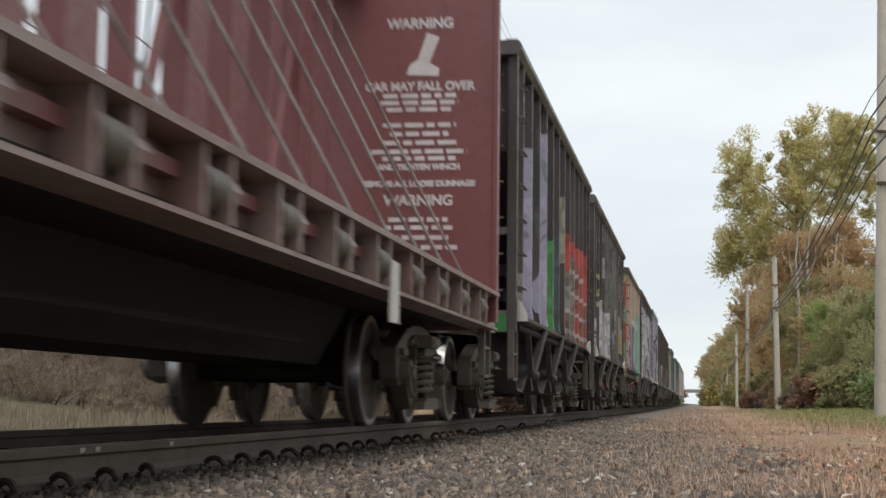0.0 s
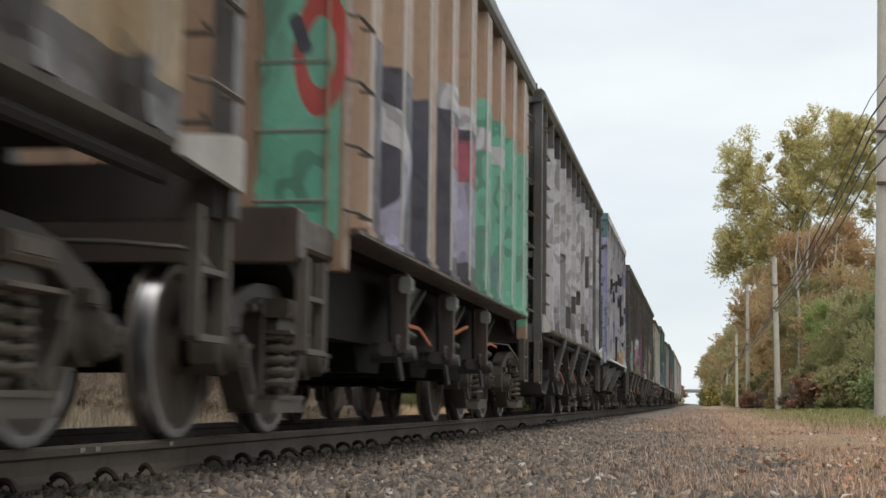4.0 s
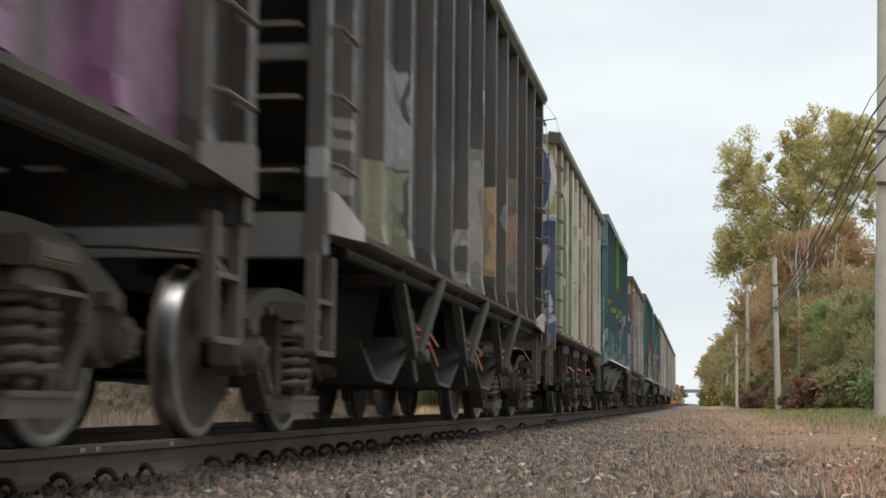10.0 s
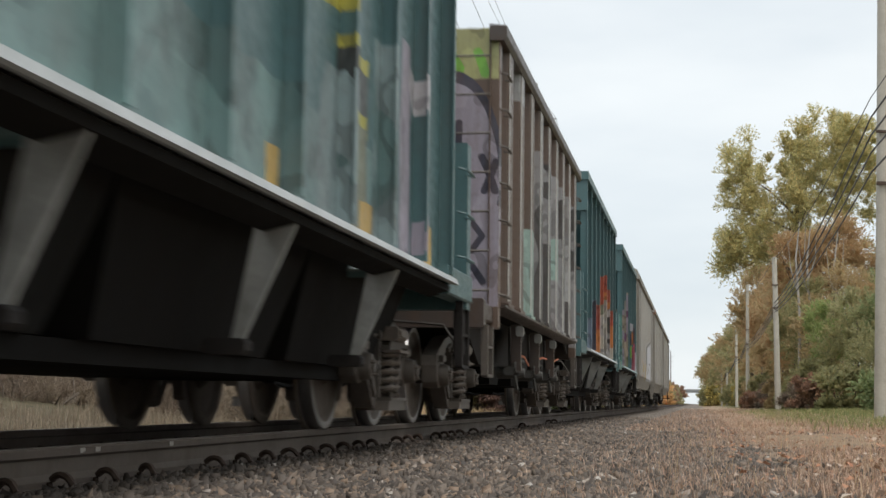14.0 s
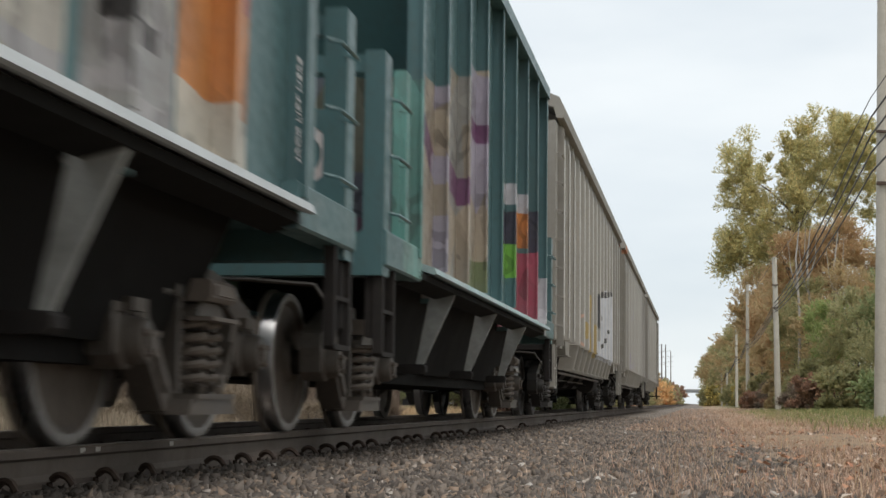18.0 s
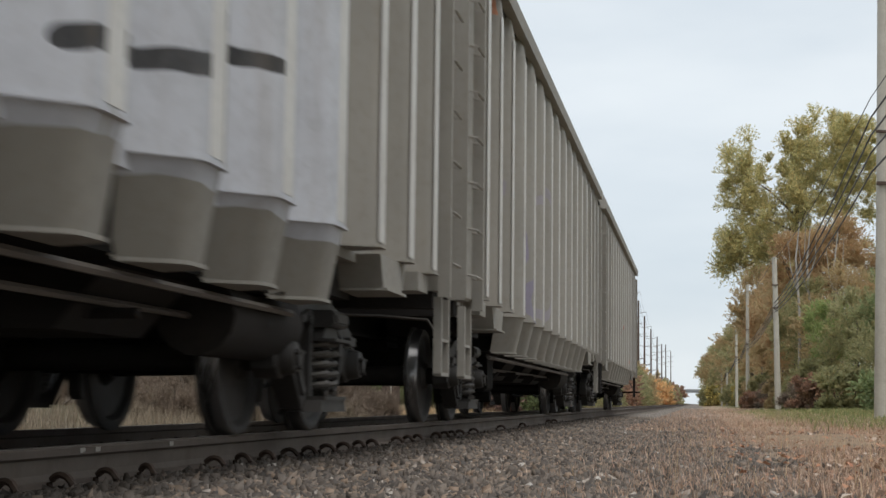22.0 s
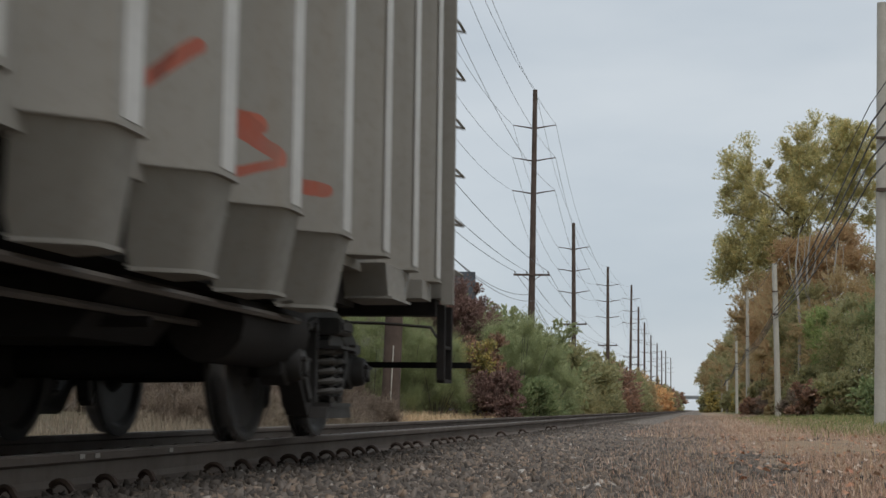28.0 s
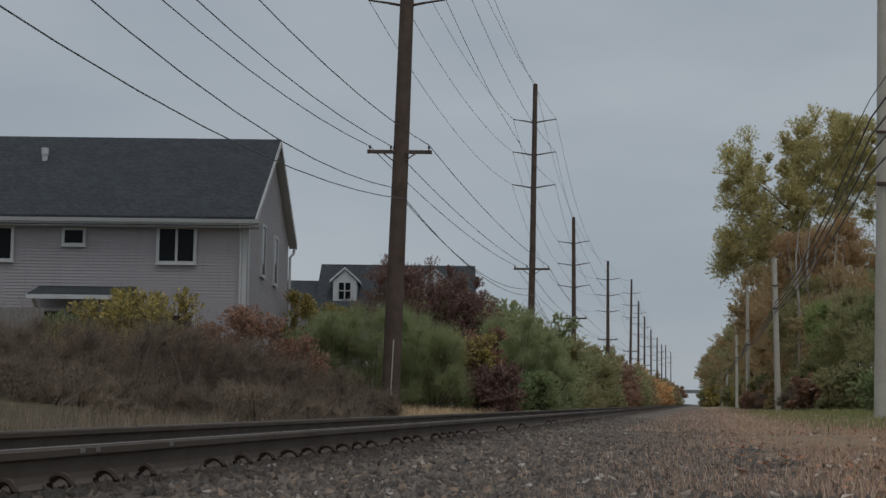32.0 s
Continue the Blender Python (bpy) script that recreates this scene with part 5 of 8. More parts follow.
def plume_cloud(clumps, per, size, slim, lean=0.0):
    """Fine upright twigs and fronds that fill rounded clumps (x, y, z, radius) and stand out from them."""
    cl = np.array(clumps)
    n = len(cl) * per
    c = np.repeat(cl, per, 0)
    d = RNG.normal(size=(n, 3))
    d[:, 2] += 0.25
    d /= np.linalg.norm(d, axis=1)[:, None]
    p = c[:, :3] + d * (c[:, 3] * np.abs(RNG.normal(size=n)) * 0.68)[:, None]
    p[:, 2] = np.maximum(p[:, 2], 0.05)
    u = d * 0.75 + RNG.normal(size=(n, 3)) * 0.5
    u[:, 2] += 0.6
    u[:, 0] += lean
    u /= np.linalg.norm(u, axis=1)[:, None]
    w = np.cross(u, RNG.normal(size=(n, 3)))
    w /= np.linalg.norm(w, axis=1)[:, None]
    s = size * (0.5 + 1.0 * RNG.random(n))[:, None]
    v = np.stack([p - u * s * 0.6, p + w * s * slim, p + u * s, p - w * s * slim], 1).reshape(-1, 3)
    return v, np.arange(n * 4).reshape(n, 4)


M_BARK = worn("bark", (0.17, 0.14, 0.115), (0.09, 0.075, 0.062), 0.6, 0.95, bump=0.6)
M_MAPLE = leafy("maple_leaves", [(0.0, (0.2, 0.205, 0.088)), (0.4, (0.32, 0.3, 0.12)), (0.75, (0.44, 0.355, 0.145)), (1.0, (0.24, 0.24, 0.105))], 0.55)
M_OCHRE = leafy("ochre_leaves", [(0.0, (0.224, 0.166, 0.08)), (0.5, (0.31, 0.224, 0.104)), (1.0, (0.258, 0.22, 0.104))], 0.6)
M_OLIVE = leafy("olive_leaves", [(0.0, (0.152, 0.16, 0.0741)), (0.5, (0.22, 0.216, 0.0936)), (1.0, (0.281, 0.24, 0.109))], 0.6)
M_GREEN = leafy("green_leaves", [(0.0, (0.13, 0.155, 0.065)), (0.5, (0.19, 0.22, 0.09)), (1.0, (0.25, 0.26, 0.115))], 0.5)
M_IVY = leafy("ivy_leaves", [(0.0, (0.104, 0.14, 0.057)), (0.5, (0.155, 0.2, 0.076)), (1.0, (0.222, 0.232, 0.0988))], 0.5)
M_BROWN = leafy("brown_twigs", [(0.0, (0.075, 0.057, 0.042)), (0.5, (0.125, 0.092, 0.067)), (1.0, (0.175, 0.13, 0.092))], 0.3, 0.9)
M_RUST = leafy("russet_leaves", [(0.0, (0.13, 0.085, 0.06)), (0.6, (0.22, 0.12, 0.075)), (1.0, (0.28, 0.15, 0.08))], 0.3)
M_AMBERLEAF = leafy("amber_leaves", [(0.0, (0.258, 0.164, 0.078)), (0.5, (0.318, 0.205, 0.0936)), (1.0, (0.275, 0.217, 0.109))], 0.6)
M_VINE = leafy("vine_leaves", [(0.0, (0.136, 0.18, 0.056)), (0.5, (0.184, 0.245, 0.07)), (1.0, (0.245, 0.266, 0.091))], 0.45)
M_RED = leafy("dark_red_leaves", [(0.0, (0.1, 0.06, 0.05)), (0.6, (0.155, 0.085, 0.07)), (1.0, (0.19, 0.115, 0.085))], 0.3)
M_ORANGE = leafy("orange_leaves", [(0.0, (0.4, 0.2, 0.07)), (0.6, (0.52, 0.29, 0.1)), (1.0, (0.33, 0.21, 0.09))], 0.35)
M_YELLOW = leafy("yellow_leaves", [(0.0, (0.1, 0.095, 0.035)), (0.4, (0.19, 0.165, 0.045)), (0.75, (0.4, 0.29, 0.045)), (1.0, (0.13, 0.135, 0.045))], 0.3)
PLANT_LABEL = {"maple_leaves": "yellow-green", "ochre_leaves": "ochre autumn", "olive_leaves": "olive green", "green_leaves": "soft green", "ivy_leaves": "dark green",
               "amber_leaves": "amber autumn", "vine_leaves": "bright green", "brown_twigs": "bare brown", "field_grass": "faded straw-brown", "russet_leaves": "russet", "dark_red_leaves": "dark red", "orange_leaves": "bright orange", "yellow_leaves": "yellowing"}


def tree(x, y, height, spread, low, mat, clumps=26, per=150, leaf=0.3, depth=None, lean=0.0, name="tree", where="beside the railway", lobes=()):
    """A tree: tapered trunk, limbs to the clumps, a broken crown from height low upwards."""
    z0 = ground_z(x, y) - 0.1
    t = thing(name, "%s %s with uneven crown %s" % (PLANT_LABEL[mat.name], name.replace("_", " "), where), name.replace("_", " "), pose(x, y, z0), "trees and shrubs")
    depth = depth or spread
    mid, half = (low + height) / 2, (height - low) / 2
    cl = []
    while len(cl) < clumps:
        p = RNG.uniform(-1, 1, 3)
        if np.linalg.norm(p) > 1 or np.linalg.norm(p) < 0.25:
            continue
        taper = 1.0 - 0.35 * max(0.0, p[2])
        r = spread * RNG.uniform(0.17, 0.36)
        cl.append((p[0] * (spread - r * 0.6) * taper + lean * (mid + p[2] * half), p[1] * (depth - r * 0.6) * taper, mid + p[2] * (half - r * 0.6), r))
    if lobes:
        cl = []
        for lx, ly, lz, lr, lh, count in lobes:
            for k in range(count):
                p = RNG.normal(size=3)
                p *= RNG.random() ** 0.4 / np.linalg.norm(p)
                cl.append((lx + p[0] * lr, ly + p[1] * lr, lz + p[2] * lh, RNG.uniform(0.35, 0.85)))
    g = Geo()
    top = (lean * height * 0.8, 0.0, low + (height - low) * 0.75)
    r0 = 0.018 * height + 0.05
    g.tube([(0, 0, 0), (lean * low * 0.5 + 0.1 * r0, 0.05, low * 0.55), (lean * low, 0, low), top], r0, 8, r0 * 0.25)
    part("trunk", g, M_BARK, t)
    for c in cl[:: max(1, len(cl) // 9)]:
        k = RNG.uniform(0.25, 0.75)
        p0 = Vector((lean * low, 0, low * 0.7)).lerp(Vector(top), k)
        q = Vector(c[:3])
        m = p0.lerp(q, 0.5) + Vector((0, 0, 0.25))
        part("limb", Geo().tube([p0, m, q], r0 * 0.24, 5, r0 * 0.05), M_BARK, t)
    v, f = leaf_cloud(cl, int(per * 1.2), leaf * 1.0, 0.0, 0.42)
    ob = new("crown", array_mesh("crown", v, f, mat))
    ob.parent = t
    return t


def shrub(x, y, height, spread, mat, clumps=14, per=130, leaf=0.12, slim=1.0, name="shrub", where="beyond the track", base=0.0, lean=0.0):
    """A many-stemmed shrub with leaves down to the ground."""
    z0 = ground_z(x, y) - 0.1
    t = thing(name, "%s %s %s" % (PLANT_LABEL[mat.name], name, where), name, pose(x, y, z0), "trees and shrubs")
    cl, g = [], Geo()
    for k in range(clumps):
        a, u = RNG.uniform(0, 6.283), RNG.random() ** 0.5
        zz = height * RNG.uniform(0.12, 0.92)
        w = spread * u * (1.0 - 0.55 * max(0.0, zz / height - 0.45))
        r = min(spread, height) * RNG.uniform(0.2, 0.36)
        cl.append((w * math.cos(a), w * math.sin(a), max(zz - r * 0.4, r * 0.55) + base, r))
        if k % 2 == 0:
            g.tube([(0.1 * math.cos(a), 0.1 * math.sin(a), 0), (w * 0.6 * math.cos(a), w * 0.6 * math.sin(a), zz * 0.6), (w * math.cos(a), w * math.sin(a), zz)], 0.025, 4, 0.008)
    part("stem", g, M_BARK, t)
    v, f = plume_cloud(cl, per, leaf, slim * 0.5, lean) if slim < 0.3 else leaf_cloud(cl, per, leaf, 0.0, slim)
    ob = new("foliage", array_mesh("foliage", v, f, mat))
    ob.parent = t
    return t


def at_view(lateral, depth):
    """World x, y of a place given across and along the camera's line of sight."""
    return lateral * math.cos(0.165) - depth * math.sin(0.165), lateral * math.sin(0.165) + depth * math.cos(0.165)


# brown thicket before the house, from the fence to the pole
for lat, dep, h, sp, m in ((-13.2, 38, 1.6, 1.8, M_BROWN), (-11.8, 37, 1.8, 1.8, M_BROWN), (-10.3, 38, 1.95, 1.7, M_BROWN), (-9.0, 36.5, 1.8, 1.7, M_BROWN), (-7.6, 38, 2.1, 1.7, M_BROWN), (-5.9, 37, 2.35, 1.8, M_BROWN),
                           (-4.7, 38, 2.0, 1.5, M_BROWN), (-3.6, 38.5, 1.65, 1.4, M_BROWN), (-2.7, 39.5, 1.4, 1.2, M_BROWN), (-1.9, 41, 1.0, 0.9, M_BROWN), (-8.4, 41, 2.0, 1.8, M_BROWN), (-12.6, 41.5, 1.75, 1.9, M_BROWN)):
    x, y = at_view(lat, dep)
    shrub(x, y, h, sp, m, 30, 1000, 0.085, 0.085, lean=0.35)
for k in range(34):
    x, y = at_view(-12.8 + 0.33 * k + RNG.uniform(-0.3, 0.3), 28.5 + 0.2 * k + RNG.uniform(-1.5, 2.5))
    shrub(x, y, RNG.uniform(0.5, 1.1), RNG.uniform(1.0, 1.6), (M_FIELD, M_BROWN, M_BROWN)[k % 3], 14, 520, 0.06, 0.12, where="weed thicket beyond the track")
for lat, dep, h, sp, m in ((-9.5, 44.5, 3.0, 1.6, M_YELLOW), (-8.4, 44.0, 2.95, 1.4, M_YELLOW), (-10.9, 45.0, 2.2, 1.0, M_IVY), (-7.9, 44.6, 2.3, 0.9, M_OLIVE), (-6.5, 43, 2.1, 1.0, M_RUST), (-5.4, 43.5, 2.75, 1.4, M_RUST), (-4.2, 43, 2.2, 1.1, M_RUST)):
    x, y = at_view(lat, dep)
    shrub(x, y, h, sp, m, 40, 420, 0.055, 0.7)
# feathery green, yellow and dark red bushes behind the big pole
for lat, dep, h, sp, m in ((-3.7, 52.5, 3.5, 1.1, M_GREEN), (-2.4, 54, 4.2, 1.5, M_GREEN), (-1.2, 54, 4.2, 1.7, M_GREEN), (-0.2, 54, 3.3, 1.3, M_GREEN), (3.0, 60, 4.5, 1.5, M_GREEN), (4.0, 61, 3.5, 1.3, M_GREEN), (2.2, 61, 4.4, 1.2, M_GREEN)):
    x, y = at_view(lat, dep)
    shrub(x, y, h, sp, m, 46, 1300, 0.115, 0.07)
for lat, dep, h, sp, m in ((-4.6, 54, 2.7, 1.2, M_IVY), (-5.6, 61, 4.4, 1.0, M_YELLOW), (-4.5, 60, 3.9, 0.9, M_YELLOW), (0.9, 56, 3.3, 1.1, M_YELLOW), (1.5, 56.5, 3.5, 0.9, M_RUST), (1.9, 55, 2.0, 0.9, M_RED), (1.3, 55.5, 1.9, 0.8, M_RED), (3.4, 57, 1.7, 1.2, M_IVY)):
    x, y = at_view(lat, dep)
    shrub(x, y, h, sp, m, 40, 380, 0.06, 0.7)
for lat, dep, h, sp in ((-2.0, 63, 6.0, 1.6), (-0.3, 64, 6.2, 1.8), (1.1, 64, 5.9, 1.5)):
    x, y = at_view(lat, dep)
    tree(x, y, h, sp, 2.2, M_RED, 46, 260, 0.075, name="tree", where="behind the hedge")
# hedge along the far side of the line
hedge = [M_GREEN, M_OLIVE, M_OLIVE, M_RUST, M_OLIVE, M_OCHRE, M_OCHRE, M_ORANGE, M_ORANGE, M_OLIVE]
y = 70.0
k = 0
while y < 520:
    h = 4.6 + RNG.uniform(-0.7, 0.9) - (0.8 if 110 < y < 200 else 0.0)
    m = hedge[min(len(hedge) - 1, int((y - 70) / 24))] if y < 300 else (M_OLIVE, M_OCHRE, M_RUST)[k % 3]
    shrub(-10.0 + RNG.uniform(-1.0, 1.2), y, h, 2.6 + y * 0.004, m, 34, 300, 0.09 + y * 0.0007, 0.6, where="along the railway line")
    if k % 2 == 0:
        shrub(-13.0 + RNG.uniform(-1.0, 1.0), y + 3, h + 1.0, 2.8, m, 24, 240, 0.1 + y * 0.0007, 0.6, where="along the railway line")
    y += 4.2 + y * 0.022
    k += 1
tree(-20, 330, 11, 6, 3, M_OLIVE, 20, 120, 0.6, where="far down the line")

# the wood on the near side of the line
maple = tree(6.6, 104, 19.0, 5.9, 7.2, M_MAPLE, 74, 430, 0.11, name="maple_tree", where="towering over the hedge",
             lobes=((-3.0, 0, 15.2, 1.8, 3.4, 34), (-2.2, 0, 11.6, 2.5, 1.8, 26), (-3.2, 1, 12.6, 1.4, 1.4, 10), (-0.2, 0, 14.6, 1.4, 2.0, 14), (2.2, 0, 17.5, 3.2, 1.9, 56), (4.6, 0.5, 15.4, 2.6, 3.6, 54), (2.4, 0, 14.8, 1.8, 1.6, 20), (-0.4, 0, 17.2, 1.1, 2.2, 10), (1.2, -0.5, 13.6, 2.4, 2.2, 24), (0.5, 0, 10.6, 4.2, 1.8, 30), (-4.3, 0, 10.8, 1.2, 0.7, 10), (-4.0, 1, 9.4, 0.9, 0.7, 8)))
for x, y, h, sp, low, m, cl in ((8.4, 97, 11.8, 2.6, 6.8, M_AMBERLEAF, 30), (6.4, 99, 11.4, 2.2, 6.5, M_AMBERLEAF, 24), (12.6, 98, 11.0, 2.8, 4.0, M_OLIVE, 32), (8.6, 92, 8.2, 3.0, 1.5, M_OCHRE, 40), (11.2, 90, 8.6, 2.4, 2.5, M_AMBERLEAF, 26), (6.6, 95, 8.2, 2.4, 1.0, M_OLIVE, 34),
                                (8.2, 82, 6.4, 2.2, 0.6, M_OLIVE, 34), (10.2, 80, 7.6, 2.4, 1.5, M_IVY, 34), (10.4, 76, 6.6, 1.7, 4.6, M_VINE, 26), (8.4, 70, 4.4, 1.9, 0.5, M_OLIVE, 34), (10.4, 66, 4.6, 2.2, 0.4, M_BROWN, 30), (12.5, 84, 7.6, 3.0, 1.0, M_OLIVE, 34), (7.0, 84, 6.0, 1.6, 2.2, M_VINE, 20),
                                (7.4, 116, 12.0, 3.0, 2.0, M_AMBERLEAF, 40), (6.9, 128, 11.5, 2.4, 1.2, M_OCHRE, 34), (5.9, 143, 13.0, 3.0, 5.0, M_OCHRE, 34), (7.2, 138, 12.6, 3.2, 1.5, M_AMBERLEAF, 38), (7.6, 152, 12.6, 3.4, 1.0, M_OCHRE, 34), (7.8, 172, 12.0, 3.6, 1.0, M_AMBERLEAF, 32),
                                (6.6, 192, 12.0, 3.2, 1.0, M_OCHRE, 28), (7.0, 215, 13.5, 4.0, 1.0, M_OLIVE, 28), (6.2, 240, 12.5, 3.8, 1.0, M_OCHRE, 26), (5.9, 270, 13.0, 4.4, 1.0, M_OLIVE, 26),
                                (4.9, 305, 13.0, 4.6, 1.0, M_OCHRE, 24), (5.6, 345, 14.0, 5.0, 1.0, M_OLIVE, 22), (5.0, 395, 14.0, 5.0, 1.0, M_OLIVE, 22), (5.5, 450, 14.0, 5.4, 1.0, M_OCHRE, 22), (7.0, 520, 15.0, 6.0, 1.0, M_OLIVE, 22)):
    tree(x, y, h, sp, low, m, int(cl * 1.6), 330 if y < 150 else 200, 0.085 if y < 90 else 0.105 + (y - 90) * 0.001)
for x, y, h, sp, m in ((7.2, 58, 1.6, 1.3, M_IVY), (8.4, 54, 1.9, 1.4, M_BROWN), (9.4, 51, 2.6, 1.6, M_IVY), (6.6, 72, 1.9, 1.3, M_OLIVE), (5.6, 76, 1.7, 1.0, M_RUST), (4.9, 79, 1.5, 0.9, M_BROWN), (5.7, 84, 2.6, 1.2, M_OLIVE), (5.4, 96, 2.4, 1.2, M_OCHRE), (5.3, 110, 2.2, 1.2, M_BROWN),
                       (4.6, 121, 1.2, 1.1, M_RUST), (5.6, 130, 3.0, 1.2, M_OLIVE), (5.8, 150, 3.0, 1.5, M_OCHRE), (5.6, 170, 3.2, 1.4, M_OLIVE), (5.4, 190, 3.0, 1.3, M_YELLOW), (5.2, 222, 3.4, 1.6, M_OLIVE), (3.4, 285, 3.6, 2.0, M_YELLOW),
                       (3.0, 320, 4.0, 2.6, M_OLIVE), (10.8, 55, 3.4, 1.8, M_IVY), (12.0, 58, 4.2, 2.4, M_OLIVE), (9.6, 60, 2.8, 1.3, M_BROWN), (8.6, 63, 2.4, 1.2, M_RUST), (11.6, 51, 2.2, 1.4, M_BROWN)):
    shrub(x, y, h, sp, m, 30, 330, 0.06 + y * 0.0006, 0.14 if m is M_BROWN else 0.75, where="at the edge of the wood")
# bleached dead branches leaning in the brush
M_DEAD = worn("dead_wood", (0.42, 0.39, 0.35), (0.25, 0.22, 0.19), 0.5, 0.9)
for x, y, pts in ((6.9, 60, ((0, 0, 0.3), (-0.25, 0, 0.9), (-0.6, 0.1, 1.4), (-0.75, 0, 1.9))), (7.7, 61, ((0, 0, 0.4), (-0.05, 0, 1.2), (-0.25, 0.2, 2.1)))):
    ob = part("fallen_branch", Geo().tube(pts, 0.035, 6, 0.015), M_DEAD, None, "", 40, pose(x, y, ground_z(x, y) - 0.3))
    tagged(ob, "bleached dead branch leaning in the brush", "branch")
for x, y, h in ((5.9, 93, 11.2), (6.6, 94, 11.0), (8.2, 94, 10.6)):
    snag = thing("bare_tree", "slim bare grey tree standing before the wood", "tree", pose(x, y, ground_z(x, y) - 0.1), "trees and shrubs")
    part("trunk", Geo().tube([(0, 0, 0), (0.1, 0, h * 0.5), (-0.1, 0, h * 0.8), (0.15, 0, h)], 0.11, 7, 0.03), M_DEAD, snag)
    part("limb", Geo().tube([(-0.05, 0, h * 0.7), (0.4, 0, h * 0.82), (0.5, 0, h * 0.97)], 0.04, 5, 0.012), M_DEAD, snag)
    part("limb", Geo().tube([(0.05, 0, h * 0.6), (-0.4, 0, h * 0.75), (-0.55, 0, h * 0.9)], 0.04, 5, 0.012), M_DEAD, snag)


# unseen trees added beside and behind the camera to hold back side light
for k in range(7):
    tree(10.5 + RNG.uniform(-0.8, 2.5), -34 + 12.0 * k, RNG.uniform(10, 13), 3.6, 1.0, (M_OCHRE, M_OLIVE)[k % 2], 24, 90, 0.4)

# ---------------------------------------------------------------- poles and wires
M_POLE = worn("pole_wood", (0.12, 0.085, 0.066), (0.05, 0.036, 0.03), 0.6, 0.9, bump=0.5)
M_PALE = worn("grey_pole_wood", (0.56, 0.52, 0.45), (0.36, 0.32, 0.26), 0.5, 0.9, bump=0.5)
M_WIRE = worn("wire", (0.1, 0.1, 0.105), (0.05, 0.05, 0.05), 0.3, 0.6, bump=0)
M_INSUL = worn("insulator", (0.2, 0.19, 0.18), (0.1, 0.09, 0.08), 0.4, 0.4, bump=0)
POLES = [(-10.0, 8.0, 20.0, 0.0), (-10.05, 50.0, 20.0, 1.5), (-10.0, 92.4, 19.7, 0.7), (-10.0, 126.0, 15.5, -0.2), (-10.0, 174.0, 16.3, 0.1), (-10.0, 231.0, 18.8, 0.9), (-10.0, 264.0, 17.7, 0.3),
         (-10.0, 295.0, 16.8, 0.2), (-10.0, 338.0, 16.4, 0.0), (-10.0, 386.0, 16.7, 0.4), (-10.0, 440.0, 17.0, 0.0), (-10.0, 496.0, 19.0, 0.0), (-10.0, 591.0, 20.0, 0.0)]
WIRES = {}


def hold(line, p):
    WIRES.setdefault(line, []).append(p)


for k, (px, py, ph, lean) in enumerate(POLES):
    z0 = ground_z(px, py) - 0.2
    pole = thing("power_pole", "tall dark wooden power pole with crossarms beside the railway", "power pole", pose(px, py, z0, 0, lean, 0), "power poles along the line")
    tall = ph - z0
    part("mast", Geo().tube([(0, 0, 0), (0.02, 0, tall * 0.5), (0, 0, tall)], 0.32 if k == 1 else 0.235, 12, 0.2 if k == 1 else 0.14), M_POLE, pole, "", 40)
    low = (10.2, 8.52, 8.27, 7.12, 7.37, 8.0, 7.8, 7.5, 7.4, 7.4, 7.5, 8.0, 8.0)[k] - z0
    part("crossarm", Geo().box(-1.1, 1.1, -0.21, -0.13, low - 0.06, low + 0.06), M_POLE, pole)
    part("arm_brace", Geo().bar((-0.55, -0.17, low - 0.05), (0, -0.2, low - 0.45), 0.03, 0.04).bar((0.55, -0.17, low - 0.05), (0, -0.2, low - 0.45), 0.03, 0.04), M_POLE, pole)
    for x in (-1.02, -0.3, 1.0):
        part("insulator", lambda: Geo().tube([(0, 0, 0), (0, 0, 0.05), (0, 0, 0.06), (0, 0, 0.15)], 0.02, 8, 0.045), M_INSUL, pole, "", 40, pose(x, -0.17, low + 0.06), "insulator")
        hold("low%.1f" % x, (px + x + math.sin(radians(lean)) * low, py - 0.17, low + z0 + 0.21))
    hold("tele1", (px - 0.2 + math.sin(radians(lean)) * low, py - 0.1, low + z0 - 1.2))
    hold("tele2", (px + 0.2 + math.sin(radians(lean)) * low, py - 0.1, low + z0 - (1.58 if k else 3.7)))
    for r in range(3):
        z = tall - (2.2 + 2.02 * r) * (1.0 if k < 3 else 0.9)
        for s in (-1, 1):
            part("swept_arm", Geo().tube([(0.1 * s, 0, z - 0.2), (0.7 * s, 0, z - 0.09), (1.32 * s, 0, z)], 0.05, 6, 0.03), M_POLE, pole, "", 40)
            hold("high%d%d" % (r, s), (px + 1.32 * s + math.sin(radians(lean)) * z, py, z + z0 + 0.03))
    hold("top", (px + 0.02 + math.sin(radians(lean)) * tall, py, tall + z0))
    if k == 1:
        part("ground_conduit", Geo().tube([(0.06, -0.335, 0.3), (0.09, -0.31, 2.7)], 0.02, 6), M_PALE, pole, "pale grey conduit", 40)


def wire(name, pts, r, sag, label, first=None):
    """One line hung from pole to pole."""
    path = []
    for k, (a, b) in enumerate(zip(pts[:-1], pts[1:])):
        drop = first if first and k == 0 else sag
        for i in range(12):
            t = i / 12
            q = Vector(a).lerp(Vector(b), t)
            q.z -= drop * 4 * t * (1 - t)
            path.append(q)
    path.append(Vector(pts[-1]))
    w = part(name, Geo().tube(path, r, 5), M_WIRE, None)
    return tagged(w, label, "wire", "wires along the line")


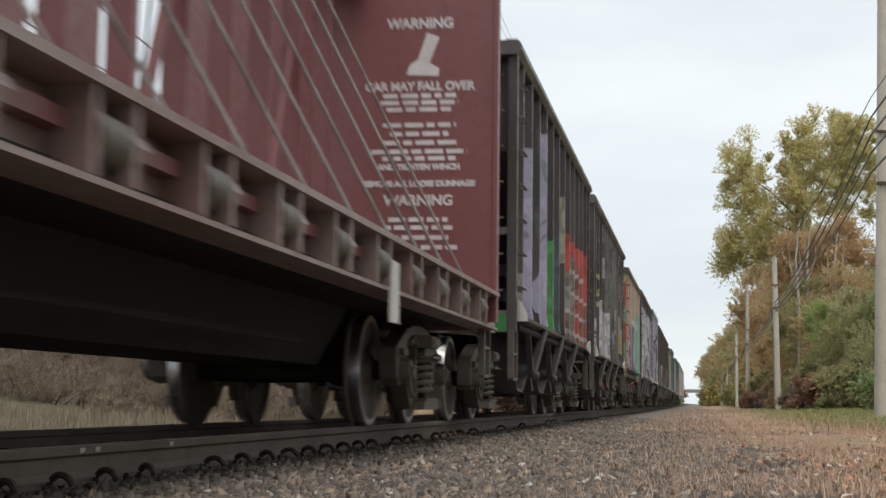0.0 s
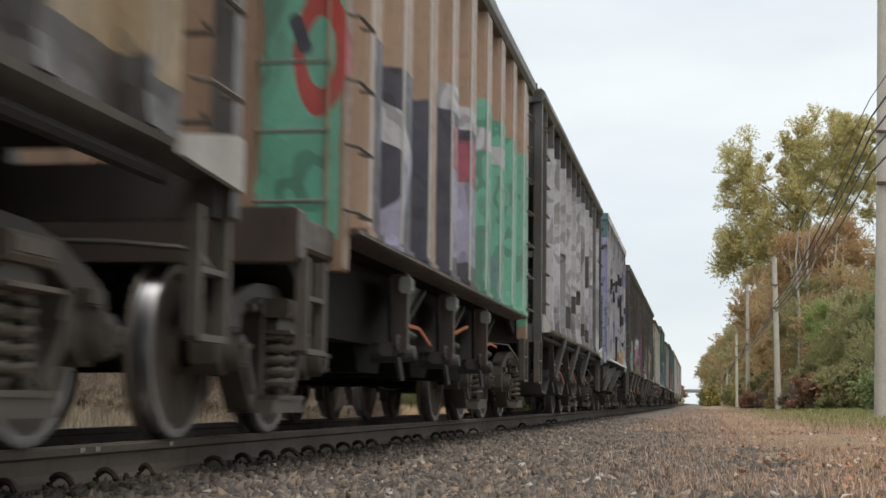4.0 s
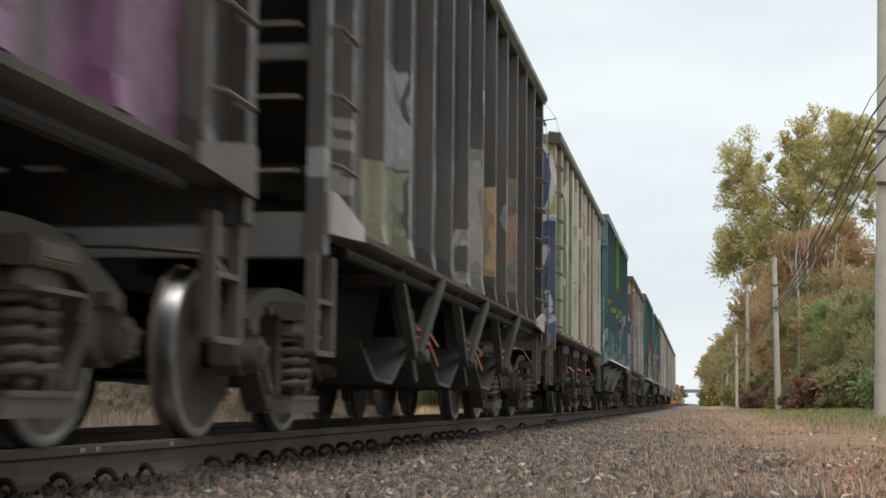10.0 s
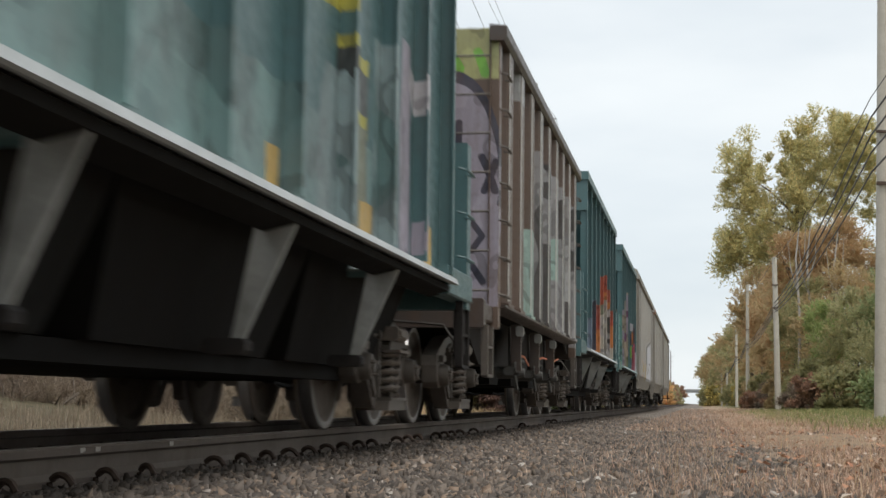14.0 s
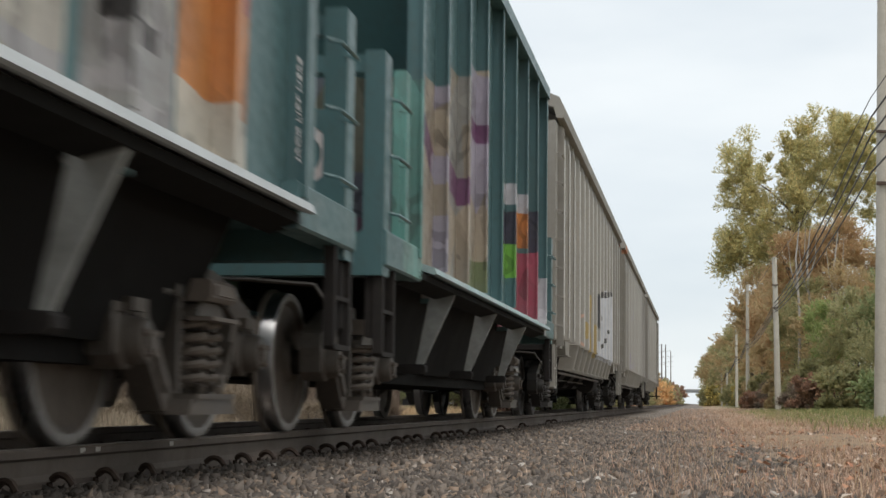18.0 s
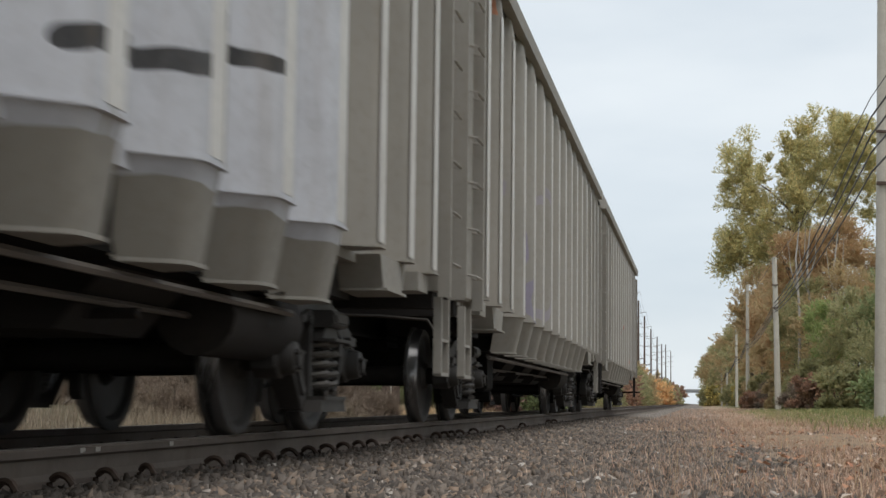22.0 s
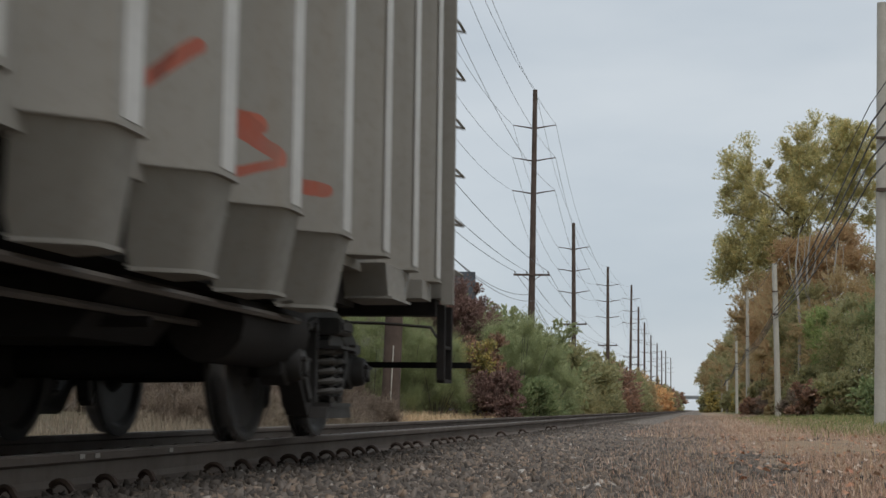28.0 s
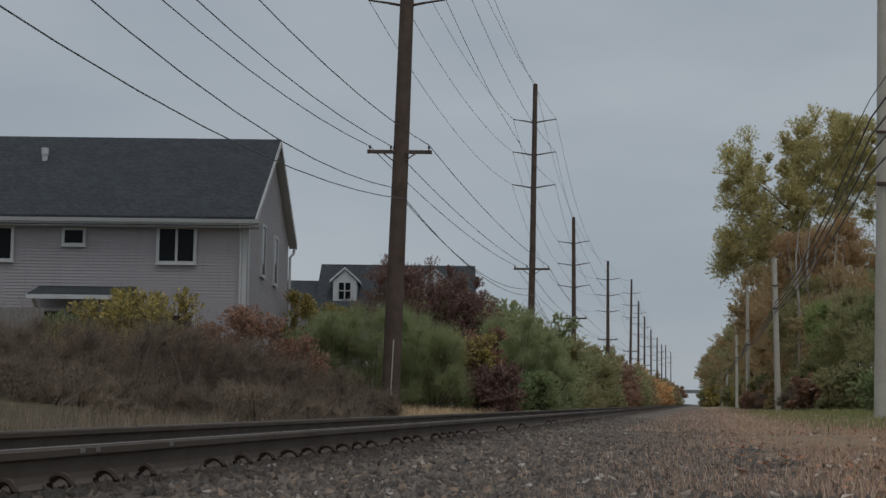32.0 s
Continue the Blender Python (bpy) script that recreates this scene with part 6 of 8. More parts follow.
for line, pts in WIRES.items():
    wire("power_line", pts[:9], 0.014 if line.startswith("low") or line.startswith("tele") else 0.01, 0.4 if line.startswith("low") else 0.95, "thin black power line strung from pole to pole", 1.5 if line == "tele1" else 1.1)

RPOLES = [(4.13, -11.0, 9.6), (4.06, 35.7, 9.6), (4.12, 81.6, 7.9), (4.12, 131.0, 10.2), (4.12, 167.0, 8.2), (4.12, 222.0, 7.4), (4.12, 269.0, 6.8)]
for k, (px, py, ph) in enumerate(RPOLES):
    z0 = ground_z(px, py) - 0.2
    pole = thing("utility_pole", "pale grey weathered wooden utility pole by the trees", "utility pole", pose(px, py, z0, 0, (0, 1.1, -0.9, 0.3, 0, 0.2, 0)[k], 0), "utility poles by the wood")
    part("mast", Geo().tube([(0, 0, 0), (0.01, 0, ph * 0.5), (0, 0, ph - z0)], 0.165, 12, 0.125), M_PALE, pole, "", 40)
    part("bracket", Geo().box(-0.14, 0.14, -0.2, -0.12, 5.2 - z0, 5.28 - z0).box(-0.16, 0.16, -0.19, -0.13, 6.4 - z0, 6.46 - z0), M_POLE, pole)
heights = [(7.1, 7.2, 7.8, 9.6, 7.8, 7.0, 6.4), (6.85, 6.75, 5.5, 5.3, 5.0, 4.6, 4.4), (6.45, 6.35, 5.3, 5.1, 4.9, 4.5, 4.2), (6.1, 5.95, 5.15, 5.0, 4.8, 4.4, 4.1), (5.7, 5.5, 5.0, 4.8, 4.6, 4.3, 4.0)]
for r, hs in enumerate(heights):
    wire("utility_cable", [(px - 0.14, py - 0.16, z) for (px, py, ph), z in zip(RPOLES, hs)], 0.022 if r else 0.012, 0.4, "black utility cable along the grey poles")


# ---------------------------------------------------------------- houses and bridge
def siding_mat():
    n = Nodes("vinyl_siding")
    col = n.mix(n.ramp(n.noise(0.8, 5, 0.6), [(0.35, 0.0), (0.7, 0.35)]), (0.4, 0.37, 0.38), (0.34, 0.31, 0.312))
    col = n.mix(n.ramp(n.noise(2.0, 4, 0.6, n.mapped(3, 3, 0.3)), [(0.55, 0.0), (0.8, 0.25)]), col, (0.13, 0.12, 0.115))
    n.bump(n.noise(40, 3, 0.6), 0.1, 0.003)
    return n.done(col, 0.6, 0.0, 0.3)


def shingle_mat(name, base):
    n = Nodes(name)
    sw = n.t.nodes.new("ShaderNodeTexBrick")
    n.link(n.mapped(1, 1.25, 0), sw.inputs["Vector"])
    sw.inputs["Scale"].default_value = 2.6
    sw.inputs["Color1"].default_value = (*base, 1)
    sw.inputs["Color2"].default_value = (*dull(base, 1.7), 1)
    sw.inputs["Mortar"].default_value = (*dull(base, 0.5), 1)
    sw.inputs["Mortar Size"].default_value = 0.012
    col = n.mix(n.ramp(n.noise(1.1, 5, 0.6), [(0.35, 0.0), (0.7, 0.5)]), sw.outputs["Color"], dull(base, 0.7))
    col = n.mix(n.ramp(n.noise(9, 3, 0.7), [(0.45, 0.0), (0.7, 0.6)]), col, dull(base, 2.3))
    n.bump(n.noise(50, 3, 0.7), 0.5, 0.01)
    return n.done(col, 0.92, 0.0, 0.2)


M_SIDING = siding_mat()
M_ROOF = shingle_mat("roof_shingles", (0.034, 0.038, 0.042))
M_TRIM = worn("white_trim", (0.6, 0.6, 0.6), (0.4, 0.38, 0.36), 0.3, 0.5)
M_FENCE = worn("grey_fence", (0.3, 0.28, 0.26), (0.18, 0.16, 0.14), 0.5, 0.9)
glass = Nodes("window_glass")
M_GLASS = glass.done((0.012, 0.014, 0.015), 0.1, 0.0, 0.08)


def window(parent, x0, x1, z0, z1, y, facing, halves=1, label="white framed window with dark glass"):
    """A window with frame, sill and panes; facing 'y' on the front wall, 'x' on the gable wall (then x0, x1 run along it)."""
    def bx(a, b, c, d, e, f):
        return (a, b, c, d, e, f) if facing == "y" else (-d, -c, a, b, e, f)
    w = part("window", Geo().box(*bx(x0, x1, y - 0.035, y + 0.02, z0, z1)), M_GLASS, parent, label)
    f = Geo()
    t = 0.1
    for q in ((x0 - t, x1 + t, z1, z1 + t), (x0 - t, x1 + t, z0 - t, z0), (x0 - t, x0, z0, z1), (x1, x1 + t, z0, z1)):
        f.box(*bx(q[0], q[1], y - 0.07, y + 0.05, q[2], q[3]))
    part("window_frame", f, M_TRIM, w)
    for h in range(1, halves):
        xm = x0 + (x1 - x0) * h / halves
        part("mullion", Geo().box(*bx(xm - 0.04, xm + 0.04, y - 0.055, y + 0.0, z0, z1)), M_TRIM, w)
    part("window_sill", Geo().box(*bx(x0 - t - 0.03, x1 + t + 0.03, y - 0.11, y - 0.07, z0 - t - 0.03, z0 - t)), M_TRIM, w)
    return w


hx, hy = at_view(-6.42, 50.0)
house = thing("house", "two-storey house with grey lap siding and a dark shingle roof", "house", pose(hx, hy, 0, 0, 0, math.degrees(0.165)))
HL, HD, EZ, RZ, RY, EZR = -15.5, 13.2, 6.14, 9.8, 6.8, 6.75
part("wall", Geo().box(HL, -0.02, 0.02, 0.2, 0.3, EZ).box(HL, -0.02, HD - 0.2, HD, 0.3, EZR).prism([(0.02, 0.3), (HD, 0.3), (HD, EZR), (RY, RZ - 0.1), (0.02, EZ)], "x", -0.2, -0.02)
     .prism([(0.02, 0.3), (HD, 0.3), (HD, EZR), (RY, RZ - 0.1), (0.02, EZ)], "x", HL, HL + 0.18), M_SIDING, house)
part("foundation", Geo().box(HL + 0.05, -0.05, 0.05, HD - 0.05, -0.2, 0.35), M_FENCE, house)
g, q = Geo(), Geo()
for k in range(55):
    z = 0.35 + 0.1025 * k
    g.prism([(0.0, z + 0.1025), (0.02, z + 0.1025), (0.02, z), (-0.022, z)], "x", HL, -0.02)
for k in range(90):
    z = 0.35 + 0.1025 * k
    zt = z + 0.1025
    a = 0.02 if zt < EZ else 0.02 + (zt - EZ) / (RZ - 0.1 - EZ) * (RY - 0.02)
    b = HD if zt < EZR else HD - (zt - EZR) / (RZ - 0.1 - EZR) * (HD - RY)
    if b - a > 0.1:
        q.prism([(0.0, zt), (-0.02, zt), (-0.02, z), (0.022, z)], "y", a, b)
part("siding", g, M_SIDING, house, "grey horizontal lap siding")
part("gable_siding", q, M_SIDING, house, "grey horizontal lap siding")
part("corner_board", Geo().box(-0.16, 0.045, -0.05, 0.0, 0.35, EZ).box(0.0, 0.05, -0.05, 0.3, 0.35, EZ), M_TRIM, house, "white corner board")
sl = (RZ - EZ) / RY
part("front_roof", Geo().prism([(-0.5, EZ - 0.5 * sl + 0.1), (RY, RZ), (RY, RZ + 0.12), (-0.5, EZ - 0.5 * sl + 0.24)], "x", HL - 0.4, 0.3), M_ROOF, house, "dark shingle roof slope")
sr = (RZ - EZR) / (HD - RY)
part("rear_roof", Geo().prism([(HD + 0.5, EZR - 0.5 * sr + 0.1), (RY, RZ), (RY, RZ + 0.12), (HD + 0.5, EZR - 0.5 * sr + 0.24)], "x", HL - 0.4, 0.3), M_ROOF, house, "dark shingle roof slope")
for nm, y0, y1, s2 in (("rake_board", -0.5, RY, 1), ("rake_board", HD + 0.5, RY, -1)):
    ze = EZ - 0.5 * sl if s2 > 0 else EZR - 0.5 * sr
    part(nm, Geo().prism([(y0, ze - 0.06), (y1, RZ - 0.14), (y1, RZ + 0.09), (y0, ze + 0.2)], "x", 0.3, 0.33), M_TRIM, house)
    part("soffit", Geo().prism([(y0, ze - 0.04), (y1, RZ - 0.06), (y1, RZ - 0.04), (y0, ze - 0.02)], "x", 0.0, 0.3), M_TRIM, house)
part("fascia", Geo().box(HL - 0.4, 0.42, -0.52, -0.48, 5.84, 6.0), M_TRIM, house)
part("gutter", Geo().prism([(-0.5, 5.88), (-0.6, 5.9), (-0.63, 6.02), (-0.61, 6.02), (-0.58, 5.92), (-0.5, 5.92)], "x", HL - 0.4, 0.44), M_TRIM, house, "white gutter")
part("eave_soffit", Geo().box(HL - 0.4, 0.4, -0.48, 0.02, 5.78, 5.8), M_TRIM, house)
part("downspout", Geo().tube([(-0.2, -0.55, 5.9), (-0.2, -0.4, 5.76), (-0.2, -0.12, 5.6), (-0.2, -0.1, 0.6)], 0.04, 6), M_TRIM, house, "white downspout", 40)
part("rear_downspout", Geo().tube([(0.2, HD + 0.55, 6.45), (0.2, HD + 0.3, 6.25), (0.1, HD - 0.1, 6.05), (0.1, HD - 0.1, 0.6)], 0.06, 6), M_TRIM, house, "white downspout", 40)
part("vent_pipe", Geo().tube([(-7.9, 4.4, 8.3), (-7.9, 4.4, 8.85)], 0.1, 10).tube([(-7.9, 4.4, 8.85), (-7.9, 4.4, 9.1)], 0.13, 10).box(-8.1, -7.7, 4.1, 4.7, 8.3, 8.42), M_TRIM, house, "pale metal vent pipe", 40)
window(house, -2.87, -1.75, 4.68, 5.74, -0.02, "y", 2)
window(house, -5.98, -5.38, 5.24, 5.66, -0.02, "y")
window(house, -9.0, -7.73, 4.7, 5.7, -0.02, "y", 2)
window(house, -2.5, -1.75, 1.9, 2.9, -0.02, "y")
window(house, 3.6, 4.6, 4.6, 6.3, -0.02, "x")
window(house, 7.6, 8.6, 4.6, 6.3, -0.02, "x")
window(house, -6.6, -4.4, 2.2, 3.0, -0.02, "y", 3)
part("porch_roof", Geo().prism([(-1.5, 3.37), (0.0, 3.74), (0.0, 3.82), (-1.5, 3.48)], "x", -6.75, -3.6), M_ROOF, house, "dark shingled porch roof")
part("porch_fascia", Geo().box(-6.78, -3.56, -1.54, -1.5, 3.31, 3.45), M_TRIM, house)
for x in (-6.6, -3.75):
    part("porch_bracket", Geo().bar((x, -1.35, 3.34), (x, -0.03, 2.6), 0.08, 0.08), M_TRIM, house)
fx, fy = at_view(-13.6, 46.0)
fence = thing("board_fence", "weathered grey board fence beside the house", "fence", pose(fx, fy, 0.6, 0, 0, math.degrees(0.165)))
for k in range(16):
    part("board", Geo().box(-0.075, 0.075, -0.012, 0.012, 0, 2.27), M_FENCE, fence, "", 0, pose(-0.9 + 0.165 * k, 0, random.uniform(-0.02, 0.03)), "board")
part("fence_rail", Geo().box(-1.0, 1.7, 0.014, 0.06, 0.5, 0.6).box(-1.0, 1.7, 0.014, 0.06, 1.8, 1.9), M_FENCE, fence)

h2x, h2y = at_view(-6.7, 80.0)
far_house = thing("far_house", "grey house with a dark roof and white dormers behind bushes", "house", pose(h2x, h2y, 0.27, 0, 0, math.degrees(0.165)))
part("wall", Geo().box(0.3, 8.2, 0.3, 8.6, -0.2, 4.8).prism([(0.3, 4.8), (8.6, 4.8), (4.45, 7.2)], "x", 0.3, 8.2), M_SIDING, far_house)
part("front_roof", Geo().prism([(-0.2, 4.62), (4.45, 7.3), (4.45, 7.42), (-0.2, 4.74)], "x", 0.0, 8.5), M_ROOF, far_house)
part("rear_roof", Geo().prism([(9.1, 4.62), (4.45, 7.3), (4.45, 7.42), (9.1, 4.74)], "x", 0.0, 8.5), M_ROOF, far_house)
part("side_roof", Geo().prism([(0.5, 5.0), (4.45, 6.5), (8.4, 5.0)], "x", -2.2, 0.0), M_ROOF, far_house)
part("side_wall", Geo().box(-2.0, 0.3, 1.0, 7.9, -0.2, 5.0), M_SIDING, far_house)
for dx in (1.55, 6.3):
    d = part("dormer", Geo().prism([(dx - 0.62, 5.1), (dx + 0.62, 5.1), (dx + 0.62, 6.2), (dx, 6.75), (dx - 0.62, 6.2)], "y", 0.5, 4.0), M_TRIM, far_house, "white gabled dormer")
    part("dormer_roof", Geo().prism([(dx - 0.8, 6.1), (dx, 6.82), (dx + 0.8, 6.1), (dx + 0.8, 6.22), (dx, 6.94), (dx - 0.8, 6.22)], "y", 0.4, 4.0), M_TRIM, d)
    part("dormer_window", Geo().box(dx - 0.3, dx + 0.3, 0.46, 0.5, 5.25, 6.1), M_GLASS, d)
    part("dormer_mullion", Geo().box(dx - 0.03, dx + 0.03, 0.43, 0.47, 5.25, 6.1).box(dx - 0.3, dx + 0.3, 0.43, 0.47, 5.65, 5.7), M_TRIM, d)

M_CONC = worn("concrete", (0.36, 0.37, 0.38), (0.24, 0.24, 0.24), 0.5, 0.85)
bridge = thing("road_bridge", "pale concrete road bridge over the railway far away", "bridge", pose(0, 628, 0))
part("bridge_deck", Geo().box(-60, 40, -5, 5, 4.6, 5.3).box(-60, 40, -5.2, -4.9, 5.3, 6.0), M_CONC, bridge)
for x in (-14, -8.5, 3.5):
    part("bridge_pier", Geo().box(x - 0.5, x + 0.5, -3, 3, -0.5, 4.6), M_CONC, bridge)


def far_wood():
    """The wooded skyline at the end of the line."""
    cl = []
    for k in range(260):
        s = -1 if k % 2 else 1
        x = (-14 if s < 0 else 9) + s * abs(RNG.normal(0, 40))
        y = RNG.uniform(640, 1100)
        cl.append((x, y, RNG.uniform(2, 9), RNG.uniform(2.5, 5)))
    v, f = leaf_cloud(cl, 60, 1.3)
    return tagged(new("far_wood", array_mesh("far_wood", v, f, M_OCHRE)), "hazy autumn wood at the end of the line", "trees", "", "stuff")


far_wood()

# ---------------------------------------------------------------- the cars, front to rear
M_MAROON = car_paint("maroon_paint", (0.2, 0.07, 0.072), amount=0.3, streak=0.3)
M_MAROON2 = car_paint("maroon_sill_paint", (0.21, 0.13, 0.118), amount=0.45, streak=0.55, fade=0.3)
M_BLACK = car_paint("black_sill_paint", (0.045, 0.041, 0.039), amount=0.4, streak=0.35, fade=0.35)
M_BSILL = car_paint("brown_sill_paint", (0.075, 0.058, 0.05), amount=0.45, streak=0.4)
M_GUSSET = worn("pale_gusset", (0.5, 0.48, 0.46), (0.2, 0.17, 0.15), 0.6, 0.7)
M_LIP = worn("pale_lip", (0.5, 0.53, 0.54), (0.25, 0.28, 0.29), 0.5, 0.55)
M_LIP2 = worn("teal_lip", (0.3, 0.42, 0.42), (0.5, 0.36, 0.4), 0.5, 0.55)
K, SMUT, DIM, GREY, ASH, PALE, WHITE = (0.025, 0.025, 0.027), (0.05, 0.045, 0.043), (0.13, 0.125, 0.12), (0.27, 0.265, 0.27), (0.3, 0.3, 0.3), (0.5, 0.49, 0.52), (0.52, 0.53, 0.57)
LILAC, VIOLET, DUSK, PLUM, PINK, BLUSH, BERRY = (0.34, 0.33, 0.44), (0.32, 0.315, 0.47), (0.34, 0.31, 0.37), (0.15, 0.06, 0.13), (0.38, 0.21, 0.29), (0.5, 0.3, 0.22), (0.36, 0.08, 0.12)
RED, RUST, ORANGE, AMBER, OCHRE, LEMON, KHAKI = (0.4, 0.06, 0.05), (0.38, 0.09, 0.05), (0.5, 0.2, 0.06), (0.6, 0.4, 0.12), (0.34, 0.24, 0.075), (0.45, 0.42, 0.07), (0.33, 0.33, 0.15)
LIME, GRASS, OLIVE, MOSS, SAGE, MINT, FOAM = (0.17, 0.42, 0.06), (0.06, 0.27, 0.06), (0.17, 0.2, 0.1), (0.2, 0.22, 0.15), (0.28, 0.29, 0.21), (0.14, 0.4, 0.29), (0.3, 0.42, 0.38)
GREENISH, SEA, AQUA, HAZE, STEEL, SLATE, NAVY = (0.1, 0.28, 0.2), (0.13, 0.3, 0.27), (0.2, 0.36, 0.36), (0.24, 0.32, 0.33), (0.2, 0.25, 0.32), (0.05, 0.06, 0.06), (0.045, 0.075, 0.095)
INK, BLUE, CREAM, BUFF, STONE, PUTTY, TAN = (0.045, 0.045, 0.07), (0.06, 0.085, 0.19), (0.5, 0.46, 0.39), (0.38, 0.32, 0.25), (0.36, 0.34, 0.3), (0.28, 0.27, 0.25), (0.32, 0.23, 0.13)
CLAY, BROWN = (0.25, 0.155, 0.1), (0.16, 0.105, 0.08)
TEAL = (0.085, 0.168, 0.178)
Z1 = [
    (-4.32, -3.48, 1.1, 3.27, LILAC, SMUT, 0.9, "wave"), (-3.28, -2.33, 1.1, 3.76, LILAC, SMUT, 0.8, "wave"), (-2.17, -1.39, 1.1, 2.43, GRASS, K, 1, "flat"),
    (-1.39, -1.05, 1.1, 2.5, AQUA, K, 1, "flat"), (-1.05, -0.4, 1.1, 2.62, NAVY, K, 1, "flat"), (-0.3, 0.47, 2.29, 3.29, SAGE, K, 1, "flat"),
    (-0.4, 0.35, 1.1, 2.27, SLATE, K, 1, "flat"), (0.47, 1.49, 2.25, 2.83, RED, K, 1, "flat"), (1.49, 2.56, 2.48, 2.81, RED, K, 1, "flat"),
    (2.56, 3.47, 2.3, 2.78, RED, K, 1, "flat"), (3.47, 5.49, 1.84, 2.85, RED, K, 1, "flat"), (0.47, 1.49, 1.1, 2.25, BROWN, ASH, 1, "brick")] + [
    (1.49, 2.56, 1.1, 2.55, BROWN, ASH, 1, "brick"), (2.56, 4.35, 1.1, 2.49, BROWN, RED, 1, "brick"), (4.35, 5.11, 1.1, 1.99, BROWN, RED, 1, "brick"),
    (-5.52, -5.02, 1.51, 1.67, PUTTY, K, 0, "disc"), (-5.6, -4.99, 1.32, 1.45, PUTTY, K, 0, "disc")]
Z2 = [
    (-2.97, 6.82, 1.1, 4.59, DIM, SMUT, 0.8, "letter"), (-4.29, -3.08, 1.1, 2.32, PALE, ASH, 0.8, "letter"), (-3.08, -2.13, 1.1, 2.33, ASH, SMUT, 1.2, "letter"),
    (-2.05, -0.88, 1.1, 2.18, PALE, K, 1, "flat"), (-2.97, -2.19, 2.87, 3.34, ASH, K, 1, "flat"), (-5.65, -5.13, 1.61, 1.87, PALE, K, 0, "disc"),
    (-5.65, -5.13, 1.27, 1.56, PALE, K, 0, "disc"), (-4.66, -4.27, 2.86, 2.6, KHAKI, K, 0.05, "stroke"), (-4.27, -4.73, 2.6, 2.28, KHAKI, K, 0.05, "stroke"),
    (-4.73, -4.27, 2.28, 2.14, KHAKI, K, 0.05, "stroke"), (-4.27, -4.34, 2.14, 1.71, KHAKI, K, 0.04, "stroke"), (3.68, 5.66, 1.46, 2.16, TAN, K, 1, "flat")] + [
    (-0.26, 0.42, 1.1, 1.64, SMUT, K, 1, "flat"), (1.58, 2.21, 1.88, 2.47, PUTTY, K, 1, "flat"), (0.84, 1.35, 1.62, 1.85, STEEL, K, 0, "disc"),
    (0.96, 1.25, 1.89, 2.44, SMUT, K, 1, "flat"), (2.42, 2.96, 1.1, 1.72, TAN, K, 1, "flat"), (3.51, 4.19, 1.91, 2.39, PUTTY, K, 1, "flat"),
    (-1.15, -0.6, 1.1, 2.25, PALE, K, 1, "flat"), (0.41, 0.75, 1.1, 2.54, ASH, K, 1, "flat"), (-0.41, -0.13, 1.1, 2.26, ASH, K, 1, "flat")]
Z3 = [
    (-3.8, -1.78, 1.1, 2.44, INK, K, 1, "flat"), (-1.56, 1.01, 1.1, 2.64, INK, K, 1, "flat"), (1.01, 7.21, 1.1, 3.05, MINT, K, 1, "flat"),
    (-1.56, 2.96, 2.58, 2.78, PALE, K, 1, "flat"), (-3.23, -2.66, 2.36, 1.83, PALE, K, 0.1, "stroke"), (-2.66, -3.04, 1.83, 1.15, LILAC, K, 0.08, "stroke"),
    (-0.74, 0.72, 2.09, 2.48, BERRY, K, 1, "flat"), (-0.74, 0.87, 1.4, 2.1, LILAC, K, 1, "flat"), (1.7, 2.52, 2.72, 0.92, AQUA, K, 0.06, "stroke"),
    (3.89, 4.18, 2.82, 0.98, GREENISH, K, 0.06, "stroke")]
Z4 = [
    (-4.74, 5.46, 1.1, 3.73, PALE, GREY, 0.7, "letter"), (-3.03, -1.89, 1.1, 2.44, GREY, SMUT, 0.8, "letter"), (-3.21, -2.74, 1.1, 1.66, SMUT, K, 1, "flat"),
    (-1.81, -1.46, 1.82, 1.44, SMUT, K, 0.12, "stroke"), (-0.52, -0.02, 1.8, 1.43, SMUT, K, 0.12, "stroke"), (0.54, 0.99, 1.51, 2.5, PALE, K, 1, "flat"),
    (0.99, 1.37, 1.68, 2.21, SMUT, K, 1, "flat"), (1.56, 2.26, 1.67, 2.55, PALE, K, 1, "flat"), (1.37, 2.82, 1.49, 1.38, SMUT, K, 0.12, "stroke"),
    (2.94, 3.58, 1.47, 2.42, DUSK, K, 1, "flat"), (2.37, 2.94, 2.31, 2.88, SMUT, K, 1, "flat"), (3.58, 4.77, 1.1, 4.92, DIM, K, 1, "flat")] + [
    (0.11, 0.4, 2.28, 1.99, K, K, 0.12, "stroke"), (-2.41, -2.29, 1.1, 1.6, DUSK, K, 1, "flat")]
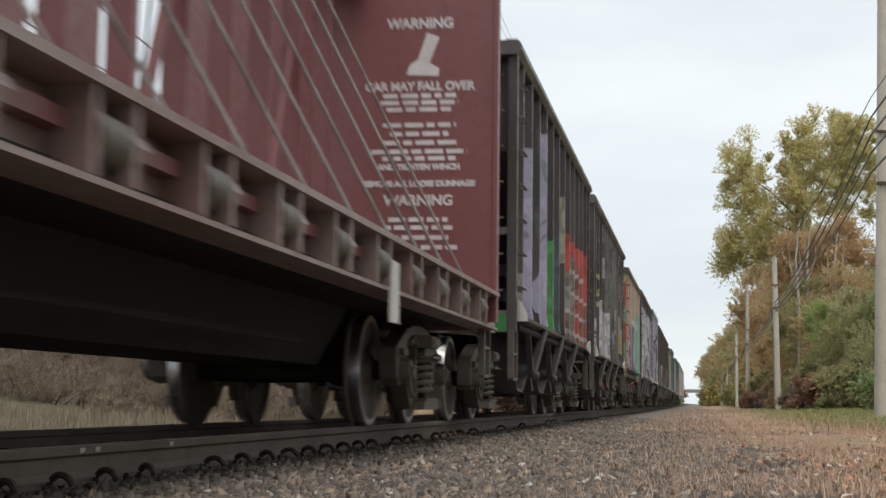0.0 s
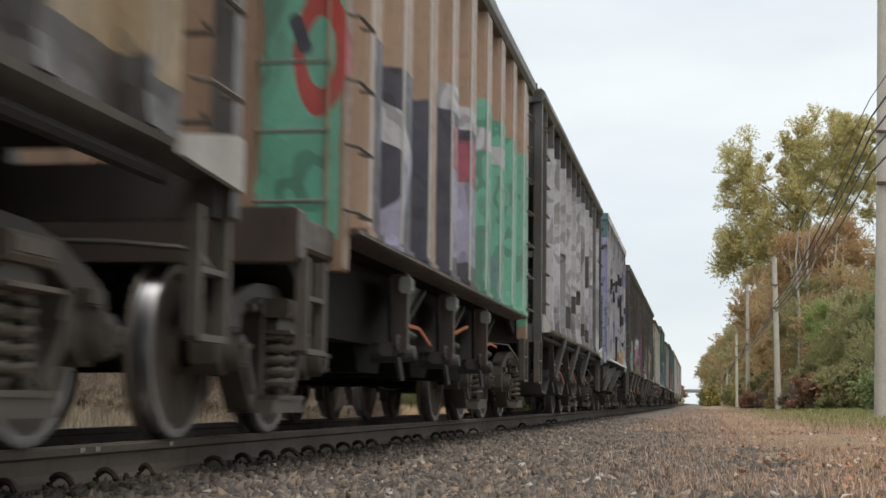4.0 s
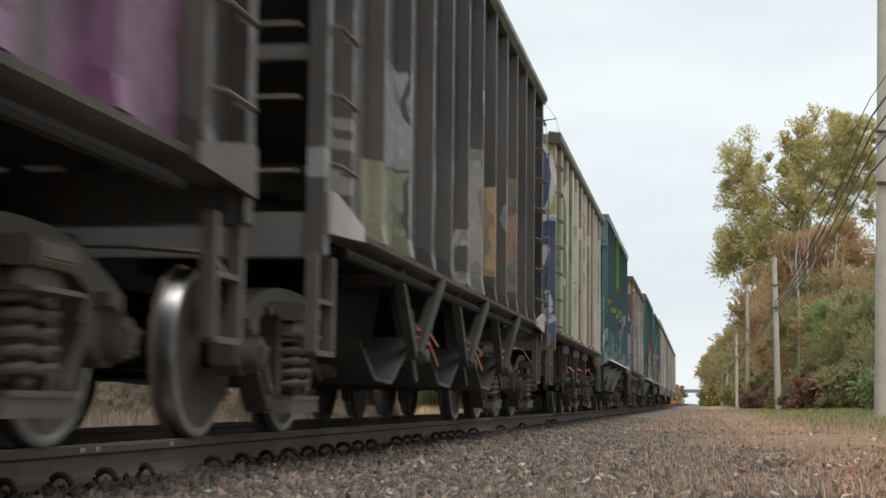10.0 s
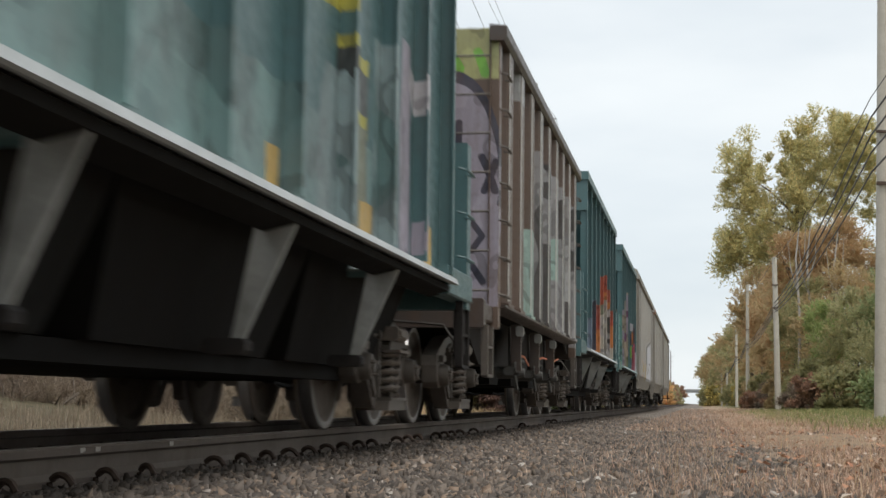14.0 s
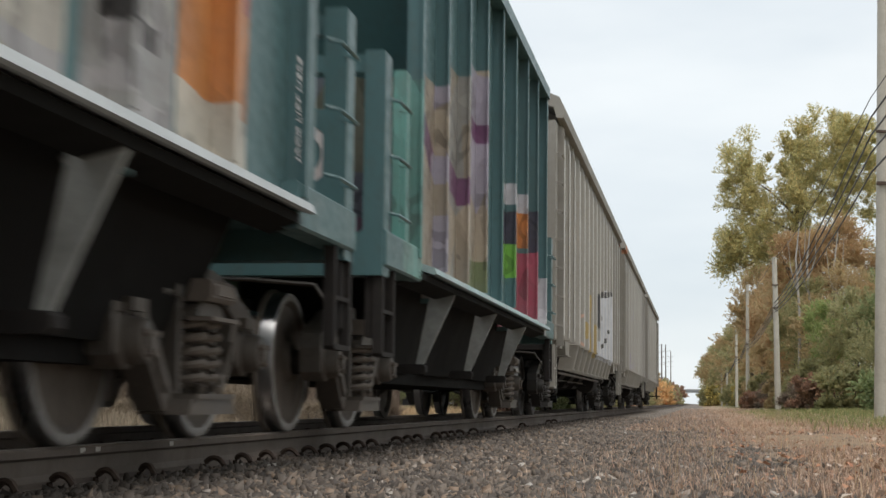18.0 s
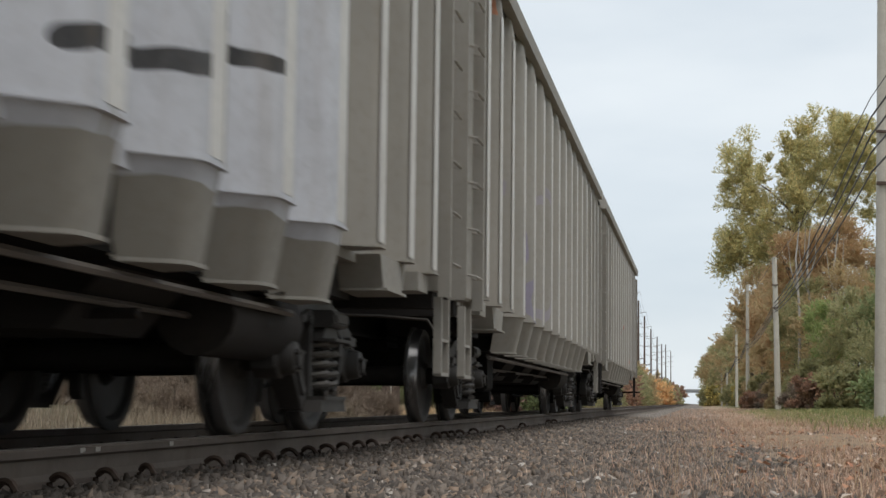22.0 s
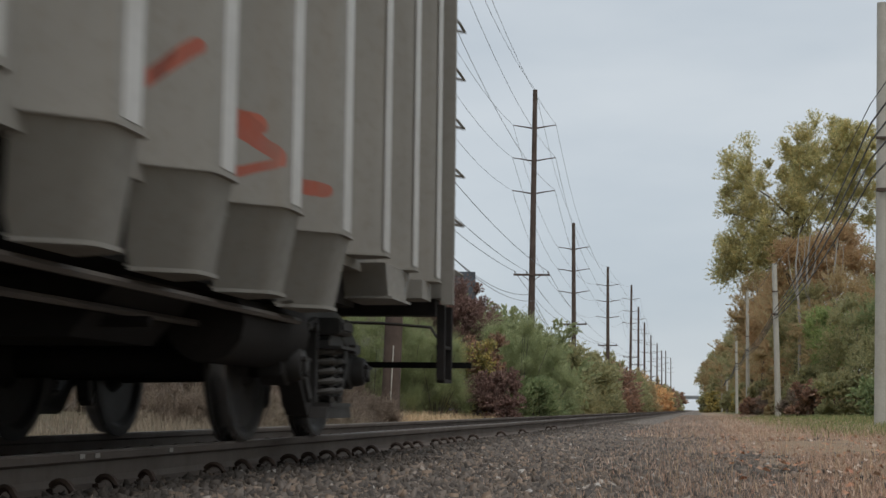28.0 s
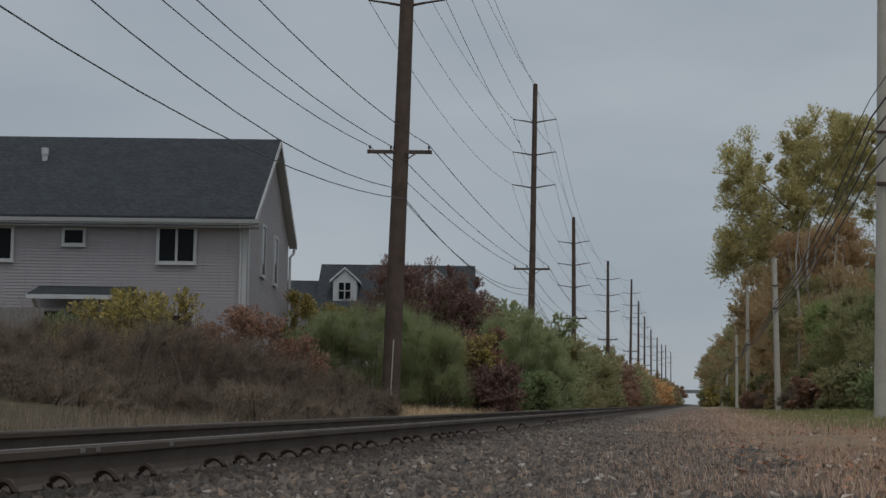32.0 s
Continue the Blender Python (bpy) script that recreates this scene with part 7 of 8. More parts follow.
Z5 = [
    (-5.2, -4.24, 1.1, 3.87, VIOLET, K, 1, "flat"), (-4.24, 4.84, 1.1, 4.87, PALE, K, 1, "flat"), (-4.24, -3.8, 1.1, 3.1, PALE, K, 1, "flat"),
    (-3.8, -3.31, 1.1, 2.06, K, K, 1, "flat"), (-2.92, -2.23, 2.02, 2.5, K, K, 1, "flat"), (-2.77, -2.23, 3.15, 3, K, K, 0.14, "stroke"),
    (-3.02, -2.23, 1.46, 1.72, K, K, 1, "flat"), (-2.92, -2.21, 1.1, 1.52, VIOLET, K, 1, "flat"), (-2.16, -0.85, 2.56, 3.17, K, K, 0, "disc"),
    (-1.88, -1, 2.69, 3.12, VIOLET, K, 0, "disc"), (-0.97, 0.28, 2.84, 3.17, K, K, 0.14, "stroke"), (-1.86, -1.14, 1.65, 2.14, K, K, 1, "flat")] + [
    (-1.14, -0.85, 1.69, 2.18, VIOLET, K, 1, "flat"), (-0.88, 0.73, 1.1, 1.84, K, K, 1, "flat"), (0.21, 1.63, 1.48, 1.96, PALE, K, 0, "disc"),
    (0.28, 0.89, 2, 4.26, VIOLET, K, 1, "flat"), (0.93, 2.41, 2.57, 2.99, K, K, 0, "disc"), (1.17, 2.12, 2.67, 2.95, VIOLET, K, 0, "disc"),
    (1.9, 2.9, 2.21, 3.04, K, K, 1, "flat"), (0.73, 2.95, 3.32, 3.4, K, K, 0.13, "stroke"), (2.26, 4.84, 3.36, 3.75, VIOLET, K, 1, "flat"),
    (2.6, 4.84, 2.26, 2.86, K, K, 0.12, "stroke"), (4.04, 4.84, 2.42, 2.68, VIOLET, K, 1, "flat"), (2.85, 3.65, 1.71, 1.83, K, K, 1, "flat")] + [
    (0.94, 1.86, 1.1, 1.49, AMBER, K, 1, "flat"), (3.08, 3.92, 1.1, 1.55, AMBER, K, 1, "flat")]
Z6 = [
    (-5.73, -4.04, 1.1, 1.75, HAZE, SMUT, 0.7, "letter"), (-4.04, -3.64, 1.1, 2.15, SEA, K, 1, "flat"), (-3.6, -3.1, 1.1, 2.09, HAZE, K, 1, "flat"),
    (-2.72, -2.47, 1.1, 2.18, SEA, K, 1, "flat"), (-2.25, -1.7, 1.1, 1.93, SEA, K, 1, "flat"), (-1.47, -0.73, 1.69, 2.15, PINK, K, 1, "flat"),
    (-1.47, -0.73, 1.1, 1.7, CLAY, K, 1, "flat"), (-0.7, 0.21, 1.92, 2.32, PALE, K, 1, "flat"), (-0.7, 0.21, 1.63, 1.93, PINK, K, 1, "flat"),
    (-0.7, 0.21, 1.1, 1.63, CLAY, K, 1, "flat"), (0.25, 1.07, 1.97, 2.33, PALE, K, 1, "flat"), (0.25, 1.07, 1.6, 1.99, PINK, K, 1, "flat")] + [
    (0.25, 1.07, 1.1, 1.6, CLAY, K, 1, "flat"), (1.13, 1.99, 2.02, 2.33, PALE, K, 1, "flat"), (1.13, 1.99, 1.66, 2.03, PINK, K, 1, "flat"),
    (1.13, 1.99, 1.1, 1.53, CLAY, K, 1, "flat"), (2.09, 2.73, 1.1, 1.83, SEA, K, 1, "flat"), (2.82, 3.71, 1.1, 2.4, PLUM, K, 1, "flat"),
    (3.85, 5.1, 1.1, 2.65, PLUM, K, 1, "flat"), (-1.41, -0.9, 1.76, 1.73, SMUT, K, 0.12, "stroke"), (1.24, 1.94, 1.62, 1.6, INK, K, 0.12, "stroke"),
    (-1.15, -0.58, 2.37, 2.28, GRASS, K, 0.06, "stroke")]
Z7 = [
    (-4.5, -3.99, 1.1, 1.73, SAGE, SMUT, 1, "letter"), (-3.97, -3.4, 1.1, 1.77, MOSS, K, 1, "flat"), (-3.97, -3.4, 1.79, 2.49, GREY, SMUT, 1.4, "letter"),
    (-3.39, -2.95, 1.1, 2.5, GREY, K, 1, "flat"), (-2.42, -2.09, 1.1, 2.92, HAZE, K, 1, "flat"), (-2.12, -1.88, 2.42, 1.92, HAZE, K, 0.14, "stroke"),
    (-1.88, -2.12, 1.92, 1.3, HAZE, K, 0.14, "stroke"), (-1.45, -1.23, 1.1, 3.19, HAZE, K, 1, "flat"), (-1.26, -0.95, 2.55, 2.16, HAZE, K, 0.12, "stroke"),
    (-0.95, -1.26, 2.16, 1.62, HAZE, K, 0.12, "stroke"), (-0.34, 0.37, 1.1, 2.55, PUTTY, K, 1, "flat"), (0.37, 0.9, 1.1, 2.46, DIM, K, 1, "flat")] + [
    (0.22, 1.07, 2.93, 3.18, PALE, K, 0.6, "disc"), (0.37, 0.76, 2.89, 2.8, PALE, K, 0.07, "stroke"), (-0.56, -0.05, 2.89, 2.97, KHAKI, K, 1, "flat"),
    (2.22, 2.5, 2.31, 2.15, ASH, K, 0.1, "stroke"), (-5.42, -5.03, 1.63, 1.81, PUTTY, K, 0.3, "disc"), (-6.19, -5.71, 1.4, 1.6, GREY, K, 0.4, "disc"),
    (-5.62, -5.09, 1.37, 1.52, PUTTY, K, 0, "disc"), (-0.1, 0.47, 1.37, 1.84, PUTTY, K, 0.55, "disc"), (0.52, 0.81, 1.49, 2.24, ASH, K, 1, "flat"),
    (1.06, 1.66, 1.44, 2.32, TAN, DIM, 0.9, "letter"), (2.03, 2.44, 1.53, 2.47, HAZE, K, 1, "flat"), (2.56, 3.33, 1.43, 2.67, CLAY, DIM, 1.1, "letter")] + [
    (3.56, 3.77, 1.49, 2.67, ASH, K, 1, "flat"), (-0.93, -0.36, 1.22, 1.71, ASH, K, 0.5, "disc")]
Z8 = [
    (-5.12, -3.69, 1.1, 3.32, OLIVE, K, 1, "flat"), (-3.69, -2.94, 1.1, 4.79, OLIVE, K, 1, "flat"), (-3.65, -3.42, 2.41, 2.01, CREAM, K, 0.16, "stroke"),
    (-3.42, -3.58, 2.01, 1.27, CREAM, K, 0.12, "stroke"), (-3.12, -3.08, 3.47, 2.33, CREAM, K, 0.14, "stroke"), (-2.94, -2.12, 1.1, 5.17, OLIVE, K, 1, "flat"),
    (-2.12, -0.73, 1.1, 6.94, CREAM, K, 1, "flat"), (-0.84, 0.08, 2.14, 3.01, MOSS, K, 1, "flat"), (-0.84, 0.08, 2.07, 2.11, INK, K, 1, "flat"),
    (-0.84, 0.08, 1.1, 2.07, CLAY, K, 1, "flat"), (-0.84, 0.08, 3.19, 6.21, CLAY, K, 1, "flat"), (-0.84, 0.08, 3.01, 3.19, CREAM, K, 1, "flat")] + [
    (0.08, 1.22, 1.1, 8.18, CREAM, K, 1, "flat"), (1.22, 1.99, 3.27, 7.17, CLAY, K, 1, "flat"), (1.22, 1.99, 3.07, 3.27, CREAM, K, 1, "flat"),
    (1.22, 1.99, 2.55, 3.07, OLIVE, K, 1, "flat"), (1.99, 2.49, 1.1, 7.48, CREAM, K, 1, "flat"), (2.49, 3.22, 1.83, 3.21, OLIVE, K, 1, "flat"),
    (3.22, 3.81, 1.1, 8.09, CREAM, K, 1, "flat"), (4.51, 5.08, 1.1, 3.52, CREAM, K, 1, "flat")]
Z9 = [
    (-5.69, 2.14, 1.1, 1.82, (0.13, 0.22, 0.22), (0.17, 0.28, 0.275), 0.7, "letter"), (-4.46, -2.9, 2.42, 2.59, LEMON, K, 0.06, "stroke"), (-2.9, -2.34, 2.43, 2.41, LEMON, K, 0.06, "stroke"),
    (-2.34, -1.44, 2.38, 2.53, LEMON, K, 0.05, "stroke"), (-1.58, -0.55, 2.42, 2.56, LEMON, K, 0.05, "stroke"), (-0.55, 1.39, 2.34, 2.6, LEMON, K, 0.05, "stroke"),
    (-0.52, 0.33, 3.1, 4.51, LIME, K, 1, "flat"), (-0.52, 0.33, 3.01, 3.09, RED, K, 1, "flat"), (1.14, 2, 2.29, 2.37, LEMON, K, 1, "flat"),
    (1.14, 2, 1.9, 2.29, SLATE, K, 1, "flat"), (1.14, 2, 1.87, 1.92, LEMON, K, 1, "flat"), (-5.18, -4.62, 1.44, 1.86, PALE, TEAL, 2, "letter")] + [
    (-0.29, -0.06, 1.1, 1.48, AMBER, K, 1, "flat"), (0.02, 0.3, 1.1, 1.48, AMBER, K, 1, "flat"), (0.74, 1.2, 1.1, 2.15, HAZE, TEAL, 1.2, "letter"),
    (1.22, 1.98, 1.1, 1.95, MOSS, K, 1, "flat"), (1.22, 1.98, 1.94, 2.02, LEMON, K, 1, "flat"), (1.8, 2.17, 1.1, 1.47, AMBER, K, 1, "flat"),
    (2.17, 2.88, 1.1, 2.58, HAZE, (0.13, 0.22, 0.22), 1.2, "letter"), (3.1, 3.44, 1.1, 2.8, DUSK, K, 1, "flat"), (3.49, 3.92, 2.55, 2.14, PALE, K, 0.1, "stroke"),
    (3.92, 3.61, 2.14, 1.38, DUSK, K, 0.1, "stroke"), (3.92, 4.42, 1.1, 1.59, AMBER, K, 1, "flat")]
Z10 = [
    (-2.21, -1.1, 1.1, 2.27, FOAM, K, 1, "flat"), (-1.1, 6.45, 1.1, 3.38, GREY, SMUT, 1.0, "letter"), (-0.76, 0.09, 2.75, 3.96, GREY, K, 1, "flat"),
    (1.03, 2.16, 1.91, 2.5, FOAM, K, 1, "flat"), (0.09, 0.89, 1.1, 2.31, SMUT, K, 1, "flat"), (2.98, 4.15, 1.75, 3.22, ASH, K, 1, "flat"),
    (-3.35, -2.59, 3.58, 4.04, ASH, K, 1, "flat"), (2.16, 2.89, 2.61, 3.15, SMUT, K, 1, "flat")]
Z11 = [
    (-4.44, -3.32, 1.1, 1.81, STEEL, DUSK, 0.9, "letter"), (-3.32, -2.89, 1.1, 2.06, HAZE, K, 1, "flat"), (-2.86, -2.24, 1.1, 2.22, INK, STEEL, 0.9, "letter"),
    (-2.24, -1.77, 1.1, 2.28, DUSK, PINK, 1.2, "letter"), (-1.77, -0.99, 1.41, 2.19, RUST, K, 1, "flat"), (-1.64, -0.99, 1.1, 1.71, ORANGE, K, 1, "flat"),
    (-1.03, -0.77, 1.1, 2.5, CREAM, K, 1, "flat"), (-0.75, 0.08, 2.3, 2.88, RUST, K, 1, "flat"), (-0.75, 0, 2.03, 2.3, MOSS, K, 1, "flat"),
    (-0.75, 0.08, 1.1, 2.06, STONE, CREAM, 1, "brick"), (0.11, 1.01, 2.48, 3.07, RUST, K, 1, "flat"), (0.11, 1.01, 1.1, 2.46, CREAM, STONE, 1, "brick")] + [
    (1.05, 2.05, 2.6, 3, RUST, K, 1, "flat"), (1.05, 2.05, 2.48, 2.64, ORANGE, K, 1, "flat"), (1.05, 2.05, 1.1, 2.48, STONE, CREAM, 1, "brick"),
    (2.17, 3.14, 2.45, 2.78, RUST, K, 1, "flat"), (2.17, 3.14, 2.34, 2.5, ORANGE, K, 1, "flat"), (2.17, 3.14, 1.1, 2.34, STONE, ASH, 1, "brick"),
    (2.34, 2.97, 1.8, 2.17, SMUT, K, 1, "flat"), (2.34, 2.97, 1.56, 1.67, SMUT, K, 1, "flat"), (3.17, 4.16, 2, 2.38, RUST, K, 1, "flat"),
    (3.17, 4.16, 1.48, 2.02, ORANGE, K, 1, "flat"), (3.17, 4.16, 1.1, 1.5, CREAM, K, 1, "flat"), (-2.24, -1.95, 1.1, 1.45, AMBER, K, 1, "flat")]
Z12 = [
    (-5.28, -4.23, 1.1, 2.55, SEA, K, 1, "flat"), (-4.23, -4.07, 1.1, 2.58, PINK, K, 1, "flat"), (-4.07, -3.21, 1.1, 2.75, BUFF, DUSK, 1.6, "flake"),
    (-4.07, -3.32, 2.05, 2.23, BUFF, K, 1, "flat"), (-4.07, -3.56, 2.38, 2.08, PLUM, K, 0.1, "stroke"), (-3.56, -3.21, 2.08, 1.88, DUSK, K, 0.1, "stroke"),
    (-3.21, -2.98, 1.1, 2.88, DUSK, K, 1, "flat"), (-2.98, -2.05, 1.1, 3.07, BUFF, PUTTY, 1.6, "flake"), (-2.73, -2.05, 2.14, 1.96, PLUM, K, 0.12, "stroke"),
    (-3.11, -2.87, 1.1, 1.81, PINK, K, 1, "flat"), (-2.05, -0.73, 1.1, 3.38, BUFF, DUSK, 1.7, "flake"), (-1.95, -0.73, 1.1, 1.53, OLIVE, K, 1, "flat")] + [
    (-1.95, -1.04, 2.88, 2.73, PLUM, K, 0.09, "stroke"), (0.94, 1.8, 1.81, 2.3, INK, K, 1, "flat"), (0.84, 1.28, 1.57, 1.93, LIME, K, 1, "flat"),
    (1.88, 3.06, 2.02, 2.42, ORANGE, K, 1, "flat"), (1.28, 1.88, 1.1, 1.83, FOAM, K, 1, "flat"), (1.88, 3.06, 1.1, 1.96, BERRY, K, 1, "flat"),
    (3.11, 3.92, 1.1, 2.47, BERRY, K, 1, "flat"), (3.11, 4.03, 2.06, 2.59, INK, K, 1, "flat"), (1, 2.75, 2.5, 2.53, PALE, K, 0.12, "stroke"),
    (4.03, 4.72, 1.1, 1.84, PALE, K, 1, "flat"), (0.35, 0.84, 1.1, 1.53, SMUT, K, 1, "flat")]
Z13 = [
    (-4.49, -3.88, 1.2, 1.79, BLUSH, K, 0.8, "disc"), (-4.04, -3.93, 1.1, 1.61, FOAM, K, 1, "flat"), (-3.78, -2.94, 1.35, 1.75, OCHRE, K, 0, "disc"),
    (-2.83, -2.01, 1.1, 2.29, OCHRE, K, 1, "flat"), (-1.79, -0.70, 1.1, 1.77, OCHRE, K, 1, "flat"), (-1.84, -1.52, 1.42, 1.59, DUSK, K, 0.5, "disc"),
    (-1.84, -1.52, 1.18, 1.34, PALE, K, 0.5, "disc"), (-0.61, 0.4, 1.71, 2.45, K, K, 1, "flat"), (-0.67, 0.4, 1.1, 1.48, WHITE, K, 1, "flat"),
    (-0.76, 0.15, 1.1, 1.49, K, K, 1, "flat"), (-0.5, 0.33, 1.78, 1.6, PUTTY, K, 0.12, "stroke"), (0.52, 1.6, 1.1, 2.55, WHITE, K, 1, "flat")] + [
    (1.64, 2.88, 1.1, 2.69, WHITE, K, 1, "flat"), (2.93, 4.28, 1.1, 2.75, WHITE, K, 1, "flat"), (4.35, 5.85, 1.1, 2.84, WHITE, K, 1, "flat"),
    (0.52, 5.94, 2.45, 2.85, K, K, 0.06, "stroke"), (2.68, 3.9, 1.8, 1.89, K, K, 1, "flat"), (1.37, 2.68, 1.4, 1.61, K, K, 0.05, "stroke"),
    (5.18, 5.94, 1.89, 2.02, K, K, 1, "flat"), (1.07, 1.37, 2.05, 2.02, ASH, K, 0.06, "stroke")]
F3 = [
    (1.07, 1.55, 1.12, 3.52, MINT, K, 1, "flat"), (1.07, 1.55, 3.67, 4.11, LEMON, K, 1, "flat"), (1.07, 1.54, 3.64, 3.47, RED, K, 0.1, "stroke"),
    (1.54, 1.49, 3.47, 2.91, RED, K, 0.05, "stroke"), (1.49, 1.07, 2.91, 2.94, RED, K, 0.05, "stroke"), (1.26, 1.58, 1.84, 2.59, RED, K, 0.55, "disc"),
    (1.26, 1.33, 2.4, 2.24, INK, K, 0.04, "stroke"), (1.34, 1.47, 3.84, 3.74, AMBER, K, 0.1, "stroke"), (1.58, 1.66, 1.12, 4, BROWN, K, 1, "flat")]
F8 = [
    (-0.11, 1.96, 1.08, 5, BLUE, K, 1, "flat"), (1.42, 1.71, 2.9, 4.18, KHAKI, K, 1, "flat"), (1.57, 1.69, 3.4, 3.68, RUST, K, 1, "flat"),
    (0.84, 1.58, 2.76, 4.01, WHITE, K, 0, "disc"), (0.91, 1.51, 2.88, 3.9, BLUE, K, 0, "disc"), (1.03, 1.62, 2.8, 2.9, WHITE, K, 1, "flat"),
    (1.16, 1.41, 1.47, 1.75, PALE, K, 0.6, "disc"), (1.34, 1.49, 1.46, 1.52, PALE, K, 0.05, "stroke"), (1.28, 1.52, 1.33, 1.4, PALE, K, 0.06, "stroke"),
    (1.46, 1.5, 1.76, 1.61, PALE, K, 0.04, "stroke"), (1.28, 1.43, 1.97, 2.38, PALE, K, 0.07, "stroke")]
F10 = [
    (0.83, 1.64, 3.51, 4.13, KHAKI, K, 1, "flat"), (1.03, 1.14, 3.82, 3.62, LIME, K, 0.06, "stroke"), (1.34, 1.42, 3.8, 3.57, LIME, K, 0.05, "stroke"),
    (0.49, 1.63, 1.39, 3.61, INK, K, 0, "disc"), (0.55, 1.57, 1.46, 3.49, DUSK, K, 0, "disc"), (0.83, 1.57, 1.18, 2.2, DUSK, K, 1, "flat"),
    (1.39, 1.53, 2.71, 2.35, INK, K, 0.04, "stroke"), (1.53, 1.42, 2.65, 2.35, INK, K, 0.04, "stroke"), (1.29, 1.4, 2.04, 1.89, INK, K, 0.035, "stroke"),
    (1.4, 1.29, 1.89, 1.74, INK, K, 0.035, "stroke"), (1.3, 1.41, 1.59, 1.43, INK, K, 0.035, "stroke"), (1.14, 1.16, 3.06, 2.3, INK, K, 0.04, "stroke")] + [
    (1.57, 1.75, 0.98, 4.13, BROWN, K, 1, "flat")]
centrebeam_car(0, "maroon centrebeam flat car with cables, winches and lettered bulkhead", M_MAROON, M_MAROON2)
P2 = car_paint("hopper_paint_a", (0.034, 0.03, 0.029), Z1, fade=0.12)
ribbed_hopper(1, "black open coal hopper with lilac, green and red graffiti", P2, M_BLACK, False, M_CHUTE, M_GUSSET)
M_GREENBAR = worn("sprayed_green", (0.05, 0.25, 0.07), (0.04, 0.1, 0.045), 0.6, 0.6)
part("sprayed_bar", Geo().box(0.4, 1.5, -5.83, -5.8, 0.98, 1.17), M_GREENBAR, CARS[-1], "green sprayed band on the end sill")
P3 = car_paint("hopper_paint_b", (0.036, 0.032, 0.03), Z2, fade=0.12)
ribbed_hopper(2, "weathered black open coal hopper with faded white graffiti", P3, M_BLACK, True, M_CHUTE, M_GUSSET, 0.1, rear=0.45)
P4 = car_paint("hopper_paint_c", (0.4, 0.27, 0.19), Z3, amount=0.35)
E4 = car_paint("hopper_end_paint_c", (0.3, 0.2, 0.14), F3, amount=0.3, end=True, wobble=0.03)
box_rib_hopper(3, "tan open hopper with mint green and red graffiti", P4, M_BSILL, E4)
P5 = car_paint("hopper_paint_d", (0.036, 0.033, 0.031), Z4, fade=0.2)
ribbed_hopper(4, "black open coal hopper with large grey graffiti letters", P5, M_BLACK, True, M_CHUTE, M_GUSSET, -0.12)
P6 = car_paint("teal_paint_a", TEAL, Z5, amount=0.25, streak=0.25)
P6_car = teal_hopper(5, "teal ribbed hopper covered in white and black graffiti", P6, M_LIP, 0.1)
P7 = car_paint("hopper_paint_e", (0.04, 0.034, 0.032), Z6, fade=0.1)
ribbed_hopper(6, "dark brown open coal hopper with teal and magenta graffiti", P7, M_BLACK, True, M_CHUTE, M_BSILL, 0.05)
P8 = car_paint("hopper_paint_f", (0.034, 0.031, 0.03), Z7, fade=0.12)
ribbed_hopper(7, "black open coal hopper with grey and pale scrawled graffiti", P8, M_BLACK, True, M_CHUTE, M_GUSSET, 0.42, rear=0.4)
P9 = car_paint("hopper_paint_g", (0.24, 0.165, 0.12), Z8, amount=0.35)
E9 = car_paint("hopper_end_paint_g", (0.1, 0.08, 0.075), F8, amount=0.3, end=True, wobble=0.03)
box_rib_hopper(8, "brown open hopper with green, cream and blue graffiti", P9, M_BSILL, E9)
P10 = car_paint("teal_paint_b", TEAL, Z9, amount=0.22, streak=0.22)
teal_hopper(9, "teal ribbed hopper with mint, yellow and lime graffiti", P10, M_LIP, 0.6)
P11 = car_paint("hopper_paint_h", (0.13, 0.09, 0.07), Z10, amount=0.4)
E11 = car_paint("hopper_end_paint_h", (0.13, 0.09, 0.07), F10, amount=0.3, end=True, wobble=0.03)
box_rib_hopper(10, "dark brown open hopper with pale green and white graffiti", P11, M_BSILL, E11)
P12 = car_paint("teal_paint_c", TEAL, Z11, amount=0.22, streak=0.22)
P12_car = teal_hopper(11, "teal ribbed hopper with orange, grey and cream graffiti", P12, M_LIP, 0.45)
letters("JACK LIFT HERE", 0.075, 1.602, 1.66, 4.66, P12_car, M_LETTER, pose(0, 0, 0, 90, 0, 90) @ pose(0, 0, 0, 0, 0, 90))
P13 = car_paint("teal_paint_d", TEAL, Z12, amount=0.22, streak=0.22)
teal_hopper(12, "teal ribbed hopper with pink, tan and purple graffiti", P13, M_LIP2, 0.25)
BEIGE = (0.295, 0.275, 0.243)
R1 = (0.27, 0.22, 0.17)
P14 = car_paint("beige_paint_a", BEIGE, Z13, R1, 0.2, 0.6, 0.3, mottle=0.12)
covered_hopper(13, "beige covered hopper with a white graffiti block", P14, -0.1)
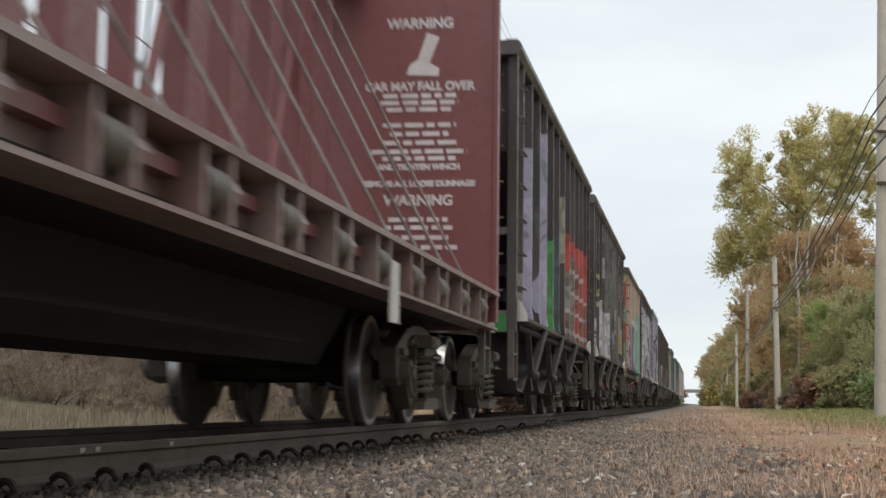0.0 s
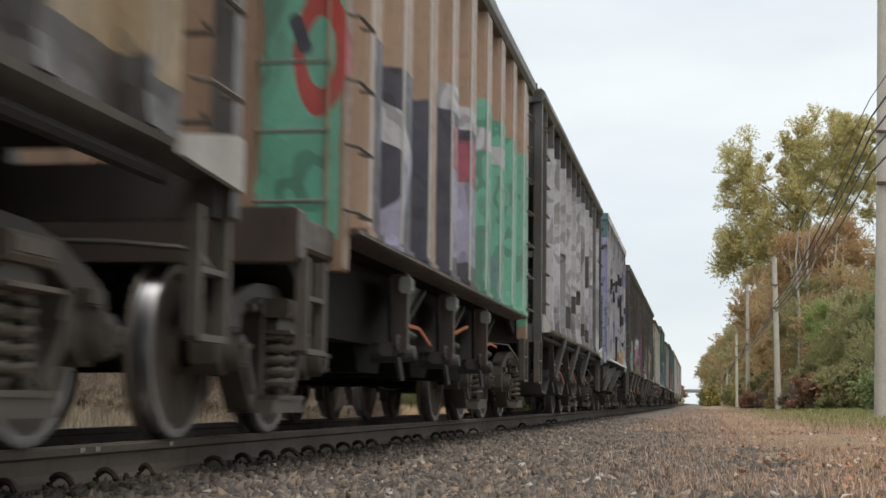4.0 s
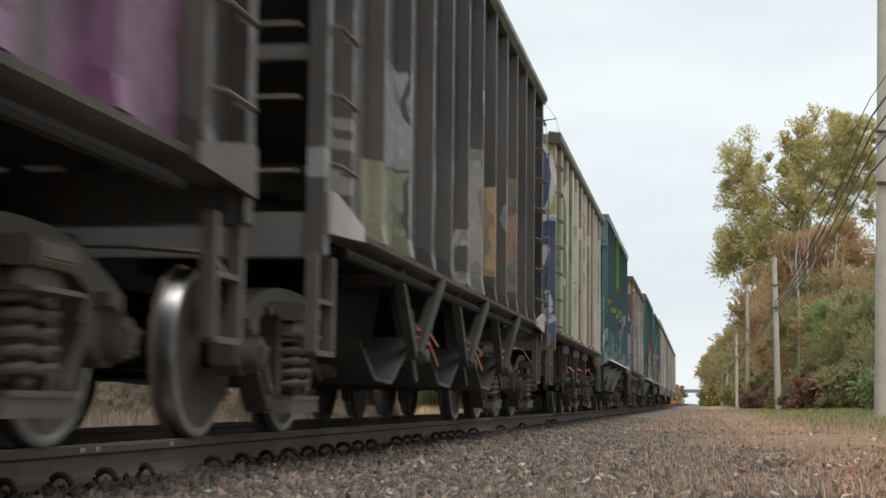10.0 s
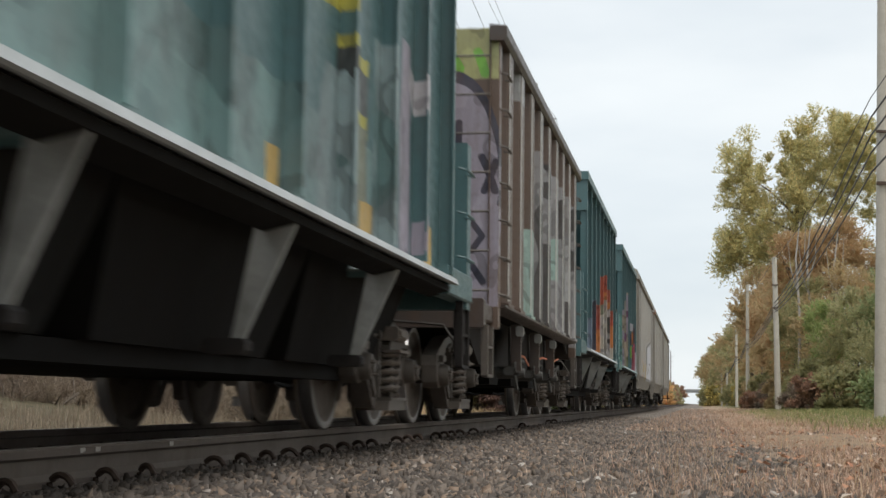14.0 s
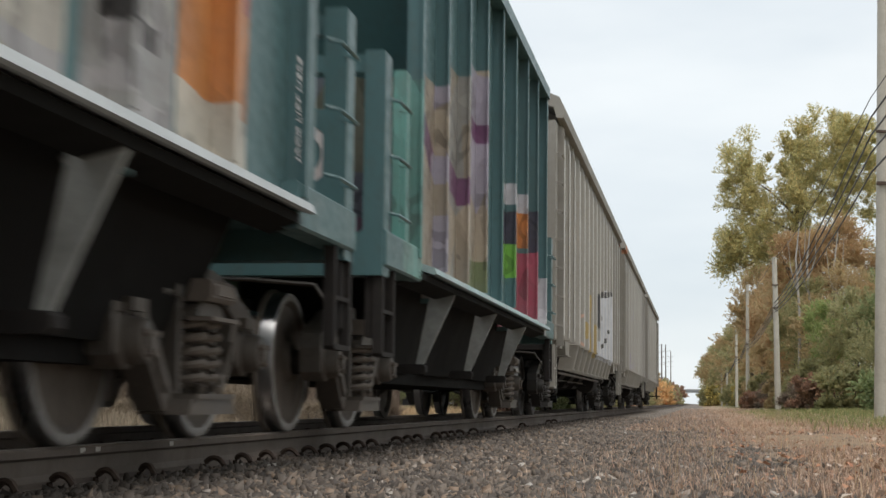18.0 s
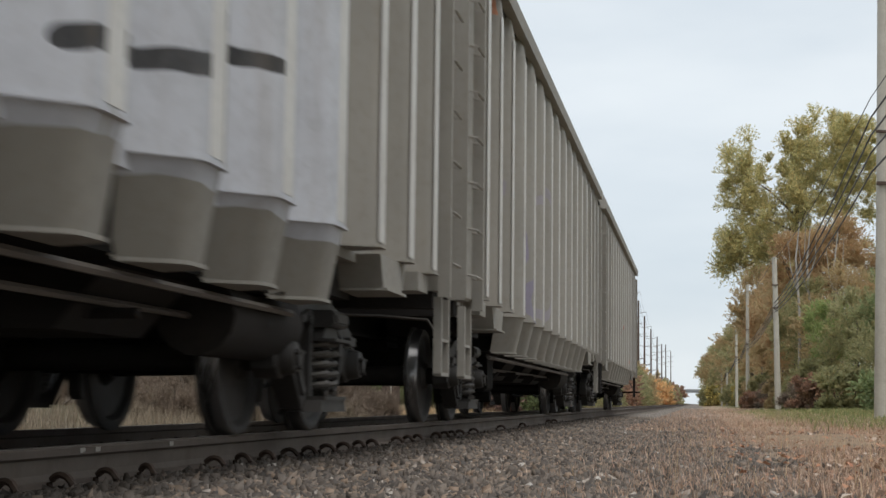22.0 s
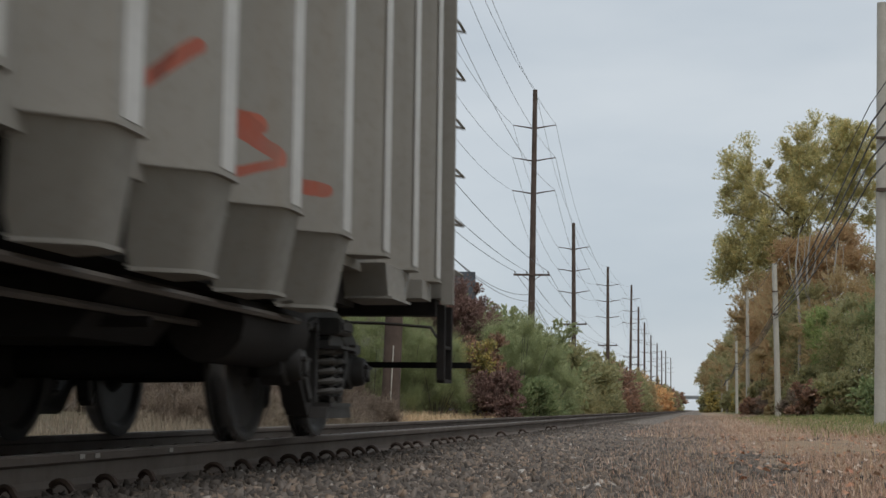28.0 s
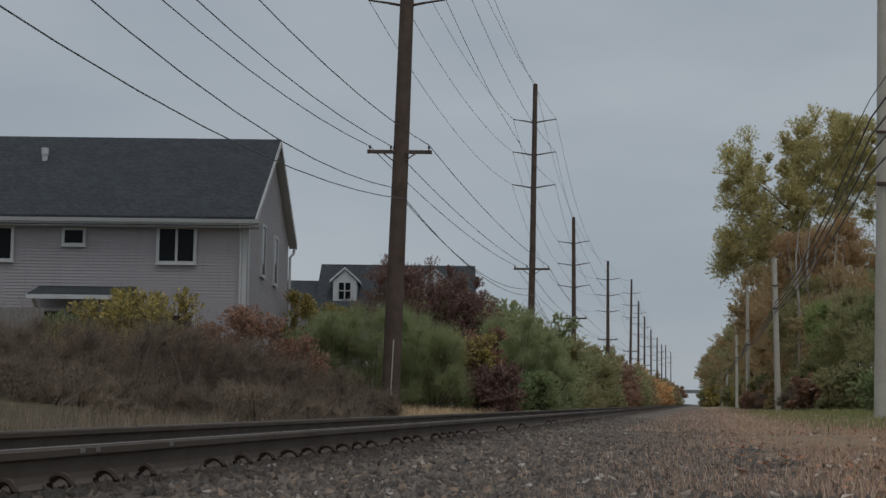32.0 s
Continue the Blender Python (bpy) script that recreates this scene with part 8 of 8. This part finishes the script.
P15 = car_paint("beige_paint_b", BEIGE, [
    (-8.6, -7.4, 4.2, 4.8, (0.5, 0.2, 0.1), BEIGE, 1.0, "letter"), (-5.2, -4.2, 1.55, 2.6, (0.25, 0.22, 0.29), K, 0.55, "disc"), (-4.9, -4.55, 1.75, 2.2, (0.3, 0.275, 0.3), K, 0, "disc"), (-4.3, -3.6, 1.2, 1.75, (0.24, 0.215, 0.28), K, 0.6, "disc"),
    (-3.5, -2.5, 1.3, 2.9, (0.3, 0.275, 0.3), K, 0.85, "disc"), (-2.3, -1.7, 1.3, 3.2, (0.3, 0.275, 0.3), K, 0.85, "disc"), (-7.1, -6.5, 1.9, 1.9, (0.3, 0.275, 0.3), K, 0.03, "stroke"), (-6.5, -6.4, 1.9, 2.6, (0.3, 0.275, 0.3), K, 0.03, "stroke"), (-6.4, -7.0, 2.6, 2.6, (0.3, 0.275, 0.3), K, 0.03, "stroke")], R1, 0.22, 0.6, 0.32, mottle=0.2)
covered_hopper(14, "beige covered hopper with faint violet graffiti", P15, 0.0)
P16 = car_paint("beige_paint_c", BEIGE, [(3.46, 3.7, 1.6, 1.42, RUST, K, 0.035, "stroke"), (3.7, 3.5, 1.42, 1.32, RUST, K, 0.025, "stroke"), (3.44, 3.58, 1.62, 1.58, RUST, K, 0.05, "stroke"), (4.62, 4.78, 1.45, 1.43, RUST, K, 0.04, "stroke"),
    (0.05, 0.3, 2.1, 2.3, RUST, K, 0.04, "stroke"), (-1.08, -0.9, 1.6, 2.1, RUST, K, 0.04, "stroke"), (2.33, 2.5, 1.5, 1.7, RUST, K, 0.03, "stroke")], R1, 0.25, 0.6, 0.36)
covered_hopper(15, "beige covered hopper with red scrawls, last of the train", P16, -0.1)


def motions():
    """The train rolls past; each wheelset turns while its car is near."""
    starts = {}
    for car in CARS:
        y0 = car.matrix_basis.translation.y
        starts[car] = y0
        walk(car, [(k * 0.5, pose(XC, y0 - travel(k * 0.5), 0)) for k in range(65)])
    for ws, car, y in WHEELSETS:
        rows, last = [], None
        for k in range(481):
            t = k / 15
            if -8 < starts[car] + y - travel(t) < 42:
                turn = math.degrees(travel(t) / WHEEL_R) % 360
                if not rows and t > 0:
                    rows.append((0, pose(0, y, WHEEL_R, turn, 0, 0)))
                rows.append((t, pose(0, y, WHEEL_R, turn, 0, 0)))
        if not rows:
            rows.append((0, pose(0, y, WHEEL_R)))
        if rows[-1][0] < 32:
            rows.append((32, rows[-1][1]))
        walk(ws, rows)


motions()
